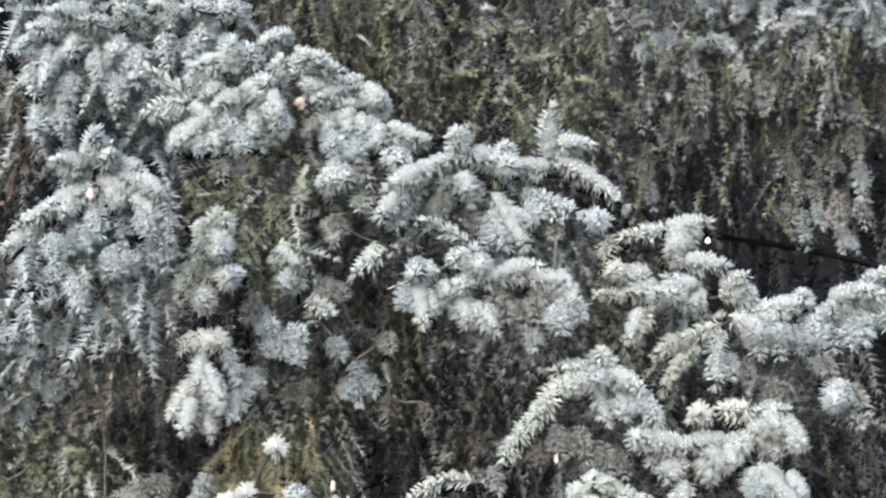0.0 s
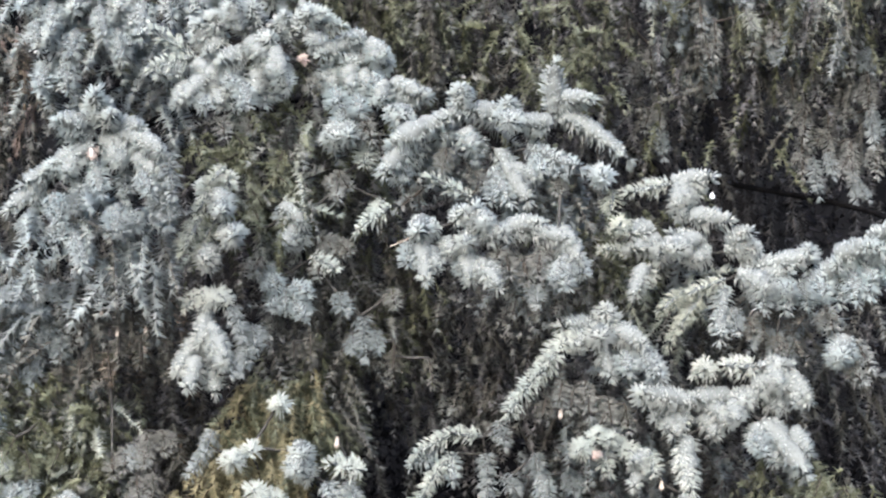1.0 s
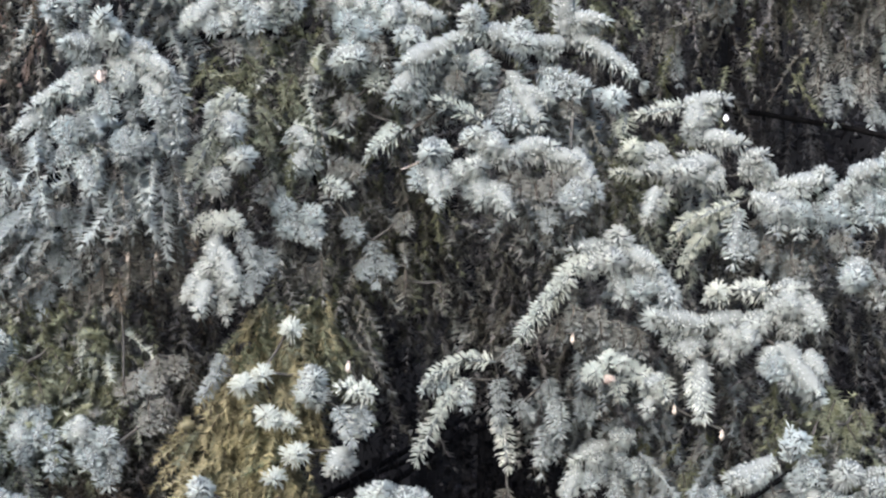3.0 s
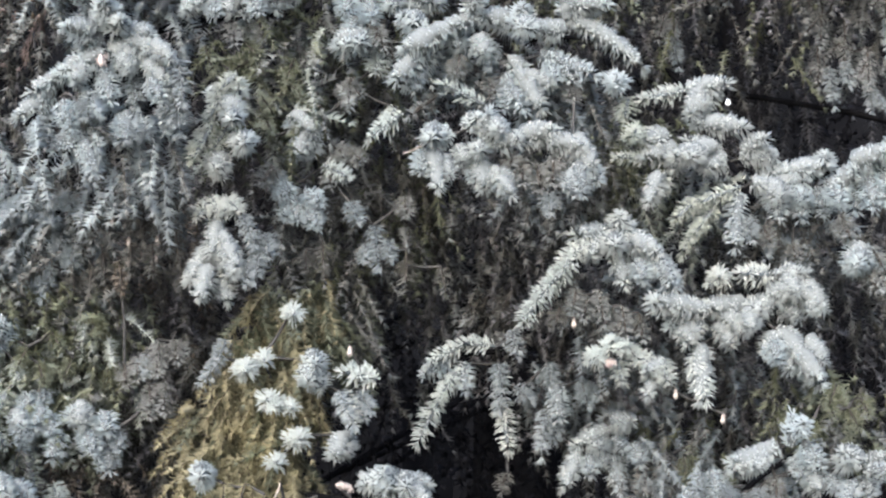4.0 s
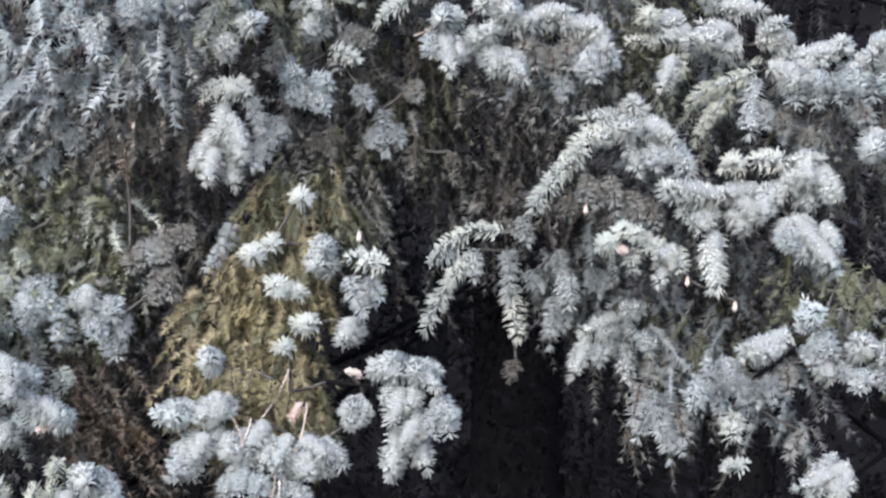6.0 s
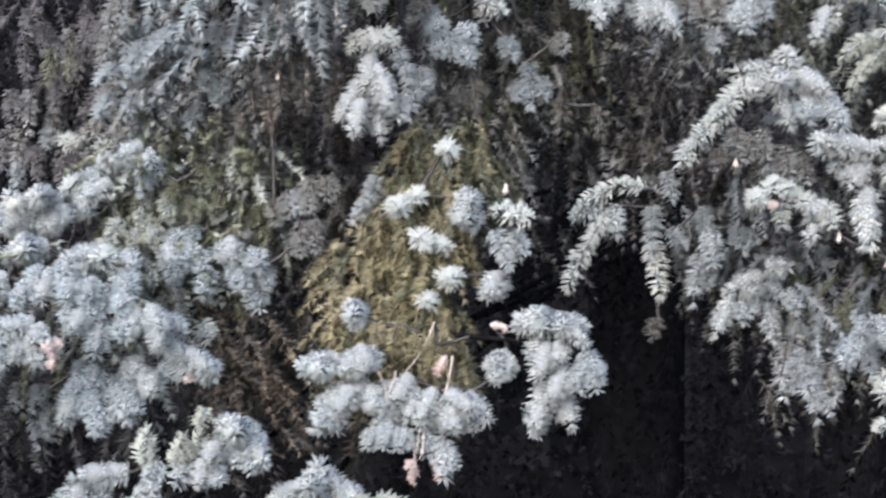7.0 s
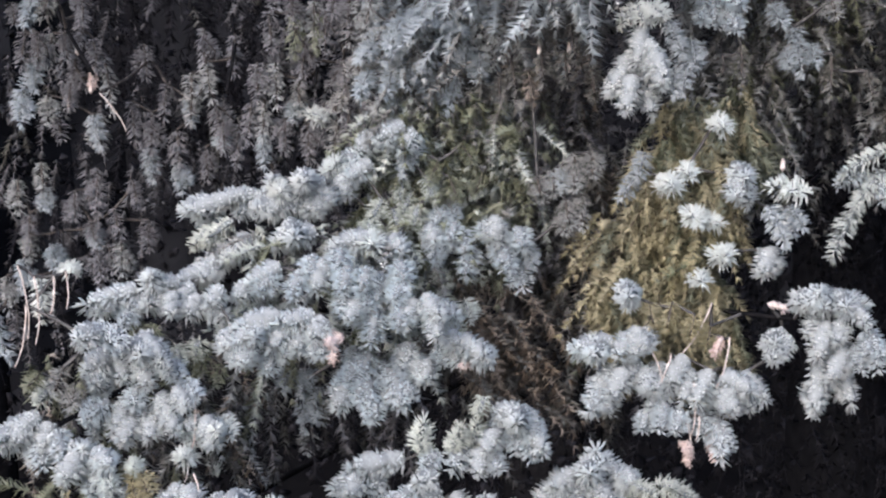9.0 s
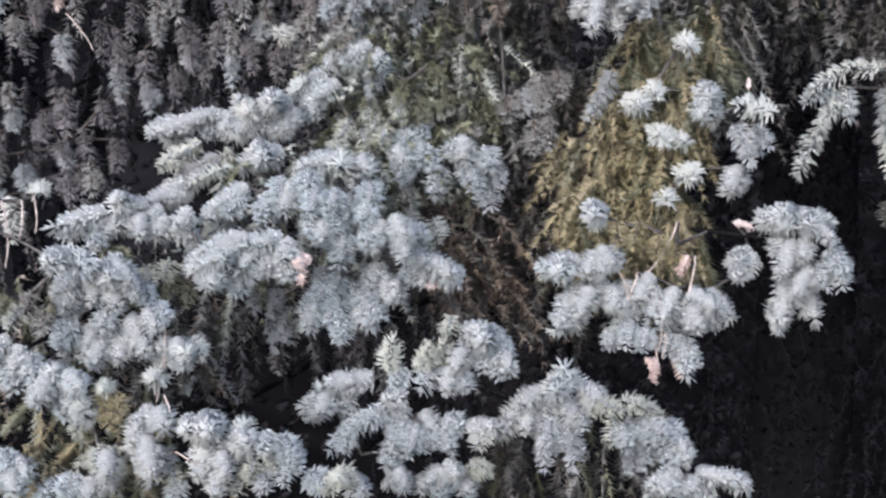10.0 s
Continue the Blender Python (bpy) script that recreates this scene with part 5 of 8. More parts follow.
sh(b, "b", -0.030, 2.433, 2.353, -0.019, 2.410, 2.319)
sh(b, "w", -0.086, 2.453, 2.315, -0.101, 2.427, 2.257)
sh(b, "w", -0.071, 2.464, 2.304, -0.050, 2.439, 2.261)
sh(b, "w", -0.065, 2.434, 2.329, -0.080, 2.411, 2.301)
sh(b, "b", -0.052, 2.430, 2.338, -0.041, 2.407, 2.317)
sh(b, "b", -0.093, 2.464, 2.279, -0.098, 2.440, 2.244)
stem(b, -0.328, 2.400, 2.360, -0.302, 2.395, 2.299)
stem(b, -0.291, 2.400, 2.337, -0.314, 2.395, 2.283)
stem(b, -0.215, 2.400, 2.361, -0.231, 2.395, 2.292)
stem(b, -0.239, 2.400, 2.408, -0.276, 2.395, 2.339)
stem(b, -0.261, 2.400, 2.298, -0.264, 2.395, 2.220)
stem(b, -0.272, 2.400, 2.250, -0.264, 2.395, 2.204)
stem(b, -0.253, 2.400, 2.250, -0.257, 2.395, 2.216)
sh(b, "p", -0.224, 2.416, 2.357, -0.235, 2.393, 2.340)
sh(b, "p", -0.165, 2.428, 2.400, -0.144, 2.406, 2.401)
sh(b, "y", -0.261, 2.403, 2.391, -0.267, 2.380, 2.369)
sh(b, "y", -0.291, 2.424, 2.401, -0.297, 2.402, 2.372)
sh(b, "y", -0.239, 2.432, 2.367, -0.244, 2.410, 2.344)
sh(b, "y", -0.321, 2.421, 2.401, -0.315, 2.398, 2.379)
finish(b)

# bough: big left bough
b = bough(front, (-0.668, 2.956, 2.596), (-0.731, 2.817, 2.539), (-0.828, 2.706, 2.481), (-0.909, 2.595, 2.429), (-0.998, 2.476, 2.376), (-1.061, 2.363, 2.376))
sh(b, "w", -0.658, 2.500, 2.624, -0.692, 2.476, 2.610)
sh(b, "w", -0.643, 2.505, 2.615, -0.659, 2.482, 2.594)
sh(b, "w", -0.703, 2.532, 2.603, -0.726, 2.510, 2.587)
sh(b, "w", -0.686, 2.505, 2.624, -0.673, 2.483, 2.603)
sh(b, "b", -0.654, 2.525, 2.605, -0.643, 2.503, 2.587)
sh(b, "w", -0.719, 2.531, 2.579, -0.765, 2.507, 2.564)
sh(b, "w", -0.744, 2.532, 2.563, -0.773, 2.509, 2.547)
sh(b, "w", -0.750, 2.510, 2.552, -0.739, 2.488, 2.529)
sh(b, "w", -0.707, 2.511, 2.569, -0.737, 2.488, 2.553)
sh(b, "c", -0.773, 2.517, 2.554, -0.752, 2.494, 2.577)
sh(b, "v", -0.655, 2.526, 2.525, -0.666, 2.503, 2.495)
sh(b, "v", -0.678, 2.502, 2.507, -0.662, 2.479, 2.476)
sh(b, "v", -0.650, 2.525, 2.501, -0.633, 2.502, 2.478)
sh(b, "v", -0.690, 2.527, 2.476, -0.695, 2.504, 2.452)
sh(b, "v", -0.635, 2.529, 2.474, -0.617, 2.506, 2.444)
sh(b, "v", -0.663, 2.499, 2.465, -0.639, 2.476, 2.435)
sh(b, "v", -0.629, 2.532, 2.432, -0.604, 2.508, 2.402)
sh(b, "v", -0.692, 2.501, 2.521, -0.703, 2.479, 2.499)
sh(b, "e", -0.613, 2.510, 2.575, -0.623, 2.488, 2.550)
sh(b, "e", -0.582, 2.520, 2.597, -0.563, 2.497, 2.578)
sh(b, "e", -0.553, 2.531, 2.555, -0.563, 2.509, 2.530)
sh(b, "e", -0.598, 2.510, 2.551, -0.584, 2.488, 2.526)
sh(b, "b", -0.602, 2.531, 2.508, -0.593, 2.509, 2.491)
sh(b, "b", -0.609, 2.518, 2.501, -0.619, 2.495, 2.485)
sh(b, "b", -0.584, 2.509, 2.479, -0.575, 2.486, 2.450)
sh(b, "b", -0.608, 2.509, 2.471, -0.614, 2.487, 2.442)
sh(b, "b", -0.591, 2.504, 2.488, -0.595, 2.482, 2.466)
sh(b, "w", -0.629, 2.501, 2.479, -0.614, 2.478, 2.465)
sh(b, "w", -0.536, 2.503, 2.497, -0.527, 2.481, 2.468)
sh(b, "b", -0.546, 2.523, 2.484, -0.551, 2.500, 2.468)
sh(b, "b", -0.524, 2.534, 2.465, -0.535, 2.511, 2.442)
sh(b, "b", -0.505, 2.504, 2.481, -0.495, 2.481, 2.459)
sh(b, "b", -0.528, 2.500, 2.457, -0.514, 2.477, 2.429)
sh(b, "b", -0.508, 2.534, 2.440, -0.498, 2.509, 2.397)
sh(b, "f", -0.491, 2.517, 2.453, -0.481, 2.495, 2.431)
sh(b, "f", -0.441, 2.513, 2.560, -0.444, 2.490, 2.542)
sh(b, "g", -0.426, 2.507, 2.560, -0.423, 2.484, 2.543)
sh(b, "g", -0.439, 2.519, 2.497, -0.438, 2.497, 2.478)
sh(b, "b", -0.620, 2.528, 2.450, -0.624, 2.505, 2.427)
sh(b, "b", -0.570, 2.514, 2.453, -0.575, 2.491, 2.417)
sh(b, "w", -0.765, 2.473, 2.552, -0.802, 2.449, 2.537)
sh(b, "w", -0.798, 2.474, 2.556, -0.780, 2.411, 2.567)
sh(b, "w", -0.767, 2.476, 2.543, -0.776, 2.453, 2.514)
sh(b, "w", -0.802, 2.488, 2.532, -0.771, 2.465, 2.516)
sh(b, "c", -0.833, 2.477, 2.545, -0.816, 2.414, 2.549)
sh(b, "w", -0.823, 2.481, 2.530, -0.837, 2.458, 2.559)
sh(b, "w", -0.842, 2.486, 2.529, -0.858, 2.464, 2.518)
sh(b, "w", -0.811, 2.462, 2.530, -0.841, 2.439, 2.515)
sh(b, "w", -0.798, 2.474, 2.520, -0.820, 2.451, 2.518)
sh(b, "w", -0.828, 2.463, 2.514, -0.856, 2.441, 2.522)
sh(b, "w", -0.866, 2.488, 2.524, -0.909, 2.464, 2.532)
sh(b, "w", -0.893, 2.469, 2.529, -0.953, 2.443, 2.516)
sh(b, "w", -0.927, 2.474, 2.523, -0.962, 2.451, 2.519)
sh(b, "w", -0.924, 2.494, 2.516, -0.937, 2.471, 2.496)
sh(b, "w", -0.949, 2.489, 2.514, -0.937, 2.466, 2.499)
sh(b, "b", -0.877, 2.493, 2.515, -0.891, 2.471, 2.506)
sh(b, "w", -0.784, 2.474, 2.527, -0.786, 2.452, 2.512)
sh(b, "v", -0.882, 2.416, 2.509, -0.918, 2.392, 2.489)
sh(b, "v", -0.915, 2.424, 2.499, -0.938, 2.401, 2.478)
sh(b, "v", -0.898, 2.415, 2.485, -0.918, 2.393, 2.484)
sh(b, "w", -0.795, 2.408, 2.503, -0.809, 2.386, 2.488)
sh(b, "w", -0.773, 2.413, 2.494, -0.798, 2.390, 2.493)
sh(b, "w", -0.802, 2.403, 2.497, -0.816, 2.381, 2.481)
sh(b, "w", -0.807, 2.426, 2.496, -0.788, 2.363, 2.502)
sh(b, "w", -0.860, 2.421, 2.484, -0.890, 2.397, 2.463)
sh(b, "w", -0.883, 2.416, 2.469, -0.929, 2.391, 2.441)
sh(b, "w", -0.899, 2.410, 2.455, -0.943, 2.386, 2.432)
sh(b, "w", -0.913, 2.401, 2.443, -0.955, 2.377, 2.434)
sh(b, "w", -0.694, 2.408, 2.488, -0.736, 2.384, 2.486)
sh(b, "w", -0.683, 2.426, 2.475, -0.658, 2.404, 2.474)
sh(b, "w", -0.714, 2.429, 2.483, -0.723, 2.407, 2.467)
sh(b, "w", -0.726, 2.411, 2.479, -0.748, 2.389, 2.470)
sh(b, "c", -0.700, 2.440, 2.481, -0.687, 2.377, 2.489)
sh(b, "w", -0.666, 2.422, 2.484, -0.651, 2.399, 2.473)
sh(b, "b", -0.714, 2.425, 2.464, -0.717, 2.403, 2.443)
sh(b, "w", -0.968, 2.301, 2.445, -0.961, 2.279, 2.471)
sh(b, "w", -0.937, 2.313, 2.448, -0.961, 2.291, 2.454)
sh(b, "w", -0.985, 2.298, 2.442, -1.047, 2.273, 2.431)
sh(b, "w", -1.003, 2.305, 2.443, -1.031, 2.282, 2.417)
sh(b, "w", -0.985, 2.316, 2.433, -1.004, 2.293, 2.413)
sh(b, "w", -0.961, 2.313, 2.434, -0.973, 2.290, 2.425)
sh(b, "w", -0.941, 2.299, 2.438, -0.936, 2.276, 2.417)
sh(b, "w", -0.915, 2.322, 2.439, -0.941, 2.299, 2.426)
sh(b, "w", -0.906, 2.311, 2.427, -0.920, 2.289, 2.413)
sh(b, "w", -0.898, 2.309, 2.420, -0.867, 2.286, 2.413)
sh(b, "w", -0.868, 2.288, 2.449, -0.882, 2.266, 2.435)
sh(b, "w", -1.028, 2.308, 2.427, -1.043, 2.285, 2.413)
sh(b, "b", -0.995, 2.297, 2.415, -1.002, 2.275, 2.403)
sh(b, "e", -0.987, 2.312, 2.395, -0.993, 2.290, 2.386)
sh(b, "e", -0.969, 2.305, 2.393, -0.969, 2.282, 2.380)
sh(b, "w", -0.798, 2.317, 2.472, -0.832, 2.294, 2.458)
sh(b, "b", -0.806, 2.311, 2.466, -0.820, 2.289, 2.446)
sh(b, "w", -0.837, 2.317, 2.449, -0.853, 2.294, 2.435)
sh(b, "b", -0.766, 2.301, 2.469, -0.775, 2.278, 2.444)
sh(b, "b", -0.752, 2.311, 2.489, -0.754, 2.289, 2.469)
sh(b, "w", -0.738, 2.315, 2.481, -0.747, 2.291, 2.449)
sh(b, "b", -0.716, 2.318, 2.495, -0.719, 2.295, 2.475)
sh(b, "b", -0.705, 2.301, 2.477, -0.709, 2.278, 2.452)
sh(b, "v", -0.841, 2.318, 2.418, -0.853, 2.296, 2.413)
sh(b, "v", -0.913, 2.319, 2.370, -0.914, 2.297, 2.353)
sh(b, "v", -0.943, 2.313, 2.364, -0.932, 2.290, 2.347)
sh(b, "e", -0.885, 2.323, 2.337, -0.887, 2.301, 2.315)
sh(b, "e", -0.907, 2.322, 2.353, -0.909, 2.300, 2.331)
sh(b, "w", -0.739, 2.237, 2.427, -0.777, 2.213, 2.427)
sh(b, "w", -0.783, 2.237, 2.427, -0.828, 2.213, 2.421)
sh(b, "w", -0.794, 2.224, 2.423, -0.835, 2.200, 2.404)
sh(b, "w", -0.830, 2.248, 2.408, -0.846, 2.225, 2.383)
sh(b, "w", -0.811, 2.252, 2.400, -0.819, 2.229, 2.375)
sh(b, "w", -0.768, 2.235, 2.416, -0.789, 2.212, 2.394)
sh(b, "w", -0.757, 2.243, 2.410, -0.759, 2.220, 2.390)
sh(b, "w", -0.743, 2.244, 2.403, -0.735, 2.221, 2.383)
sh(b, "w", -0.772, 2.244, 2.402, -0.775, 2.222, 2.378)
sh(b, "w", -0.818, 2.224, 2.401, -0.834, 2.202, 2.376)
sh(b, "b", -0.796, 2.246, 2.379, -0.799, 2.224, 2.359)
sh(b, "w", -0.725, 2.239, 2.419, -0.739, 2.216, 2.407)
sh(b, "w", -0.819, 2.256, 2.403, -0.804, 2.193, 2.416)
sh(b, "b", -0.729, 2.246, 2.402, -0.728, 2.223, 2.382)
sh(b, "w", -0.845, 2.241, 2.403, -0.852, 2.218, 2.390)
sh(b, "p", -0.720, 2.258, 2.396, -0.711, 2.195, 2.411)
sh(b, "p", -0.715, 2.234, 2.399, -0.712, 2.211, 2.380)
sh(b, "p", -0.721, 2.241, 2.411, -0.703, 2.219, 2.405)
sh(b, "b", -0.677, 2.306, 2.476, -0.687, 2.283, 2.450)
sh(b, "b", -0.666, 2.323, 2.464, -0.670, 2.300, 2.432)
sh(b, "b", -0.643, 2.321, 2.480, -0.632, 2.298, 2.460)
sh(b, "w", -0.693, 2.300, 2.432, -0.702, 2.277, 2.412)
sh(b, "b", -0.674, 2.315, 2.420, -0.677, 2.291, 2.380)
sh(b, "c", -0.642, 2.306, 2.431, -0.630, 2.283, 2.404)
sh(b, "b", -0.634, 2.300, 2.425, -0.638, 2.277, 2.405)
sh(b, "w", -0.604, 2.303, 2.439, -0.589, 2.280, 2.420)
sh(b, "w", -0.619, 2.309, 2.430, -0.630, 2.287, 2.410)
sh(b, "w", -0.605, 2.305, 2.424, -0.582, 2.282, 2.417)
sh(b, "b", -0.634, 2.305, 2.454, -0.643, 2.282, 2.440)
sh(b, "w", -0.597, 2.299, 2.418, -0.588, 2.277, 2.392)
sh(b, "b", -0.711, 2.315, 2.435, -0.715, 2.292, 2.419)
sh(b, "b", -0.687, 2.312, 2.444, -0.678, 2.289, 2.428)
sh(b, "b", -0.692, 2.360, 2.344, -0.703, 2.337, 2.310)
sh(b, "b", -0.708, 2.359, 2.320, -0.727, 2.335, 2.277)
sh(b, "b", -0.691, 2.347, 2.316, -0.689, 2.322, 2.267)
sh(b, "b", -0.679, 2.371, 2.324, -0.655, 2.347, 2.298)
sh(b, "b", -0.658, 2.338, 2.327, -0.642, 2.314, 2.286)
sh(b, "b", -0.707, 2.353, 2.330, -0.716, 2.330, 2.310)
sh(b, "w", -0.721, 2.348, 2.301, -0.732, 2.326, 2.276)
sh(b, "w", -0.670, 2.353, 2.290, -0.646, 2.330, 2.280)
sh(b, "b", -0.684, 2.342, 2.286, -0.683, 2.320, 2.263)
sh(b, "f", -0.709, 2.368, 2.349, -0.718, 2.345, 2.329)
sh(b, "f", -0.652, 2.351, 2.347, -0.642, 2.329, 2.327)
sh(b, "w", -0.589, 2.339, 2.383, -0.566, 2.317, 2.370)
sh(b, "w", -0.585, 2.360, 2.361, -0.569, 2.338, 2.340)
sh(b, "w", -0.567, 2.341, 2.367, -0.532, 2.318, 2.354)
sh(b, "w", -0.630, 2.358, 2.345, -0.621, 2.335, 2.315)
sh(b, "w", -0.615, 2.350, 2.332, -0.612, 2.328, 2.317)
sh(b, "w", -0.638, 2.359, 2.352, -0.642, 2.336, 2.337)
sh(b, "b", -0.602, 2.372, 2.349, -0.589, 2.350, 2.335)
sh(b, "p", -0.567, 2.381, 2.329, -0.560, 2.318, 2.341)
sh(b, "w", -0.598, 2.361, 2.407, -0.570, 2.338, 2.400)
sh(b, "w", -0.552, 2.351, 2.350, -0.525, 2.329, 2.348)
sh(b, "f", -0.793, 2.423, 2.298, -0.795, 2.401, 2.269)
sh(b, "f", -0.781, 2.439, 2.267, -0.782, 2.416, 2.231)
sh(b, "f", -0.806, 2.438, 2.259, -0.796, 2.414, 2.215)
sh(b, "g", -0.777, 2.452, 2.246, -0.774, 2.430, 2.218)
sh(b, "g", -0.841, 2.453, 2.262, -0.844, 2.429, 2.225)
sh(b, "g", -0.872, 2.440, 2.249, -0.875, 2.415, 2.197)
sh(b, "g", -0.791, 2.431, 2.203, -0.793, 2.408, 2.181)
sh(b, "d", -0.854, 2.450, 2.169, -0.847, 2.427, 2.133)
sh(b, "g", -0.881, 2.418, 2.273, -0.883, 2.395, 2.245)
sh(b, "f", -0.820, 2.422, 2.298, -0.820, 2.399, 2.274)
foliage(front, "hanging_foliage", "eevv", 170, (-0.722, 2.623, 2.646), (0.240, 0.055, -0.009), (-0.006, -0.002, -0.201), 0.2, (0.055, 0.10), (-0.1, -0.6, -0.7), 0.6, seed=11)
foliage(front, "hanging_foliage", "nnd", 60, (-0.605, 2.570, 2.401), (0.128, 0.027, -0.006), (-0.004, -0.001, -0.206), 0.15, (0.08, 0.15), (0.5, -0.1, -0.9), 0.37, seed=12)
foliage(front, "hanging_foliage", "vge", 90, (-0.856, 2.391, 2.509), (0.235, 0.072, -0.015), (-0.008, -0.003, -0.174), 0.1, (0.055, 0.10), (0, -0.6, -0.8), 0.55, seed=13)
foliage(front, "hanging_foliage", "dmk", 50, (-0.894, 2.441, 2.317), (0.260, 0.080, -0.020), (-0.006, -0.002, -0.117), 0.15, (0.07, 0.14), (0, -0.15, -1), 0.3, seed=14)
finish(b)

# bough: lower left cluster
b = bough(front, (-0.891, 2.791, 2.249), (-0.924, 2.377, 2.342), (-0.980, 2.267, 2.329), (-1.054, 2.145, 2.309))
sh(b, "w", -0.952, 2.178, 2.406, -0.969, 2.156, 2.394)
sh(b, "w", -0.930, 2.180, 2.413, -0.953, 2.158, 2.408)
sh(b, "w", -0.940, 2.163, 2.418, -0.910, 2.140, 2.401)
sh(b, "w", -0.960, 2.181, 2.398, -0.969, 2.158, 2.368)
sh(b, "w", -0.979, 2.190, 2.380, -1.008, 2.167, 2.391)
sh(b, "w", -0.987, 2.172, 2.393, -1.011, 2.149, 2.381)
sh(b, "w", -0.996, 2.174, 2.385, -1.003, 2.151, 2.361)
sh(b, "w", -0.928, 2.166, 2.403, -0.904, 2.143, 2.385)
sh(b, "w", -0.944, 2.168, 2.387, -0.933, 2.146, 2.364)
sh(b, "w", -1.013, 2.193, 2.363, -0.995, 2.171, 2.345)
sh(b, "w", -0.956, 2.186, 2.401, -0.932, 2.123, 2.413)
sh(b, "b", -0.911, 2.179, 2.384, -0.898, 2.157, 2.369)
sh(b, "b", -0.990, 2.167, 2.334, -1.015, 2.145, 2.317)
sh(b, "w", -1.007, 2.193, 2.317, -1.016, 2.170, 2.287)
sh(b, "w", -0.971, 2.176, 2.332, -0.979, 2.153, 2.308)
sh(b, "b", -0.987, 2.173, 2.317, -0.970, 2.150, 2.288)
sh(b, "w", -0.963, 2.169, 2.312, -0.971, 2.147, 2.288)
sh(b, "b", -0.949, 2.193, 2.326, -0.951, 2.171, 2.296)
sh(b, "w", -0.928, 2.176, 2.340, -0.909, 2.153, 2.323)
sh(b, "w", -0.919, 2.168, 2.328, -0.901, 2.146, 2.305)
sh(b, "w", -0.936, 2.175, 2.310, -0.938, 2.153, 2.292)
sh(b, "w", -0.901, 2.162, 2.352, -0.883, 2.140, 2.341)
sh(b, "b", -0.883, 2.180, 2.354, -0.896, 2.158, 2.355)
sh(b, "b", -0.897, 2.174, 2.356, -0.873, 2.151, 2.351)
sh(b, "b", -0.954, 2.169, 2.350, -0.955, 2.146, 2.337)
sh(b, "c", -0.868, 2.200, 2.291, -0.847, 2.137, 2.312)
sh(b, "w", -0.877, 2.177, 2.310, -0.891, 2.155, 2.302)
sh(b, "w", -0.869, 2.168, 2.314, -0.852, 2.145, 2.291)
sh(b, "c", -0.854, 2.192, 2.305, -0.838, 2.169, 2.294)
sh(b, "c", -0.879, 2.186, 2.292, -0.886, 2.164, 2.285)
sh(b, "c", -0.899, 2.181, 2.261, -0.883, 2.118, 2.282)
stem(b, -0.891, 2.160, 2.260, -0.896, 2.155, 2.233)
stem(b, -0.879, 2.160, 2.354, -0.889, 2.155, 2.262)
sh(b, "w", -1.063, 2.120, 2.328, -1.092, 2.097, 2.316)
sh(b, "w", -1.076, 2.115, 2.322, -1.089, 2.093, 2.304)
sh(b, "w", -1.051, 2.121, 2.320, -1.057, 2.099, 2.297)
sh(b, "b", -1.073, 2.120, 2.305, -1.055, 2.096, 2.275)
sh(b, "w", -1.096, 2.125, 2.303, -1.114, 2.102, 2.298)
sh(b, "b", -1.037, 2.102, 2.320, -1.024, 2.079, 2.290)
sh(b, "w", -1.069, 2.125, 2.296, -1.074, 2.103, 2.279)
sh(b, "w", -1.011, 2.109, 2.288, -1.019, 2.086, 2.277)
sh(b, "w", -1.009, 2.117, 2.285, -0.984, 2.095, 2.274)
sh(b, "w", -1.029, 2.110, 2.272, -1.030, 2.088, 2.260)
sh(b, "w", -1.000, 2.109, 2.266, -0.968, 2.085, 2.255)
sh(b, "w", -0.982, 2.117, 2.248, -0.963, 2.095, 2.237)
sh(b, "b", -0.996, 2.115, 2.256, -0.996, 2.092, 2.239)
sh(b, "w", -1.021, 2.111, 2.283, -1.000, 2.088, 2.303)
sh(b, "v", -1.048, 2.125, 2.371, -1.058, 2.102, 2.353)
sh(b, "g", -1.029, 2.119, 2.395, -1.035, 2.097, 2.372)
sh(b, "e", -1.051, 2.099, 2.394, -1.062, 2.077, 2.383)
sh(b, "g", -1.013, 2.107, 2.370, -1.012, 2.085, 2.357)
sh(b, "w", -0.986, 2.114, 2.440, -0.998, 2.092, 2.441)
sh(b, "b", -0.970, 2.131, 2.443, -0.993, 2.108, 2.437)
sh(b, "b", -0.957, 2.130, 2.436, -0.968, 2.107, 2.430)
sh(b, "w", -1.092, 2.139, 2.316, -1.105, 2.080, 2.308)
stem(b, -1.055, 2.111, 2.512, -1.058, 2.110, 2.427)
stem(b, -1.066, 2.106, 2.478, -1.082, 2.098, 2.401)
stem(b, -1.034, 2.122, 2.510, -1.041, 2.118, 2.460)
stem(b, -1.021, 2.128, 2.515, -1.022, 2.127, 2.467)
stem(b, -1.071, 2.103, 2.528, -1.066, 2.106, 2.435)
foliage(front, "hanging_foliage", "gdne", 70, (-1.117, 2.259, 2.402), (0.274, 0.116, -0.030), (-0.012, -0.006, -0.171), 0.15, (0.06, 0.13), (0, -0.15, -1), 0.3, seed=15)
finish(b)

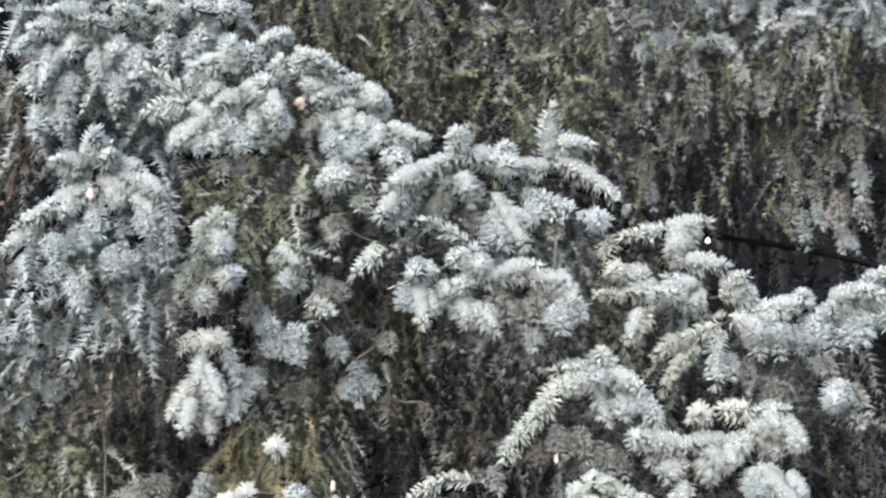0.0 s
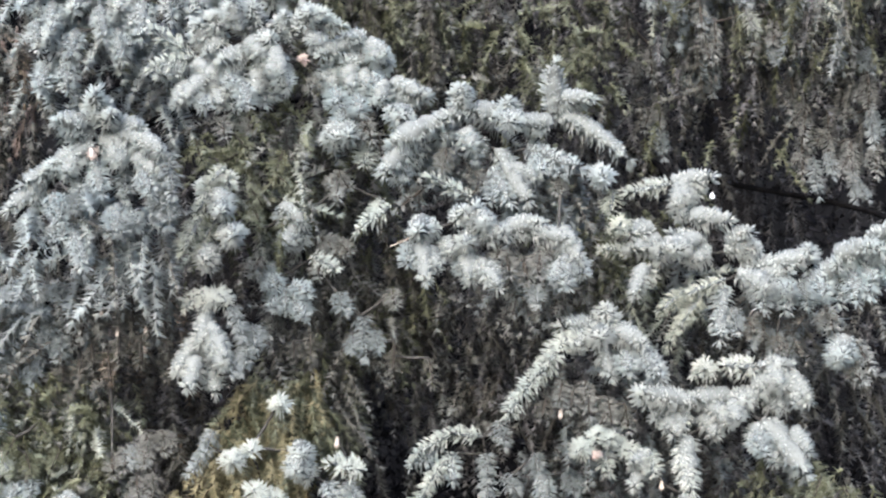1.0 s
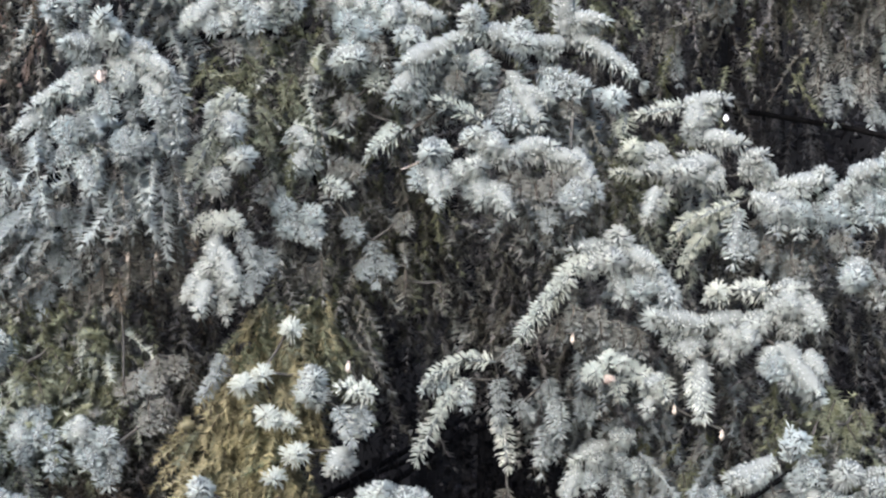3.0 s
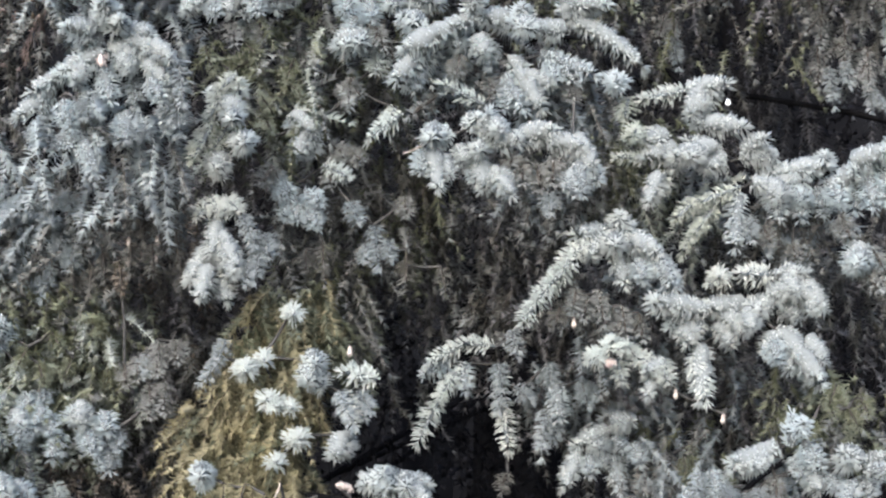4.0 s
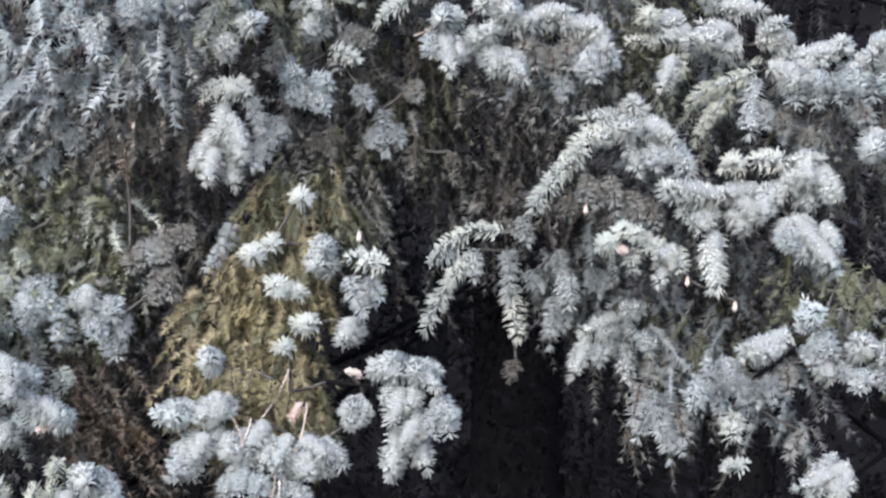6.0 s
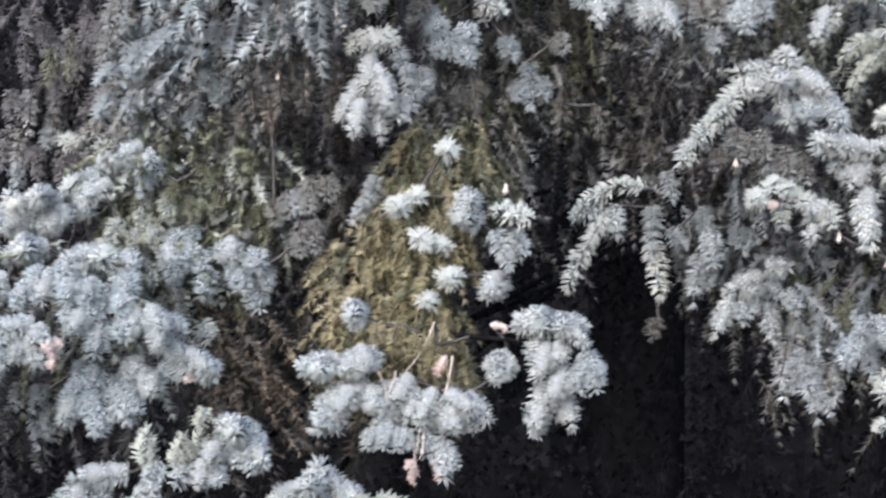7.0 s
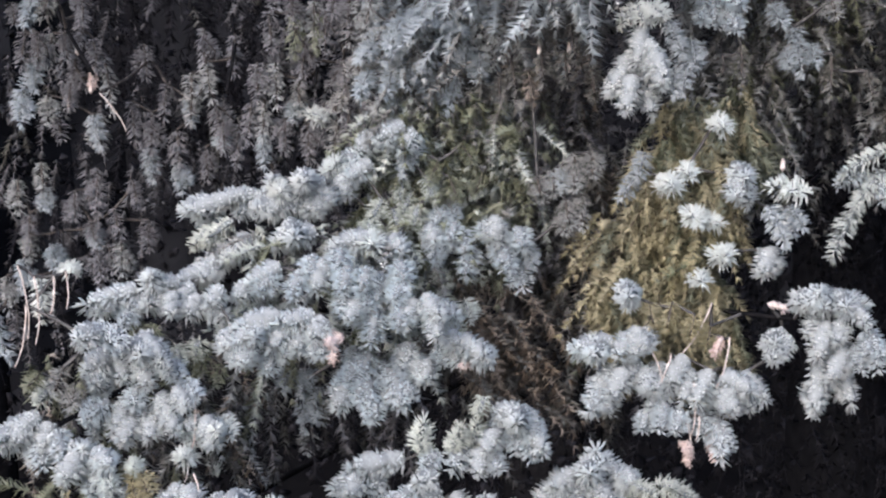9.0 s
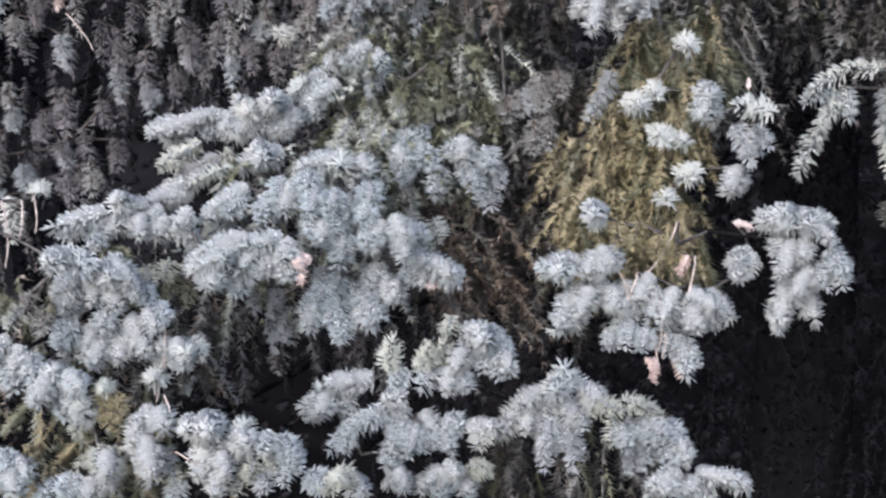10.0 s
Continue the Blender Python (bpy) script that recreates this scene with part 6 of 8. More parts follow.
# bough: bottom left row
b = bough(front, (-0.922, 2.676, 2.017), (-0.895, 2.281, 2.132), (-0.962, 2.166, 2.148))
sh(b, "w", -1.003, 2.106, 2.292, -1.017, 2.084, 2.275)
sh(b, "w", -0.982, 2.082, 2.298, -0.957, 2.059, 2.291)
sh(b, "w", -1.008, 2.094, 2.289, -1.021, 2.071, 2.267)
sh(b, "c", -0.977, 2.083, 2.272, -0.958, 2.061, 2.261)
sh(b, "y", -0.942, 2.108, 2.277, -0.943, 2.086, 2.260)
sh(b, "y", -0.929, 2.089, 2.271, -0.916, 2.066, 2.255)
sh(b, "y", -0.946, 2.094, 2.260, -0.929, 2.072, 2.239)
sh(b, "v", -0.976, 2.114, 2.236, -0.983, 2.091, 2.219)
sh(b, "w", -0.965, 2.109, 2.246, -0.972, 2.086, 2.241)
sh(b, "v", -0.951, 2.127, 2.269, -0.930, 2.064, 2.289)
sh(b, "w", -0.892, 2.104, 2.249, -0.881, 2.082, 2.232)
sh(b, "w", -0.898, 2.095, 2.239, -0.899, 2.073, 2.228)
sh(b, "w", -0.873, 2.088, 2.250, -0.860, 2.066, 2.239)
sh(b, "w", -0.891, 2.093, 2.225, -0.903, 2.070, 2.214)
sh(b, "w", -0.888, 2.083, 2.221, -0.878, 2.059, 2.179)
sh(b, "w", -0.885, 2.092, 2.203, -0.884, 2.068, 2.167)
sh(b, "b", -0.885, 2.114, 2.185, -0.872, 2.091, 2.174)
sh(b, "w", -0.908, 2.113, 2.208, -0.901, 2.090, 2.191)
sh(b, "v", -0.946, 2.101, 2.197, -0.958, 2.078, 2.186)
sh(b, "v", -0.937, 2.096, 2.199, -0.925, 2.073, 2.176)
sh(b, "w", -0.945, 2.090, 2.171, -0.932, 2.068, 2.161)
sh(b, "w", -0.940, 2.081, 2.198, -0.935, 2.059, 2.175)
sh(b, "v", -0.953, 2.088, 2.199, -0.954, 2.065, 2.184)
sh(b, "w", -1.083, 2.106, 2.167, -1.090, 2.084, 2.143)
sh(b, "w", -1.069, 2.109, 2.166, -1.047, 2.087, 2.162)
sh(b, "w", -1.071, 2.091, 2.159, -1.058, 2.069, 2.143)
sh(b, "b", -1.089, 2.106, 2.183, -1.068, 2.084, 2.171)
sh(b, "w", -0.981, 2.106, 2.147, -0.999, 2.083, 2.136)
sh(b, "w", -0.965, 2.103, 2.149, -0.972, 2.081, 2.132)
sh(b, "b", -0.987, 2.102, 2.149, -1.004, 2.079, 2.145)
sh(b, "w", -0.829, 2.105, 2.232, -0.830, 2.083, 2.223)
sh(b, "w", -0.810, 2.091, 2.243, -0.792, 2.069, 2.237)
sh(b, "w", -0.821, 2.103, 2.230, -0.810, 2.081, 2.218)
sh(b, "w", -0.830, 2.088, 2.236, -0.833, 2.066, 2.238)
sh(b, "w", -0.820, 2.109, 2.228, -0.800, 2.046, 2.248)
sh(b, "w", -0.776, 2.089, 2.222, -0.757, 2.066, 2.218)
sh(b, "c", -0.782, 2.112, 2.212, -0.766, 2.089, 2.236)
sh(b, "w", -0.792, 2.101, 2.208, -0.769, 2.079, 2.204)
sh(b, "w", -0.808, 2.099, 2.201, -0.810, 2.076, 2.184)
sh(b, "w", -0.796, 2.078, 2.203, -0.785, 2.056, 2.181)
sh(b, "w", -0.816, 2.098, 2.187, -0.824, 2.075, 2.169)
sh(b, "w", -0.799, 2.087, 2.177, -0.802, 2.065, 2.149)
sh(b, "w", -0.830, 2.102, 2.184, -0.811, 2.080, 2.202)
sh(b, "b", -0.733, 2.095, 2.221, -0.743, 2.072, 2.210)
sh(b, "b", -0.731, 2.107, 2.211, -0.708, 2.085, 2.199)
sh(b, "v", -0.744, 2.101, 2.202, -0.729, 2.079, 2.186)
sh(b, "b", -0.724, 2.107, 2.200, -0.701, 2.084, 2.184)
sh(b, "v", -0.757, 2.091, 2.191, -0.759, 2.068, 2.174)
sh(b, "b", -0.716, 2.101, 2.188, -0.719, 2.079, 2.165)
sh(b, "b", -0.754, 2.105, 2.170, -0.743, 2.082, 2.153)
sh(b, "v", -0.776, 2.108, 2.168, -0.779, 2.085, 2.145)
sh(b, "v", -0.651, 2.091, 2.179, -0.634, 2.068, 2.176)
sh(b, "v", -0.684, 2.108, 2.155, -0.662, 2.086, 2.151)
sh(b, "v", -0.871, 2.109, 2.164, -0.853, 2.087, 2.147)
sh(b, "b", -0.855, 2.103, 2.152, -0.863, 2.080, 2.135)
sh(b, "b", -0.695, 2.113, 2.160, -0.672, 2.091, 2.154)
sh(b, "w", -0.642, 2.112, 2.154, -0.622, 2.090, 2.148)
sh(b, "v", -0.655, 2.111, 2.159, -0.643, 2.048, 2.185)
stem(b, -0.853, 2.080, 2.201, -0.823, 2.075, 2.183)
stem(b, -0.862, 2.080, 2.276, -0.855, 2.075, 2.256)
sh(b, "b", -1.025, 2.150, 2.123, -1.036, 2.092, 2.120)
foliage(front, "hanging_foliage", "yve", 70, (-1.116, 2.192, 2.224), (0.222, 0.099, -0.035), (-0.013, -0.007, -0.151), 0.12, (0.06, 0.12), (0, -0.4, -0.8), 0.5, seed=16)
finish(b)

# bough: bottom middle bough
b = bough(front, (-0.572, 2.874, 2.084), (-0.561, 2.529, 2.131), (-0.615, 2.433, 2.107), (-0.666, 2.337, 2.088))
sh(b, "w", -0.641, 2.315, 2.209, -0.706, 2.290, 2.208)
sh(b, "w", -0.658, 2.323, 2.198, -0.716, 2.298, 2.190)
sh(b, "w", -0.689, 2.324, 2.188, -0.733, 2.299, 2.173)
sh(b, "w", -0.713, 2.324, 2.179, -0.730, 2.302, 2.156)
sh(b, "w", -0.701, 2.304, 2.188, -0.712, 2.282, 2.168)
sh(b, "w", -0.675, 2.326, 2.179, -0.691, 2.304, 2.172)
sh(b, "v", -0.620, 2.319, 2.220, -0.611, 2.294, 2.269)
sh(b, "v", -0.612, 2.322, 2.219, -0.621, 2.299, 2.253)
sh(b, "v", -0.577, 2.313, 2.224, -0.562, 2.289, 2.266)
sh(b, "v", -0.585, 2.320, 2.233, -0.559, 2.298, 2.245)
sh(b, "b", -0.557, 2.326, 2.231, -0.575, 2.303, 2.204)
sh(b, "b", -0.595, 2.321, 2.216, -0.613, 2.298, 2.210)
sh(b, "v", -0.551, 2.324, 2.224, -0.540, 2.300, 2.269)
sh(b, "v", -0.532, 2.299, 2.306, -0.535, 2.276, 2.290)
sh(b, "w", -0.501, 2.304, 2.289, -0.480, 2.281, 2.271)
sh(b, "w", -0.519, 2.314, 2.275, -0.491, 2.291, 2.294)
sh(b, "w", -0.490, 2.321, 2.275, -0.462, 2.299, 2.263)
sh(b, "w", -0.481, 2.306, 2.273, -0.453, 2.282, 2.239)
sh(b, "b", -0.497, 2.323, 2.258, -0.489, 2.300, 2.232)
sh(b, "b", -0.512, 2.321, 2.266, -0.517, 2.298, 2.241)
sh(b, "w", -0.518, 2.300, 2.258, -0.528, 2.277, 2.238)
sh(b, "b", -0.482, 2.315, 2.253, -0.467, 2.292, 2.227)
sh(b, "b", -0.473, 2.306, 2.273, -0.465, 2.284, 2.253)
sh(b, "w", -0.533, 2.300, 2.234, -0.538, 2.277, 2.208)
sh(b, "b", -0.526, 2.303, 2.225, -0.511, 2.280, 2.213)
sh(b, "w", -0.488, 2.323, 2.269, -0.485, 2.260, 2.288)
sh(b, "b", -0.624, 2.299, 2.175, -0.662, 2.275, 2.154)
sh(b, "b", -0.658, 2.315, 2.160, -0.684, 2.291, 2.124)
sh(b, "b", -0.674, 2.312, 2.136, -0.698, 2.289, 2.116)
sh(b, "b", -0.621, 2.320, 2.167, -0.612, 2.297, 2.134)
sh(b, "w", -0.597, 2.319, 2.168, -0.620, 2.297, 2.154)
sh(b, "b", -0.597, 2.307, 2.157, -0.614, 2.283, 2.124)
sh(b, "w", -0.577, 2.331, 2.155, -0.560, 2.308, 2.137)
sh(b, "b", -0.580, 2.298, 2.152, -0.591, 2.275, 2.119)
sh(b, "b", -0.614, 2.313, 2.120, -0.624, 2.290, 2.094)
sh(b, "b", -0.567, 2.308, 2.140, -0.570, 2.286, 2.120)
sh(b, "b", -0.552, 2.313, 2.139, -0.536, 2.290, 2.119)
sh(b, "w", -0.601, 2.302, 2.191, -0.619, 2.280, 2.193)
sh(b, "b", -0.546, 2.328, 2.149, -0.523, 2.305, 2.144)
sh(b, "w", -0.512, 2.311, 2.136, -0.477, 2.288, 2.156)
sh(b, "c", -0.490, 2.299, 2.146, -0.500, 2.277, 2.132)
sh(b, "w", -0.600, 2.320, 2.067, -0.623, 2.298, 2.062)
sh(b, "w", -0.614, 2.301, 2.084, -0.598, 2.279, 2.065)
sh(b, "w", -0.552, 2.318, 2.078, -0.570, 2.295, 2.065)
sh(b, "w", -0.545, 2.310, 2.090, -0.529, 2.288, 2.077)
sh(b, "b", -0.562, 2.319, 2.060, -0.547, 2.296, 2.048)
sh(b, "w", -0.525, 2.332, 2.064, -0.516, 2.310, 2.044)
sh(b, "v", -0.492, 2.327, 2.084, -0.504, 2.305, 2.078)
sh(b, "v", -0.515, 2.313, 2.086, -0.486, 2.290, 2.092)
sh(b, "w", -0.583, 2.327, 2.060, -0.577, 2.305, 2.049)
finish(b)

# bough: bottom bough
b = bough(front, (-0.405, 2.902, 2.077), (-0.394, 2.499, 2.138), (-0.327, 2.428, 2.117), (-0.249, 2.357, 2.108))
sh(b, "w", -0.386, 2.351, 2.184, -0.388, 2.327, 2.223)
sh(b, "w", -0.409, 2.341, 2.188, -0.382, 2.318, 2.212)
sh(b, "w", -0.414, 2.333, 2.191, -0.446, 2.310, 2.178)
sh(b, "w", -0.438, 2.349, 2.167, -0.464, 2.326, 2.147)
sh(b, "w", -0.454, 2.348, 2.143, -0.473, 2.326, 2.129)
sh(b, "w", -0.379, 2.362, 2.196, -0.358, 2.340, 2.185)
sh(b, "w", -0.364, 2.363, 2.180, -0.337, 2.340, 2.175)
sh(b, "w", -0.402, 2.350, 2.176, -0.419, 2.327, 2.163)
sh(b, "b", -0.409, 2.341, 2.163, -0.411, 2.316, 2.115)
sh(b, "b", -0.395, 2.360, 2.156, -0.386, 2.337, 2.122)
sh(b, "f", -0.416, 2.328, 2.127, -0.411, 2.305, 2.091)
sh(b, "f", -0.378, 2.332, 2.135, -0.373, 2.308, 2.094)
sh(b, "b", -0.394, 2.348, 2.127, -0.396, 2.326, 2.114)
sh(b, "w", -0.386, 2.350, 2.168, -0.372, 2.328, 2.150)
sh(b, "w", -0.431, 2.333, 2.166, -0.437, 2.311, 2.140)
sh(b, "b", -0.371, 2.351, 2.160, -0.363, 2.328, 2.140)
sh(b, "c", -0.463, 2.360, 2.129, -0.482, 2.338, 2.123)
sh(b, "w", -0.398, 2.356, 2.186, -0.395, 2.293, 2.207)
sh(b, "v", -0.339, 2.338, 2.174, -0.314, 2.316, 2.170)
sh(b, "v", -0.324, 2.363, 2.165, -0.343, 2.341, 2.151)
sh(b, "v", -0.310, 2.342, 2.175, -0.284, 2.319, 2.177)
sh(b, "v", -0.295, 2.363, 2.165, -0.262, 2.339, 2.154)
sh(b, "b", -0.303, 2.361, 2.141, -0.289, 2.338, 2.115)
sh(b, "b", -0.280, 2.349, 2.147, -0.266, 2.327, 2.121)
sh(b, "b", -0.272, 2.337, 2.144, -0.246, 2.315, 2.133)
sh(b, "b", -0.257, 2.363, 2.133, -0.231, 2.341, 2.122)
sh(b, "w", -0.242, 2.346, 2.124, -0.222, 2.323, 2.107)
sh(b, "w", -0.234, 2.343, 2.109, -0.221, 2.320, 2.098)
sh(b, "b", -0.310, 2.339, 2.142, -0.303, 2.317, 2.116)
sh(b, "f", -0.287, 2.363, 2.099, -0.294, 2.341, 2.072)
sh(b, "f", -0.272, 2.346, 2.107, -0.278, 2.323, 2.087)
sh(b, "b", -0.249, 2.338, 2.111, -0.242, 2.316, 2.092)
sh(b, "v", -0.318, 2.345, 2.147, -0.324, 2.323, 2.121)
sh(b, "w", -0.232, 2.332, 2.073, -0.264, 2.309, 2.067)
sh(b, "w", -0.247, 2.350, 2.064, -0.272, 2.327, 2.044)
sh(b, "w", -0.211, 2.344, 2.068, -0.151, 2.319, 2.073)
sh(b, "w", -0.209, 2.339, 2.062, -0.228, 2.316, 2.050)
sh(b, "w", -0.172, 2.356, 2.063, -0.141, 2.333, 2.057)
sh(b, "w", -0.195, 2.358, 2.045, -0.202, 2.335, 2.033)
foliage(front, "hanging_foliage", "ddeg", 60, (-0.512, 2.447, 2.099), (0.280, 0.042, -0.011), (-0.002, -0.000, -0.141), 0.15, (0.06, 0.13), (0, -0.15, -1), 0.3, seed=17)
foliage(rear, "hanging_foliage", "dg", 14, (0.320, 3.234, 3.191), (0.060, -0.007, 0.000), (0.003, -0.000, -0.163), 0.08, (0.07, 0.12), (0, -0.1, -1), 0.32, seed=18)
foliage(rear, "hanging_foliage", "gfg", 26, (0.388, 3.176, 3.278), (0.083, -0.011, -0.000), (0.003, -0.000, -0.139), 0.1, (0.06, 0.10), (0, -0.2, -1), 0.32, seed=19)
foliage(rear, "hanging_foliage", "dgg", 12, (0.598, 3.194, 3.151), (0.134, -0.028, 0.000), (0.004, -0.001, -0.160), 0.1, (0.07, 0.12), (0, -0.1, -1), 0.32, seed=20)
foliage(rear, "hanging_foliage", "dgd", 26, (0.517, 3.209, 3.271), (0.268, -0.055, -0.002), (0.003, -0.001, -0.160), 0.15, (0.08, 0.14), (0, -0.1, -1), 0.27, seed=21)
foliage(rear, "hanging_foliage", "eeg", 190, (-0.112, 3.098, 3.317), (0.389, -0.010, 0.002), (0.002, 0.000, -0.262), 0.2, (0.05, 0.09), (0, -0.5, -0.8), 0.55, seed=22)
foliage(rear, "hanging_foliage", "dmm", 60, (0.256, 3.390, 3.346), (0.383, -0.051, -0.002), (0.002, -0.000, -0.148), 0.2, (0.08, 0.15), (0, -0.1, -1), 0.27, seed=23)
foliage(rear, "hanging_foliage", "m", 40, (0.328, 3.585, 3.163), (0.541, -0.091, 0.001), (0.007, -0.001, -0.408), 0.2, (0.1, 0.17), (0, -0.1, -1), 0.15, seed=24)
foliage(rear, "hanging_foliage", "fgge", 120, (0.311, 3.185, 3.419), (0.452, -0.077, -0.003), (0.003, -0.000, -0.141), 0.25, (0.05, 0.08), (0, -0.6, -0.8), 0.5, seed=25)
foliage(rear, "hanging_foliage", "fge", 40, (0.428, 3.120, 3.290), (0.314, -0.060, -0.001), (0.001, -0.000, -0.078), 0.15, (0.07, 0.14), (0, -0.3, -1), 0.35, seed=26)
foliage(left_tree, "hanging_foliage", "ggdpn", 60, (-0.754, 2.800, 3.177), (0.101, 0.025, 0.003), (0.001, 0.000, -0.213), 0.15, (0.06, 0.12), (0, -0.2, -1), 0.32, seed=27)
foliage(front, "hanging_foliage", "fggd", 34, (-0.620, 2.607, 2.845), (0.219, 0.043, -0.001), (-0.002, -0.000, -0.101), 0.2, (0.05, 0.09), (0, -0.8, -0.7), 0.55, seed=28)
foliage(front, "hanging_foliage", "fgd", 24, (-0.637, 2.603, 2.761), (0.137, 0.030, -0.001), (-0.002, -0.000, -0.110), 0.2, (0.05, 0.09), (0, -0.8, -0.7), 0.55, seed=29)
foliage(front, "hanging_foliage", "ddm", 45, (-0.539, 2.768, 2.720), (0.130, 0.022, -0.001), (-0.003, -0.001, -0.271), 0.2, (0.05, 0.09), (0, -0.7, -0.7), 0.55, seed=30)
foliage(front, "hanging_foliage", "eeed", 115, (-0.670, 2.595, 2.669), (0.173, 0.039, -0.003), (-0.003, -0.001, -0.187), 0.2, (0.045, 0.08), (0, -0.8, -0.6), 0.6, seed=31)
foliage(front, "hanging_foliage", "fggd", 30, (-0.705, 2.560, 2.851), (0.145, 0.036, -0.001), (-0.004, -0.001, -0.186), 0.15, (0.05, 0.09), (0, -0.8, -0.7), 0.55, seed=32)
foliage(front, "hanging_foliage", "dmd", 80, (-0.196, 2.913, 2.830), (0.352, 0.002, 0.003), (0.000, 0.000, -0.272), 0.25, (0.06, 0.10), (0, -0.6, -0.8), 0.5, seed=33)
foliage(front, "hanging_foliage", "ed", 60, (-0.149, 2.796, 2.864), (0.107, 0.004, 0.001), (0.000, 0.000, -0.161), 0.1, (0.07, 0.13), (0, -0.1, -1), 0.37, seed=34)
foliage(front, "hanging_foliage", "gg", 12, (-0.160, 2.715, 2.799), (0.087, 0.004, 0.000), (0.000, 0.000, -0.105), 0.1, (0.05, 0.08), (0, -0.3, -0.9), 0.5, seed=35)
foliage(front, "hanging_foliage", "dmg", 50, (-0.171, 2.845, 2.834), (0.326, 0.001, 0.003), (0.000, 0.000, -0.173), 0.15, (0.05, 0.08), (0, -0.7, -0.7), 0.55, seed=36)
foliage(front, "hanging_foliage", "dge", 65, (-0.225, 2.841, 3.077), (0.126, 0.007, 0.001), (-0.000, -0.000, -0.180), 0.1, (0.06, 0.12), (0, -0.15, -1), 0.42, seed=37)
foliage(front, "hanging_foliage", "eg", 70, (0.160, 2.745, 2.921), (0.163, -0.014, 0.002), (0.002, -0.000, -0.157), 0.12, (0.06, 0.12), (0, -0.2, -0.9), 0.5, seed=38)
foliage(front, "hanging_foliage", "dg", 60, (0.352, 2.828, 2.759), (0.315, -0.057, 0.008), (0.003, -0.000, -0.181), 0.15, (0.07, 0.13), (0, -0.1, -1), 0.4, seed=39)
foliage(front, "hanging_foliage", "edk", 50, (0.393, 2.823, 2.469), (0.282, -0.054, 0.014), (0.002, -0.000, -0.110), 0.15, (0.07, 0.13), (0, -0.1, -1), 0.5, seed=40)
foliage(front, "hanging_foliage", "dmd", 50, (0.140, 2.897, 2.620), (0.255, -0.024, 0.006), (0.002, -0.000, -0.188), 0.15, (0.07, 0.13), (0, -0.1, -1), 0.42, seed=41)
foliage(front, "hanging_foliage", "veed", 75, (-0.715, 2.590, 2.572), (0.190, 0.045, -0.006), (-0.005, -0.001, -0.195), 0.15, (0.05, 0.08), (0, -0.8, -0.6), 0.55, seed=42)
foliage(front, "hanging_foliage", "ddm", 45, (-0.529, 2.699, 2.553), (0.101, 0.018, -0.002), (-0.002, -0.000, -0.142), 0.15, (0.05, 0.08), (0, -0.7, -0.7), 0.55, seed=43)
foliage(front, "hanging_foliage", "nd", 50, (-0.668, 2.616, 2.393), (0.155, 0.035, -0.007), (-0.003, -0.001, -0.122), 0.15, (0.07, 0.13), (0.2, -0.1, -1), 0.42, seed=44)
foliage(left_tree, "hanging_foliage", "dgg", 55, (-0.771, 2.744, 2.804), (0.173, 0.043, -0.006), (-0.007, -0.002, -0.204), 0.15, (0.08, 0.15), (-0.1, -0.1, -1), 0.25, seed=45)
foliage(left_tree, "hanging_foliage", "mdn", 62, (-0.602, 2.888, 2.788), (0.209, 0.036, -0.005), (-0.004, -0.001, -0.213), 0.2, (0.08, 0.15), (0, -0.1, -1), 0.22, seed=46)
foliage(left_tree, "hanging_foliage", "mmk", 45, (-1.419, 2.756, 2.506), (0.258, 0.118, -0.023), (-0.013, -0.007, -0.165), 0.2, (0.06, 0.11), (0, -0.3, -1), 0.4, seed=47)
foliage(front, "hanging_foliage", "dgn", 60, (-0.443, 2.714, 2.572), (0.099, 0.014, -0.002), (-0.001, -0.000, -0.406), 0.12, (0.08, 0.15), (0, -0.1, -1), 0.32, seed=48)
foliage(front, "hanging_foliage", "dd", 60, (-0.547, 2.848, 2.582), (0.139, 0.023, -0.004), (-0.004, -0.001, -0.330), 0.15, (0.08, 0.15), (0, -0.1, -1), 0.32, seed=49)
foliage(front, "hanging_foliage", "deg", 120, (-0.356, 3.029, 3.389), (0.326, 0.021, 0.007), (0.003, 0.000, -0.239), 0.2, (0.08, 0.15), (0, -0.15, -1), 0.35, seed=50)
foliage(rear, "hanging_foliage", "ed", 60, (-0.218, 2.992, 3.292), (0.189, 0.008, 0.004), (0.002, 0.000, -0.142), 0.12, (0.08, 0.14), (0, -0.15, -1), 0.25, seed=51)
finish(b)

# bough: left tree upper bough
b = bough(left_tree, (-1.389, 3.136, 2.798), (-1.193, 2.654, 2.757), (-1.127, 2.596, 2.682), r=0.0035)
sh(b, "m", -1.238, 2.678, 2.733, -1.230, 2.654, 2.692)
sh(b, "f", -1.253, 2.697, 2.692, -1.245, 2.673, 2.651)
sh(b, "f", -1.272, 2.688, 2.646, -1.269, 2.663, 2.599)
sh(b, "g", -1.224, 2.712, 2.728, -1.232, 2.688, 2.687)
sh(b, "m", -1.189, 2.706, 2.698, -1.194, 2.680, 2.624)
sh(b, "g", -1.139, 2.687, 2.696, -1.124, 2.661, 2.620)
sh(b, "m", -1.195, 2.688, 2.654, -1.192, 2.665, 2.622)
sh(b, "m", -1.153, 2.684, 2.723, -1.141, 2.659, 2.682)
sh(b, "g", -1.162, 2.714, 2.606, -1.155, 2.689, 2.556)
sh(b, "f", -1.164, 2.689, 2.606, -1.148, 2.664, 2.567)
sh(b, "m", -1.264, 2.700, 2.730, -1.266, 2.676, 2.685)
sh(b, "m", -1.200, 2.695, 2.730, -1.192, 2.671, 2.693)
sh(b, "p", -1.163, 2.701, 2.669, -1.158, 2.679, 2.653)
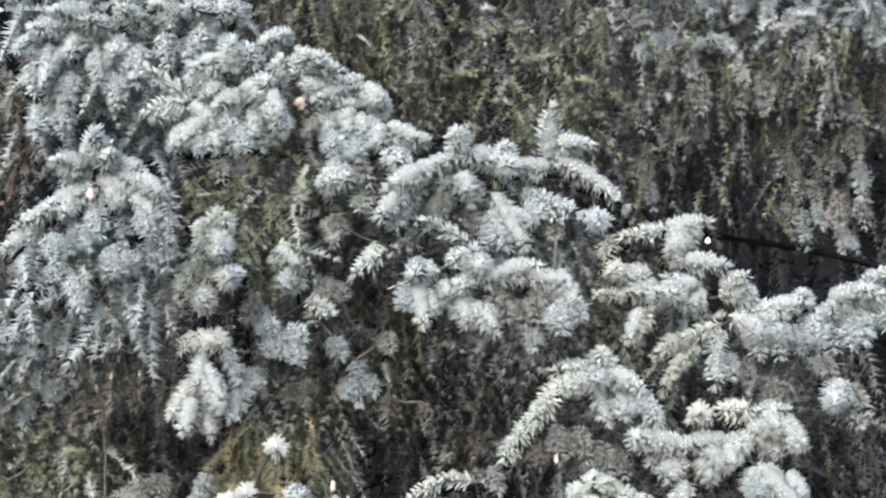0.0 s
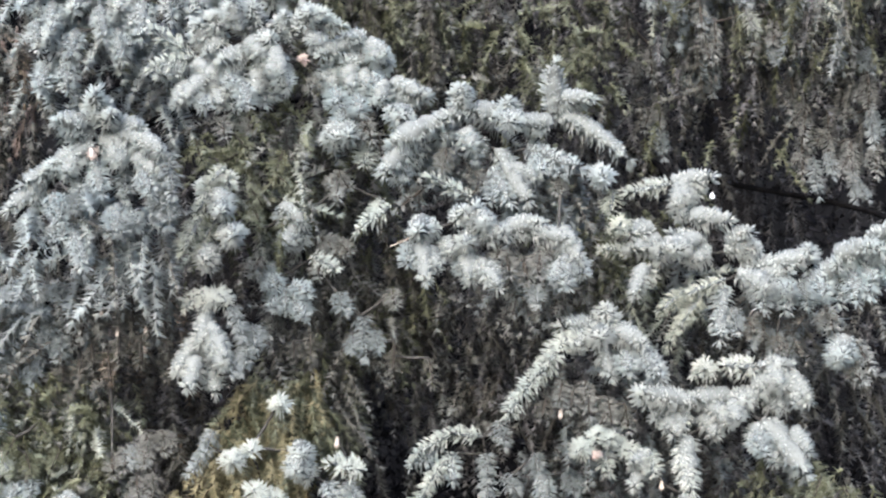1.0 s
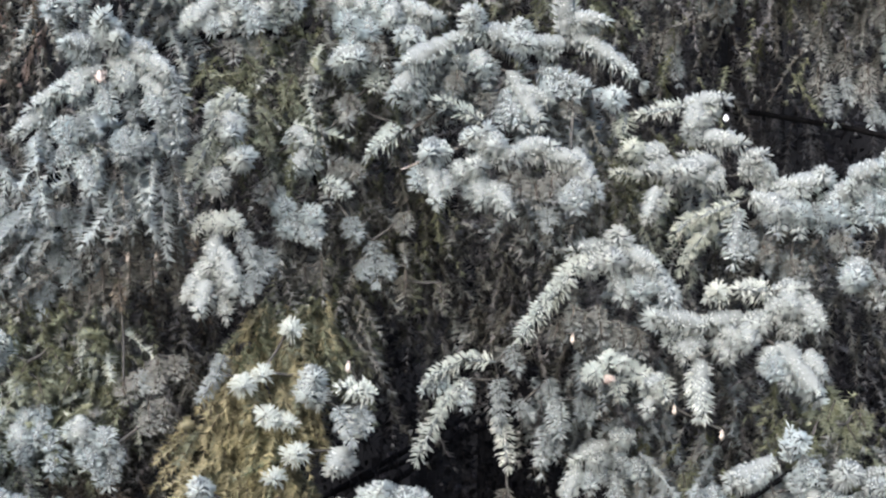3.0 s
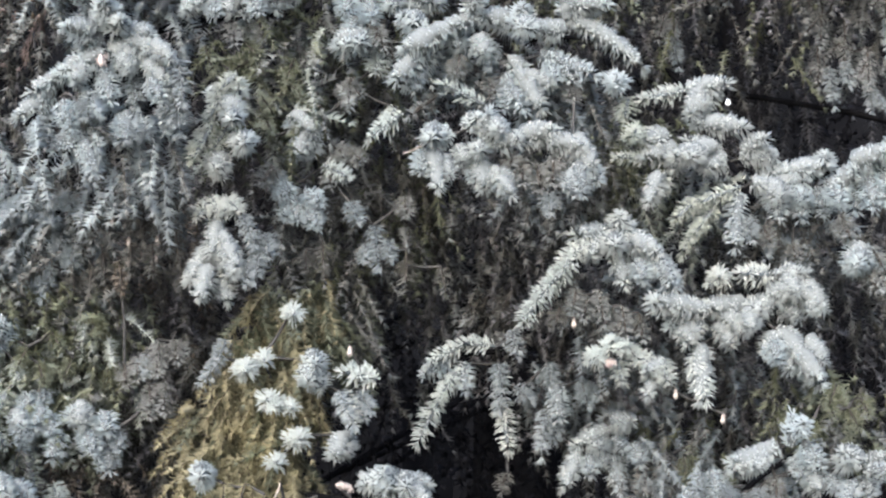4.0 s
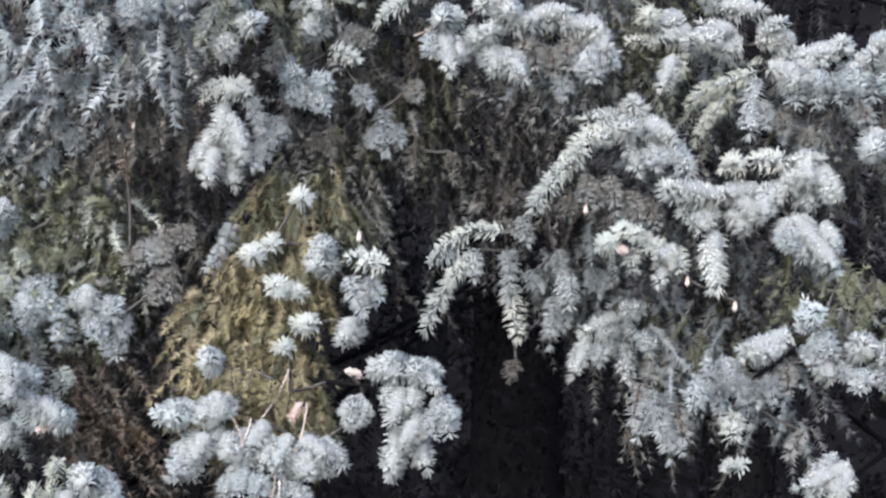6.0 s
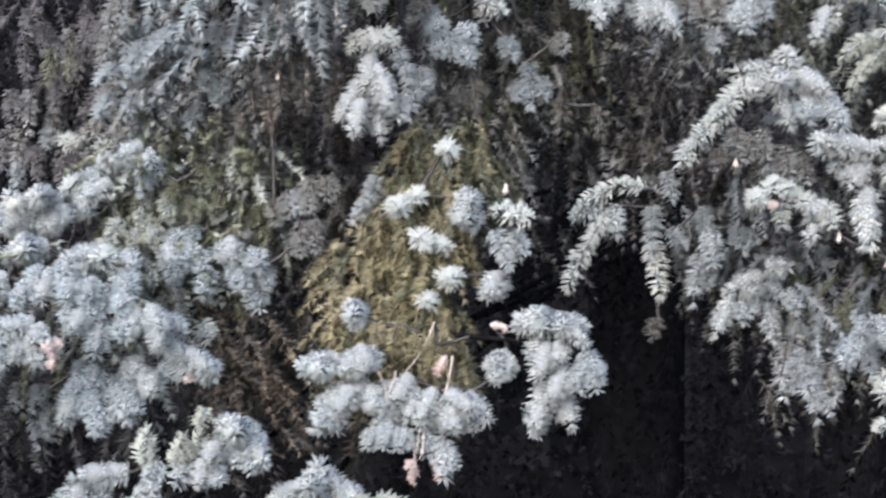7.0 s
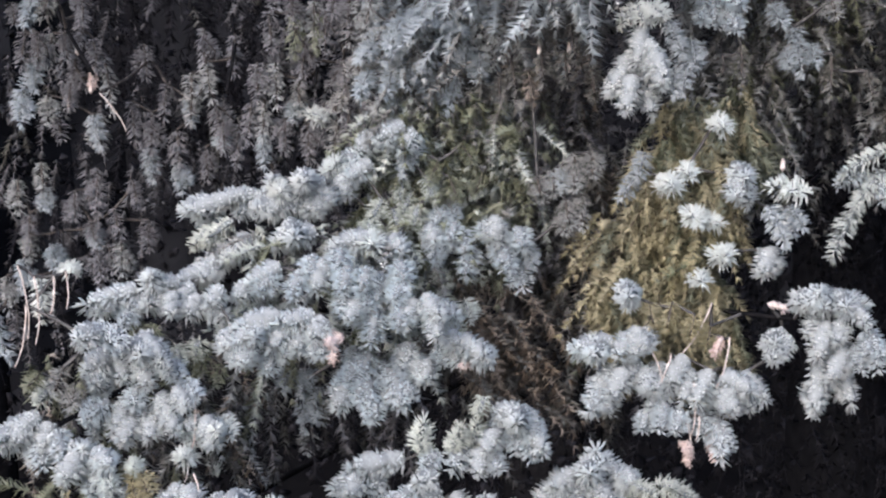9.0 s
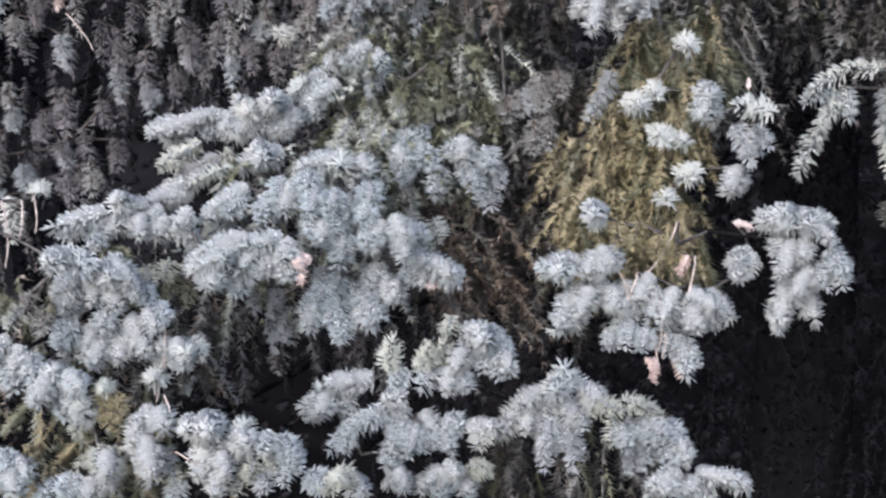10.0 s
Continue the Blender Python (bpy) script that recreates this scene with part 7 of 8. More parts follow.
sh(b, "m", -1.282, 2.700, 2.773, -1.270, 2.677, 2.747)
sh(b, "m", -1.174, 2.705, 2.763, -1.170, 2.680, 2.718)
sh(b, "g", -1.230, 2.682, 2.638, -1.225, 2.659, 2.601)
sh(b, "m", -1.223, 2.705, 2.608, -1.215, 2.682, 2.571)
bud(b, -1.178, 2.680, 2.706, 0.018, True)
bud(b, -1.156, 2.680, 2.672, 0.018, True)
bud(b, -1.161, 2.680, 2.648, 0.018, True)
bud(b, -1.197, 2.680, 2.625, 0.018, True)
sh(b, "d", -1.178, 2.587, 2.813, -1.174, 2.535, 2.775)
sh(b, "m", -1.128, 2.579, 2.809, -1.124, 2.556, 2.764)
sh(b, "f", -1.200, 2.576, 2.806, -1.195, 2.525, 2.769)
finish(b, "bough with pinkish-grey hanging shoots")

# bough: left tree middle bough
b = bough(left_tree, (-1.118, 3.348, 2.740), (-0.951, 2.750, 2.710), (-0.949, 2.666, 2.644), r=0.0035)
sh(b, "m", -1.092, 2.757, 2.598, -1.089, 2.732, 2.547)
sh(b, "f", -1.100, 2.755, 2.543, -1.089, 2.730, 2.500)
sh(b, "g", -1.024, 2.751, 2.660, -1.022, 2.725, 2.592)
sh(b, "f", -1.035, 2.765, 2.618, -1.026, 2.742, 2.585)
sh(b, "m", -0.992, 2.759, 2.623, -0.981, 2.734, 2.562)
sh(b, "g", -0.997, 2.739, 2.679, -0.985, 2.714, 2.628)
sh(b, "f", -1.054, 2.747, 2.519, -1.042, 2.723, 2.483)
sh(b, "m", -1.053, 2.754, 2.571, -1.045, 2.729, 2.512)
sh(b, "m", -1.007, 2.771, 2.726, -1.003, 2.746, 2.668)
sh(b, "m", -0.958, 2.770, 2.717, -0.955, 2.745, 2.663)
sh(b, "m", -1.067, 2.758, 2.642, -1.067, 2.733, 2.596)
sh(b, "m", -0.976, 2.739, 2.591, -0.969, 2.714, 2.546)
sh(b, "m", -1.126, 2.766, 2.614, -1.118, 2.741, 2.559)
sh(b, "m", -1.097, 2.753, 2.704, -1.089, 2.729, 2.658)
sh(b, "m", -0.955, 2.759, 2.579, -0.956, 2.734, 2.525)
sh(b, "m", -1.012, 2.763, 2.543, -1.005, 2.739, 2.497)
sh(b, "f", -0.983, 2.761, 2.561, -0.980, 2.738, 2.551)
stem(b, -1.111, 2.570, 2.659, -1.079, 2.584, 2.601)
finish(b)

# bough: left tree inner bough
b = bough(left_tree, (-0.920, 3.304, 2.774), (-0.822, 2.792, 2.718), (-0.826, 2.707, 2.644), r=0.0035)
sh(b, "f", -0.914, 2.735, 2.570, -0.907, 2.711, 2.527)
sh(b, "g", -0.911, 2.751, 2.615, -0.912, 2.726, 2.565)
sh(b, "m", -0.916, 2.732, 2.679, -0.913, 2.707, 2.628)
sh(b, "g", -0.888, 2.732, 2.679, -0.883, 2.707, 2.621)
sh(b, "f", -0.862, 2.749, 2.620, -0.861, 2.726, 2.593)
sh(b, "c", -0.840, 2.725, 2.604, -0.812, 2.703, 2.598)
sh(b, "m", -0.843, 2.729, 2.721, -0.841, 2.703, 2.655)
sh(b, "g", -0.856, 2.748, 2.650, -0.853, 2.724, 2.608)
sh(b, "m", -0.806, 2.720, 2.756, -0.803, 2.696, 2.707)
sh(b, "m", -0.787, 2.748, 2.710, -0.781, 2.722, 2.643)
sh(b, "g", -0.784, 2.743, 2.659, -0.786, 2.718, 2.601)
sh(b, "m", -0.778, 2.734, 2.617, -0.777, 2.710, 2.576)
sh(b, "g", -0.796, 2.728, 2.592, -0.798, 2.704, 2.541)
sh(b, "m", -0.774, 2.746, 2.571, -0.783, 2.722, 2.530)
sh(b, "f", -0.746, 2.751, 2.674, -0.748, 2.726, 2.616)
sh(b, "f", -0.729, 2.723, 2.771, -0.730, 2.698, 2.714)
sh(b, "g", -0.765, 2.735, 2.762, -0.770, 2.711, 2.712)
sh(b, "m", -0.745, 2.738, 2.634, -0.747, 2.714, 2.592)
sh(b, "f", -0.716, 2.736, 2.685, -0.717, 2.713, 2.658)
sh(b, "g", -0.824, 2.730, 2.772, -0.822, 2.705, 2.714)
sh(b, "e", -0.815, 2.724, 2.755, -0.816, 2.699, 2.706)
sh(b, "e", -0.853, 2.739, 2.754, -0.854, 2.714, 2.696)
sh(b, "m", -0.898, 2.747, 2.754, -0.891, 2.722, 2.704)
sh(b, "m", -0.874, 2.720, 2.594, -0.871, 2.696, 2.550)
sh(b, "m", -0.841, 2.726, 2.584, -0.835, 2.702, 2.540)
sh(b, "m", -0.932, 2.748, 2.616, -0.933, 2.723, 2.562)
sh(b, "m", -0.818, 2.747, 2.615, -0.819, 2.722, 2.562)
sh(b, "m", -0.730, 2.742, 2.615, -0.730, 2.719, 2.587)
sh(b, "g", -0.757, 2.719, 2.696, -0.755, 2.695, 2.660)
sh(b, "m", -0.902, 2.744, 2.511, -0.898, 2.722, 2.489)
sh(b, "m", -0.768, 2.708, 2.782, -0.765, 2.686, 2.734)
sh(b, "f", -0.736, 2.717, 2.788, -0.728, 2.697, 2.748)
sh(b, "f", -0.630, 2.744, 2.776, -0.625, 2.721, 2.728)
sh(b, "f", -0.703, 2.756, 2.787, -0.696, 2.706, 2.755)
sh(b, "m", -0.848, 2.684, 2.785, -0.845, 2.662, 2.746)
sh(b, "m", -0.792, 2.731, 2.791, -0.788, 2.681, 2.759)
sh(b, "m", -0.871, 2.707, 2.803, -0.868, 2.656, 2.771)
foliage(left_tree, "hanging_foliage", "gd", 50, (-0.753, 2.821, 2.812), (0.169, 0.040, -0.007), (-0.008, -0.002, -0.209), 0.1, (0.06, 0.11), (0, -0.2, -1), 0.4, seed=52)
foliage(left_tree, "hanging_foliage", "mmk", 50, (-0.932, 2.831, 2.814), (0.169, 0.050, -0.008), (-0.012, -0.004, -0.230), 0.1, (0.06, 0.11), (0, -0.1, -1), 0.32, seed=53)
finish(b)

# bough: left tree low bough
b = bough(left_tree, (-1.505, 3.082, 2.447), (-1.362, 2.907, 2.386), (-1.305, 2.845, 2.344), r=0.0035)
sh(b, "f", -1.262, 2.733, 2.482, -1.253, 2.711, 2.455)
sh(b, "g", -1.268, 2.734, 2.523, -1.260, 2.710, 2.480)
sh(b, "m", -1.174, 2.723, 2.516, -1.171, 2.698, 2.456)
sh(b, "m", -1.182, 2.700, 2.436, -1.172, 2.677, 2.412)
sh(b, "f", -1.193, 2.728, 2.420, -1.175, 2.706, 2.397)
sh(b, "m", -1.114, 2.706, 2.501, -1.102, 2.683, 2.468)
sh(b, "g", -1.303, 2.721, 2.498, -1.297, 2.697, 2.456)
sh(b, "m", -1.240, 2.732, 2.414, -1.235, 2.709, 2.377)
sh(b, "f", -1.306, 2.724, 2.370, -1.301, 2.700, 2.328)
sh(b, "c", -1.273, 2.703, 2.348, -1.264, 2.677, 2.285)
sh(b, "c", -1.233, 2.723, 2.358, -1.205, 2.660, 2.370)
sh(b, "m", -1.322, 2.720, 2.287, -1.317, 2.696, 2.243)
sh(b, "g", -1.332, 2.713, 2.345, -1.323, 2.688, 2.294)
sh(b, "f", -1.250, 2.704, 2.398, -1.236, 2.681, 2.369)
sh(b, "m", -1.164, 2.720, 2.399, -1.153, 2.696, 2.348)
sh(b, "g", -1.137, 2.700, 2.404, -1.130, 2.676, 2.363)
sh(b, "m", -1.177, 2.702, 2.395, -1.165, 2.677, 2.344)
sh(b, "m", -1.285, 2.712, 2.446, -1.281, 2.687, 2.401)
sh(b, "m", -1.144, 2.701, 2.458, -1.132, 2.677, 2.421)
sh(b, "m", -1.205, 2.700, 2.485, -1.200, 2.677, 2.448)
sh(b, "m", -1.097, 2.719, 2.436, -1.093, 2.695, 2.399)
sh(b, "g", -1.289, 2.725, 2.407, -1.286, 2.702, 2.378)
sh(b, "f", -1.331, 2.649, 2.297, -1.309, 2.634, 2.236)
finish(b)

# bough: rear tree bough
b = bough(rear, (0.516, 3.694, 3.451), (0.456, 3.278, 3.282), (0.438, 3.200, 3.196), r=0.0035)
sh(b, "g", 0.347, 3.190, 3.169, 0.350, 3.165, 3.110)
sh(b, "g", 0.364, 3.195, 3.089, 0.365, 3.169, 3.025)
sh(b, "f", 0.359, 3.197, 3.049, 0.374, 3.170, 2.972)
sh(b, "g", 0.350, 3.202, 3.059, 0.339, 3.178, 3.019)
sh(b, "f", 0.413, 3.195, 3.160, 0.411, 3.169, 3.090)
sh(b, "g", 0.398, 3.201, 3.190, 0.396, 3.176, 3.124)
sh(b, "f", 0.450, 3.169, 3.149, 0.455, 3.143, 3.085)
sh(b, "g", 0.455, 3.185, 3.220, 0.455, 3.159, 3.144)
sh(b, "f", 0.439, 3.202, 3.135, 0.432, 3.178, 3.094)
sh(b, "g", 0.426, 3.191, 3.230, 0.428, 3.166, 3.164)
sh(b, "f", 0.461, 3.200, 3.255, 0.462, 3.176, 3.213)
sh(b, "g", 0.384, 3.172, 3.218, 0.372, 3.147, 3.162)
sh(b, "d", 0.305, 3.185, 3.218, 0.308, 3.160, 3.162)
sh(b, "f", 0.365, 3.177, 3.189, 0.365, 3.153, 3.148)
sh(b, "g", 0.421, 3.188, 3.190, 0.422, 3.163, 3.140)
sh(b, "d", 0.285, 3.189, 3.248, 0.286, 3.164, 3.198)
sh(b, "g", 0.429, 3.186, 3.269, 0.425, 3.163, 3.214)
sh(b, "f", 0.434, 3.186, 3.309, 0.430, 3.162, 3.253)
sh(b, "f", 0.458, 3.182, 3.289, 0.461, 3.157, 3.224)
sh(b, "f", 0.404, 3.189, 3.299, 0.399, 3.167, 3.243)
sh(b, "f", 0.473, 3.180, 3.309, 0.478, 3.155, 3.253)
finish(b)

# bough: rear tree outer bough
b = bough(rear, (0.783, 3.647, 3.448), (0.694, 3.236, 3.261), (0.672, 3.159, 3.137), r=0.0035)
sh(b, "f", 0.449, 3.080, 3.270, 0.497, 3.055, 3.236)
sh(b, "f", 0.445, 3.085, 3.264, 0.426, 3.062, 3.243)
sh(b, "f", 0.598, 3.087, 3.315, 0.575, 3.062, 3.266)
sh(b, "f", 0.616, 3.092, 3.326, 0.632, 3.067, 3.277)
sh(b, "f", 0.646, 3.085, 3.316, 0.614, 3.060, 3.285)
sh(b, "f", 0.697, 3.091, 3.317, 0.654, 3.066, 3.275)
sh(b, "f", 0.728, 3.059, 3.324, 0.686, 3.034, 3.282)
sh(b, "f", 0.740, 3.075, 3.316, 0.745, 3.050, 3.259)
sh(b, "f", 0.580, 3.092, 3.276, 0.540, 3.067, 3.251)
sh(b, "f", 0.637, 3.081, 3.267, 0.596, 3.057, 3.235)
sh(b, "f", 0.678, 3.090, 3.258, 0.645, 3.066, 3.219)
sh(b, "v", 0.612, 3.062, 3.236, 0.650, 3.038, 3.216)
sh(b, "v", 0.692, 3.075, 3.276, 0.670, 3.051, 3.237)
sh(b, "v", 0.574, 3.067, 3.245, 0.579, 3.044, 3.216)
sh(b, "f", 0.750, 3.078, 3.344, 0.713, 3.053, 3.317)
sh(b, "f", 0.662, 3.079, 3.347, 0.634, 3.055, 3.317)
sh(b, "f", 0.561, 3.058, 3.339, 0.542, 3.034, 3.297)
sh(b, "f", 0.514, 3.066, 3.339, 0.495, 3.041, 3.297)
sh(b, "f", 0.461, 3.068, 3.348, 0.446, 3.044, 3.306)
sh(b, "f", 0.402, 3.091, 3.283, 0.390, 3.067, 3.244)
sh(b, "f", 0.374, 3.086, 3.273, 0.361, 3.062, 3.233)
sh(b, "f", 0.352, 3.064, 3.251, 0.331, 3.041, 3.230)
sh(b, "f", 0.392, 3.087, 3.244, 0.373, 3.063, 3.210)
sh(b, "g", 0.418, 3.063, 3.242, 0.421, 3.038, 3.186)
sh(b, "g", 0.446, 3.080, 3.205, 0.447, 3.055, 3.149)
sh(b, "v", 0.496, 3.063, 3.224, 0.510, 3.039, 3.186)
sh(b, "g", 0.544, 3.058, 3.205, 0.541, 3.034, 3.158)
sh(b, "g", 0.521, 3.089, 3.187, 0.508, 3.065, 3.140)
sh(b, "f", 0.546, 3.066, 3.177, 0.547, 3.042, 3.139)
sh(b, "g", 0.429, 3.066, 3.185, 0.436, 3.041, 3.138)
sh(b, "g", 0.625, 3.128, 3.184, 0.626, 3.104, 3.138)
sh(b, "g", 0.628, 3.136, 3.125, 0.629, 3.111, 3.070)
sh(b, "f", 0.632, 3.138, 2.972, 0.637, 3.112, 2.907)
sh(b, "g", 0.615, 3.161, 3.011, 0.613, 3.135, 2.938)
sh(b, "g", 0.658, 3.156, 3.052, 0.659, 3.129, 2.965)
sh(b, "f", 0.656, 3.134, 2.982, 0.662, 3.110, 2.942)
sh(b, "f", 0.705, 3.157, 2.958, 0.707, 3.131, 2.899)
sh(b, "g", 0.694, 3.133, 3.007, 0.695, 3.107, 2.940)
sh(b, "f", 0.731, 3.150, 3.062, 0.734, 3.125, 2.999)
sh(b, "g", 0.721, 3.133, 3.121, 0.721, 3.107, 3.057)
sh(b, "g", 0.684, 3.128, 3.169, 0.684, 3.104, 3.124)
sh(b, "f", 0.720, 3.159, 3.166, 0.730, 3.135, 3.125)
sh(b, "g", 0.614, 3.136, 3.081, 0.611, 3.110, 3.008)
sh(b, "e", 0.508, 3.136, 3.217, 0.509, 3.111, 3.162)
sh(b, "e", 0.532, 3.163, 3.189, 0.539, 3.139, 3.144)
sh(b, "d", 0.503, 3.159, 3.159, 0.500, 3.135, 3.114)
sh(b, "f", 0.625, 3.138, 3.252, 0.622, 3.114, 3.211)
sh(b, "f", 0.689, 3.163, 3.255, 0.685, 3.140, 3.222)
sh(b, "g", 0.568, 3.147, 3.228, 0.566, 3.122, 3.173)
sh(b, "d", 0.591, 3.152, 3.130, 0.592, 3.127, 3.076)
sh(b, "g", 0.739, 3.135, 3.003, 0.737, 3.110, 2.946)
sh(b, "g", 0.683, 3.162, 3.092, 0.681, 3.137, 3.033)
sh(b, "e", 0.549, 3.153, 3.248, 0.550, 3.129, 3.208)
sh(b, "g", 0.657, 3.163, 3.151, 0.657, 3.138, 3.102)
sh(b, "g", 0.709, 3.160, 3.230, 0.709, 3.136, 3.180)
sh(b, "f", 0.684, 3.141, 3.287, 0.680, 3.119, 3.242)
sh(b, "f", 0.627, 3.153, 3.288, 0.626, 3.130, 3.233)
sh(b, "f", 0.740, 3.129, 3.287, 0.736, 3.107, 3.242)
sh(b, "f", 0.589, 3.161, 3.298, 0.593, 3.136, 3.243)
sh(b, "f", 0.541, 3.169, 3.308, 0.546, 3.145, 3.253)
foliage(rear, "hanging_foliage", "edd", 34, (0.531, 3.308, 3.299), (0.276, -0.056, -0.002), (0.003, -0.001, -0.155), 0.15, (0.06, 0.11), (0, -0.15, -1), 0.35, seed=54)
foliage(rear, "hanging_foliage", "dm", 60, (0.073, 3.399, 3.486), (0.278, -0.017, 0.002), (0.003, -0.000, -0.193), 0.2, (0.08, 0.15), (0, -0.1, -1), 0.3, seed=55)
foliage(rear, "hanging_foliage", "m", 50, (0.225, 3.743, 3.349), (0.509, -0.066, 0.001), (0.008, -0.000, -0.451), 0.2, (0.1, 0.16), (0, -0.1, -1), 0.2, seed=56)
foliage(left_tree, "hanging_foliage", "k", 80, (-1.240, 3.058, 2.816), (0.271, 0.096, -0.013), (-0.022, -0.009, -0.309), 0.3, (0.1, 0.17), (0, -0.1, -1), 0.3, seed=57)
foliage(front, "hanging_foliage", "gdb", 22, (-0.768, 2.693, 2.939), (0.096, 0.026, -0.000), (-0.004, -0.001, -0.128), 0.15, (0.06, 0.11), (0, -0.5, -0.9), 0.45, seed=58)
finish(b)

# thinner shoots behind the frosted ends
foliage(front, "hanging_foliage", "fgg", 34, (0.081, 2.630, 2.861), (0.124, 0.000, 0.001), (0.001, 0.000, -0.079), 0.1, (0.05, 0.09), (0, -0.4, -0.9), 0.45, seed=62)
foliage(front, "hanging_foliage", "fgv", 36, (0.234, 2.680, 2.838), (0.151, 0.000, 0.001), (0.002, 0.000, -0.102), 0.1, (0.05, 0.09), (0, -0.4, -0.9), 0.5, seed=63)
foliage(front, "hanging_foliage", "fgd", 30, (0.436, 2.620, 2.803), (0.115, 0.000, 0.001), (0.003, 0.000, -0.083), 0.1, (0.05, 0.09), (0, -0.4, -0.9), 0.5, seed=64)
foliage(front, "hanging_foliage", "ggfm", 44, (0.175, 2.640, 2.690), (0.167, 0.000, 0.002), (0.003, 0.000, -0.153), 0.1, (0.05, 0.1), (0, -0.4, -0.9), 0.45, seed=65)
foliage(front, "hanging_foliage", "gef", 44, (0.263, 2.720, 2.442), (0.148, 0.000, 0.002), (0.003, 0.000, -0.135), 0.1, (0.06, 0.11), (0, -0.2, -1), 0.35, seed=66)
foliage(front, "hanging_foliage", "ffg", 36, (-0.071, 2.660, 3.048), (0.118, 0.000, 0.001), (0.000, 0.000, -0.092), 0.1, (0.05, 0.09), (0, -0.4, -0.9), 0.5, seed=67)
foliage(front, "hanging_foliage", "fg", 30, (0.081, 2.660, 2.965), (0.117, 0.000, 0.001), (0.001, 0.000, -0.059), 0.1, (0.05, 0.09), (0, -0.4, -0.9), 0.5, seed=68)
foliage(front, "hanging_foliage", "gee", 40, (0.469, 2.620, 2.543), (0.142, 0.000, 0.002), (0.004, 0.000, -0.111), 0.1, (0.05, 0.1), (0, -0.4, -0.9), 0.5, seed=69)

# ---- insides of the trees: dim hanging twigs behind the frosted boughs, near-black k fill as shade ----
foliage(rear, "hanging_foliage", "ffgv", 60, (0.337, 3.150, 3.395), (0.468, 0.000, 0.007), (0.003, 0.000, -0.149), 0.15, (0.05, 0.09), (0, -0.5, -0.8), 0.5, seed=70)
foliage(front, "hanging_foliage", "mgfm", 60, (0.175, 2.840, 2.659), (0.175, 0.000, 0.004), (0.005, 0.000, -0.152), 0.12, (0.05, 0.09), (0, -0.4, -0.9), 0.45, seed=80)
foliage(front, "hanging_foliage", "ffmg", 60, (0.107, 2.800, 2.512), (0.218, 0.000, 0.005), (0.003, 0.000, -0.089), 0.12, (0.05, 0.09), (0, -0.4, -0.9), 0.45, seed=81)
foliage(front, "hanging_foliage", "ffmg", 44, (0.247, 2.740, 2.385), (0.232, 0.000, 0.006), (0.004, 0.000, -0.107), 0.12, (0.05, 0.09), (0, -0.4, -0.9), 0.45, seed=82)
foliage(front, "hanging_foliage", "mmgf", 60, (0.420, 2.860, 2.545), (0.148, 0.000, 0.003), (0.007, 0.000, -0.145), 0.12, (0.05, 0.09), (0, -0.4, -0.9), 0.45, seed=83)
foliage(front, "hanging_foliage", "mgdm", 110, (-0.068, 2.900, 2.774), (0.242, 0.000, 0.004), (0.005, 0.000, -0.236), 0.12, (0.06, 0.1), (0, -0.4, -0.9), 0.45, seed=84)
foliage(front, "hanging_foliage", "fgm", 26, (0.466, 2.700, 2.477), (0.074, 0.000, 0.002), (0.013, 0.000, -0.236), 0.12, (0.05, 0.09), (0, -0.4, -0.9), 0.45, seed=85)
foliage(front, "hanging_foliage", "mge", 50, (-0.385, 2.620, 2.351), (0.147, 0.000, 0.001), (-0.001, 0.000, -0.086), 0.12, (0.05, 0.09), (0, -0.4, -0.9), 0.45, seed=86)
# dim fill added to lift the dark gaps the way haze does
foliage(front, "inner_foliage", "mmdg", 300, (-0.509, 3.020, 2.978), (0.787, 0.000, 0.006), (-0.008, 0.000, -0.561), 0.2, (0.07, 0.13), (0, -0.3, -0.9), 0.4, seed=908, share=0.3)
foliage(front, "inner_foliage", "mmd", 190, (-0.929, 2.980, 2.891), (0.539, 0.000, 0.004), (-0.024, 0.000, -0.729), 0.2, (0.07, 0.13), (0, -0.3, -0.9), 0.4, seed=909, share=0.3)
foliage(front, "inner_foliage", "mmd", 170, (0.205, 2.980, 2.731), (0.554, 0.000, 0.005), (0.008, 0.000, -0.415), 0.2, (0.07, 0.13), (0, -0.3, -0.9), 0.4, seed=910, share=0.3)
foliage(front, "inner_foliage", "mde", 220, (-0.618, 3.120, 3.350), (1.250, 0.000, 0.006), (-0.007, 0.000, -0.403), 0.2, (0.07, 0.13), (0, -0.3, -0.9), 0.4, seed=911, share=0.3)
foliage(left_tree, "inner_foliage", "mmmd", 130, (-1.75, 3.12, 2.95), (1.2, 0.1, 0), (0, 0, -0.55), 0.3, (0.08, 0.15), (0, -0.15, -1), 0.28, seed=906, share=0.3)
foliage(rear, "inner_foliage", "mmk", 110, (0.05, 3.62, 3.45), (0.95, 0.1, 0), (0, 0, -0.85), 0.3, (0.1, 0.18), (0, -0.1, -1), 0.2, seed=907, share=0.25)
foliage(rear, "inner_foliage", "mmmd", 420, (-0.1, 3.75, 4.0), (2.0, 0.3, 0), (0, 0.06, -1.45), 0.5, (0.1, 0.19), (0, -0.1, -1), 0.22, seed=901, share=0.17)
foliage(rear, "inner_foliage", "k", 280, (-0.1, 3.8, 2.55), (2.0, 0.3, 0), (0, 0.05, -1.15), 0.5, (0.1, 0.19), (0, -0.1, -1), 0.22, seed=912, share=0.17)
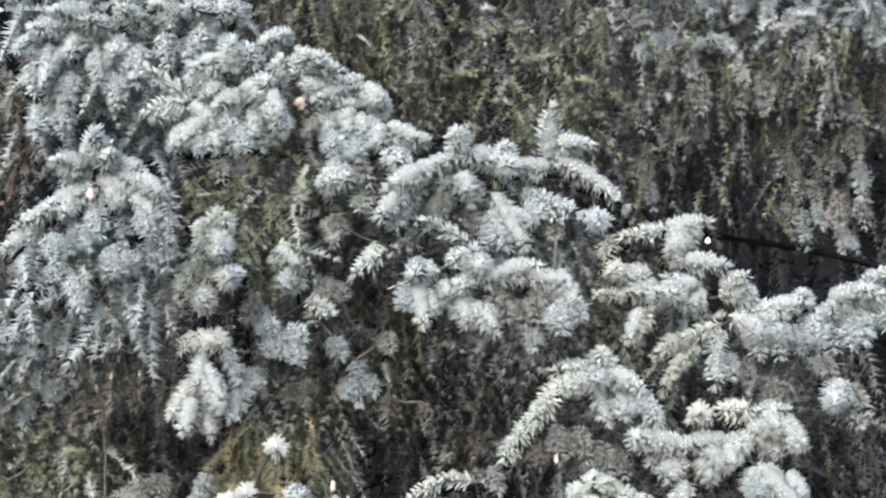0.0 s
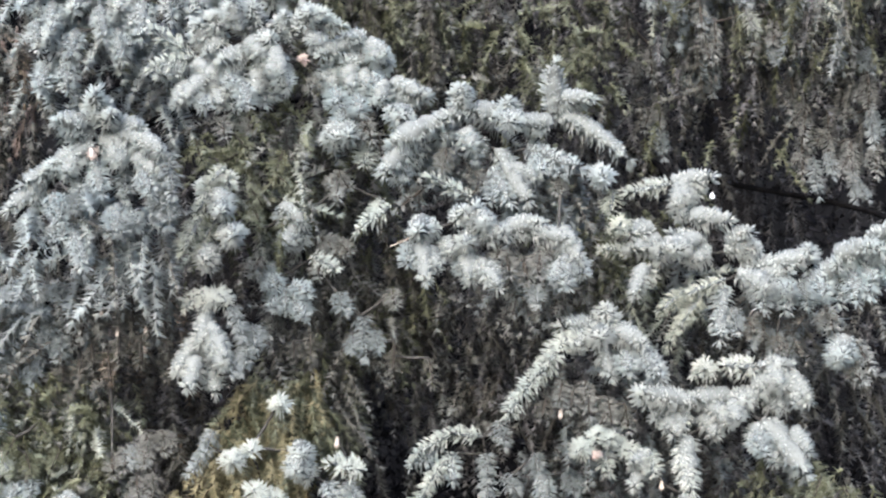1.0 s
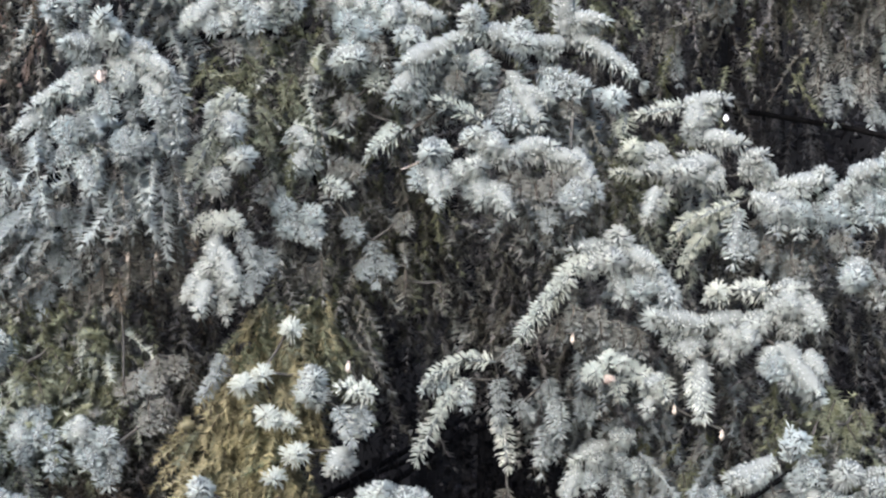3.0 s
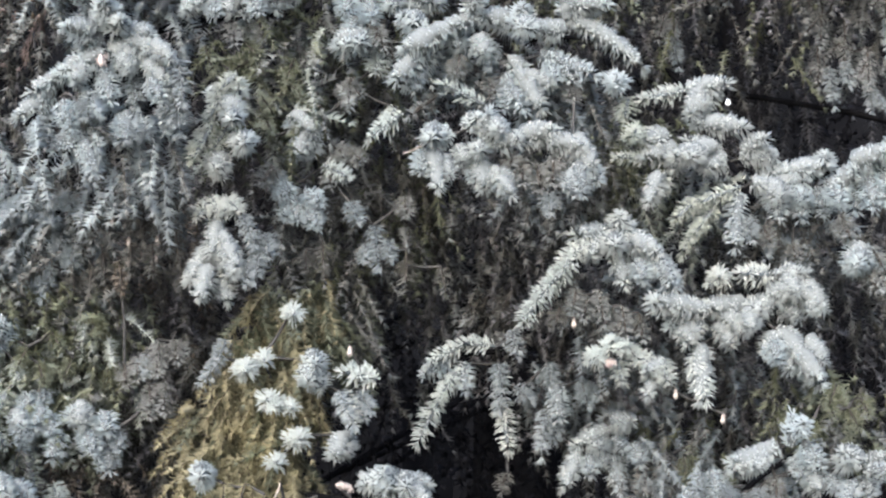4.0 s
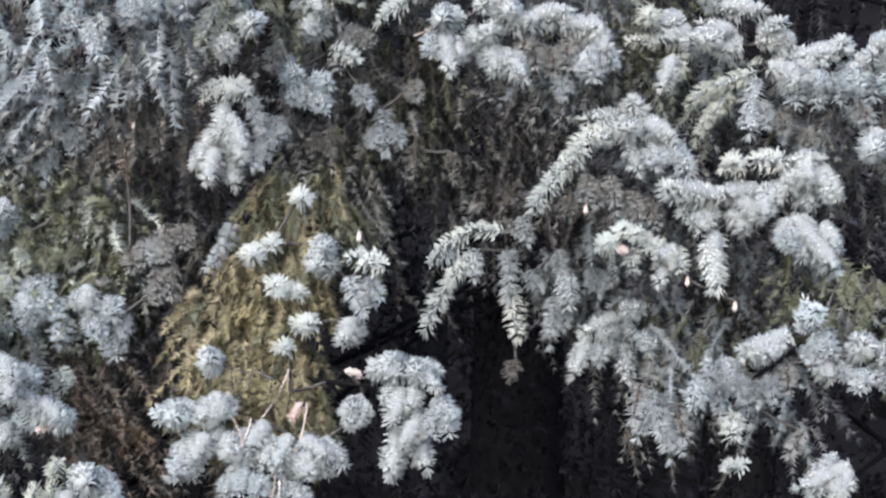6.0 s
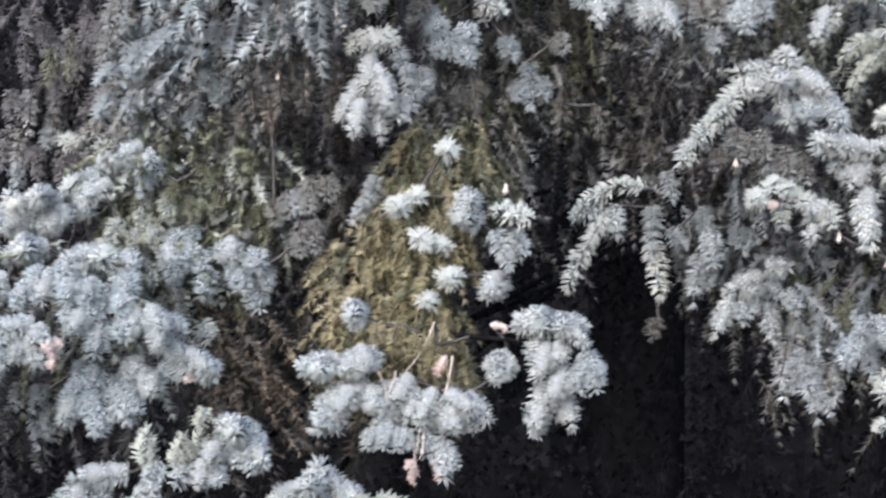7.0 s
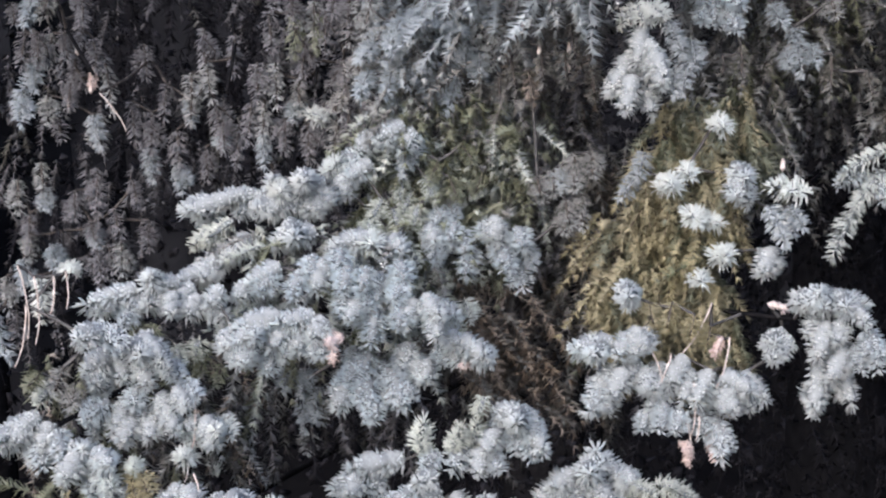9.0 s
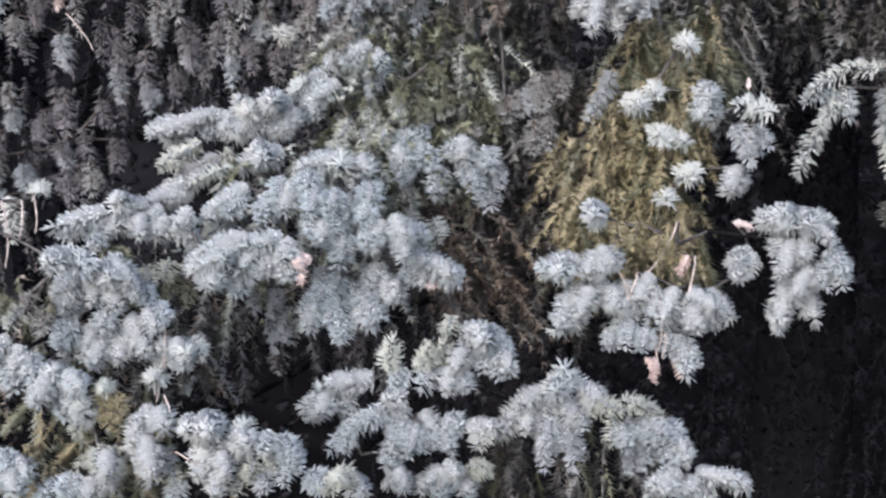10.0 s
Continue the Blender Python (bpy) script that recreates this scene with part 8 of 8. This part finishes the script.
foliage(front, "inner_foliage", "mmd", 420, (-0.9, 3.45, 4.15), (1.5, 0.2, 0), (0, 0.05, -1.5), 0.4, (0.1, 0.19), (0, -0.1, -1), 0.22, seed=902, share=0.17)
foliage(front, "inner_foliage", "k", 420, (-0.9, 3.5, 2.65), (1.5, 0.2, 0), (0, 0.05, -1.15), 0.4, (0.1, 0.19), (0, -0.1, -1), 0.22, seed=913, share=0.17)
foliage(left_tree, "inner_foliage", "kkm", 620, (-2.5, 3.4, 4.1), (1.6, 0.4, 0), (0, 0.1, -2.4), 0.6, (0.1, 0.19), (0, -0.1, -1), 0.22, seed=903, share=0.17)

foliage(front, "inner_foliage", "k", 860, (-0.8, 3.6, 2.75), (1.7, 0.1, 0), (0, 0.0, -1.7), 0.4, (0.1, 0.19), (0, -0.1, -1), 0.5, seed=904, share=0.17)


# unseen slab of shoots added over the side curtains to shade them
foliage(left_tree, "upper_foliage", "gb", 240, (-2.2, 2.2, 3.12), (1.15, 0, 0), (0, 1.0, -0.06), 0.1, (0.12, 0.18), (0.1, -0.5, -0.25), 0.4, seed=905, share=0.25)


# ---- crowns: unseen boughs added above to block light, near-black sprays as shade beside and behind ----
def crown(tree, low, top, reach, count, seed, kind, facing=-1.0, slope=0.8, size=(2.8, 4.0), share=0.1):
    r = np.random.default_rng(seed)
    base = np.array(tree.location)
    V, F = template(kind, 3, True, 0, True, share)[:2]
    VS, FS, n = [], [], 0
    for i in range(count):
        z = low + (top - low) * r.random()
        rad = reach * (1 - slope * (z - low) / (top - low)) * r.uniform(0.1, 1.0) ** 0.6
        a = r.uniform(0, 2 * np.pi)
        if math.sin(a) < facing:
            rad *= 0.5
        p = base + np.array([math.cos(a) * rad, math.sin(a) * rad, z])
        out = np.array([math.cos(a), math.sin(a), -0.45]) + r.normal(0, 0.3, 3)
        L, m, d = along(p, p + out * 0.4)
        W = V @ (np.array(m) * r.uniform(*size)).T + (p - base)
        VS.append(W), FS.append(F + n)
        n += len(W)
    o = new("crown", to_mesh("crown", np.concatenate(VS), np.concatenate(FS), [MAT[kind]]))
    o.parent = tree
    tagged(o, kind="stuff")


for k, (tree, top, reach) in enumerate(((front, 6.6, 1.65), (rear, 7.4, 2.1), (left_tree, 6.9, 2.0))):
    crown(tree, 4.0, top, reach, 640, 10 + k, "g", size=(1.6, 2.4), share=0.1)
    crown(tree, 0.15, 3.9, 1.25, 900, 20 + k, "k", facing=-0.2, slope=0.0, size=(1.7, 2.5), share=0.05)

# ---- spruces added behind, near-black as shade, which close the view between the trunks ----
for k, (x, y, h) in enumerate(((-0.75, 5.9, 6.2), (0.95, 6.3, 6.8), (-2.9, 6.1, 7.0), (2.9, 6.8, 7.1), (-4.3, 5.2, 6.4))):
    tree = tree_at(x, y, h, "spruce added behind, shade put into its near-black needles")
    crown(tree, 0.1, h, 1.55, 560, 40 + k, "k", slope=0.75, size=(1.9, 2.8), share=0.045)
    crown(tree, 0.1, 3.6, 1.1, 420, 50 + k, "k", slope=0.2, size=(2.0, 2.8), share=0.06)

# ---- ice drop at the end of a twig ----
bm = bmesh.new()
bmesh.ops.create_uvsphere(bm, u_segments=14, v_segments=10, radius=0.0042)
for v in bm.verts:
    if v.co.z > 0:
        v.co.x *= 1 - 85 * v.co.z
        v.co.y *= 1 - 85 * v.co.z
        v.co.z *= 1.35
me = bpy.data.meshes.new("ice_drop")
bm.to_mesh(me)
bm.free()
me.materials.append(DROP)
me.polygons.foreach_set("use_smooth", np.ones(len(me.polygons), bool))
drop = tagged(new("ice_drop", me), "clear frozen water drop hanging from a frosted shoot", "ice drop")
drop.location = (0.376, 2.522, 2.929)
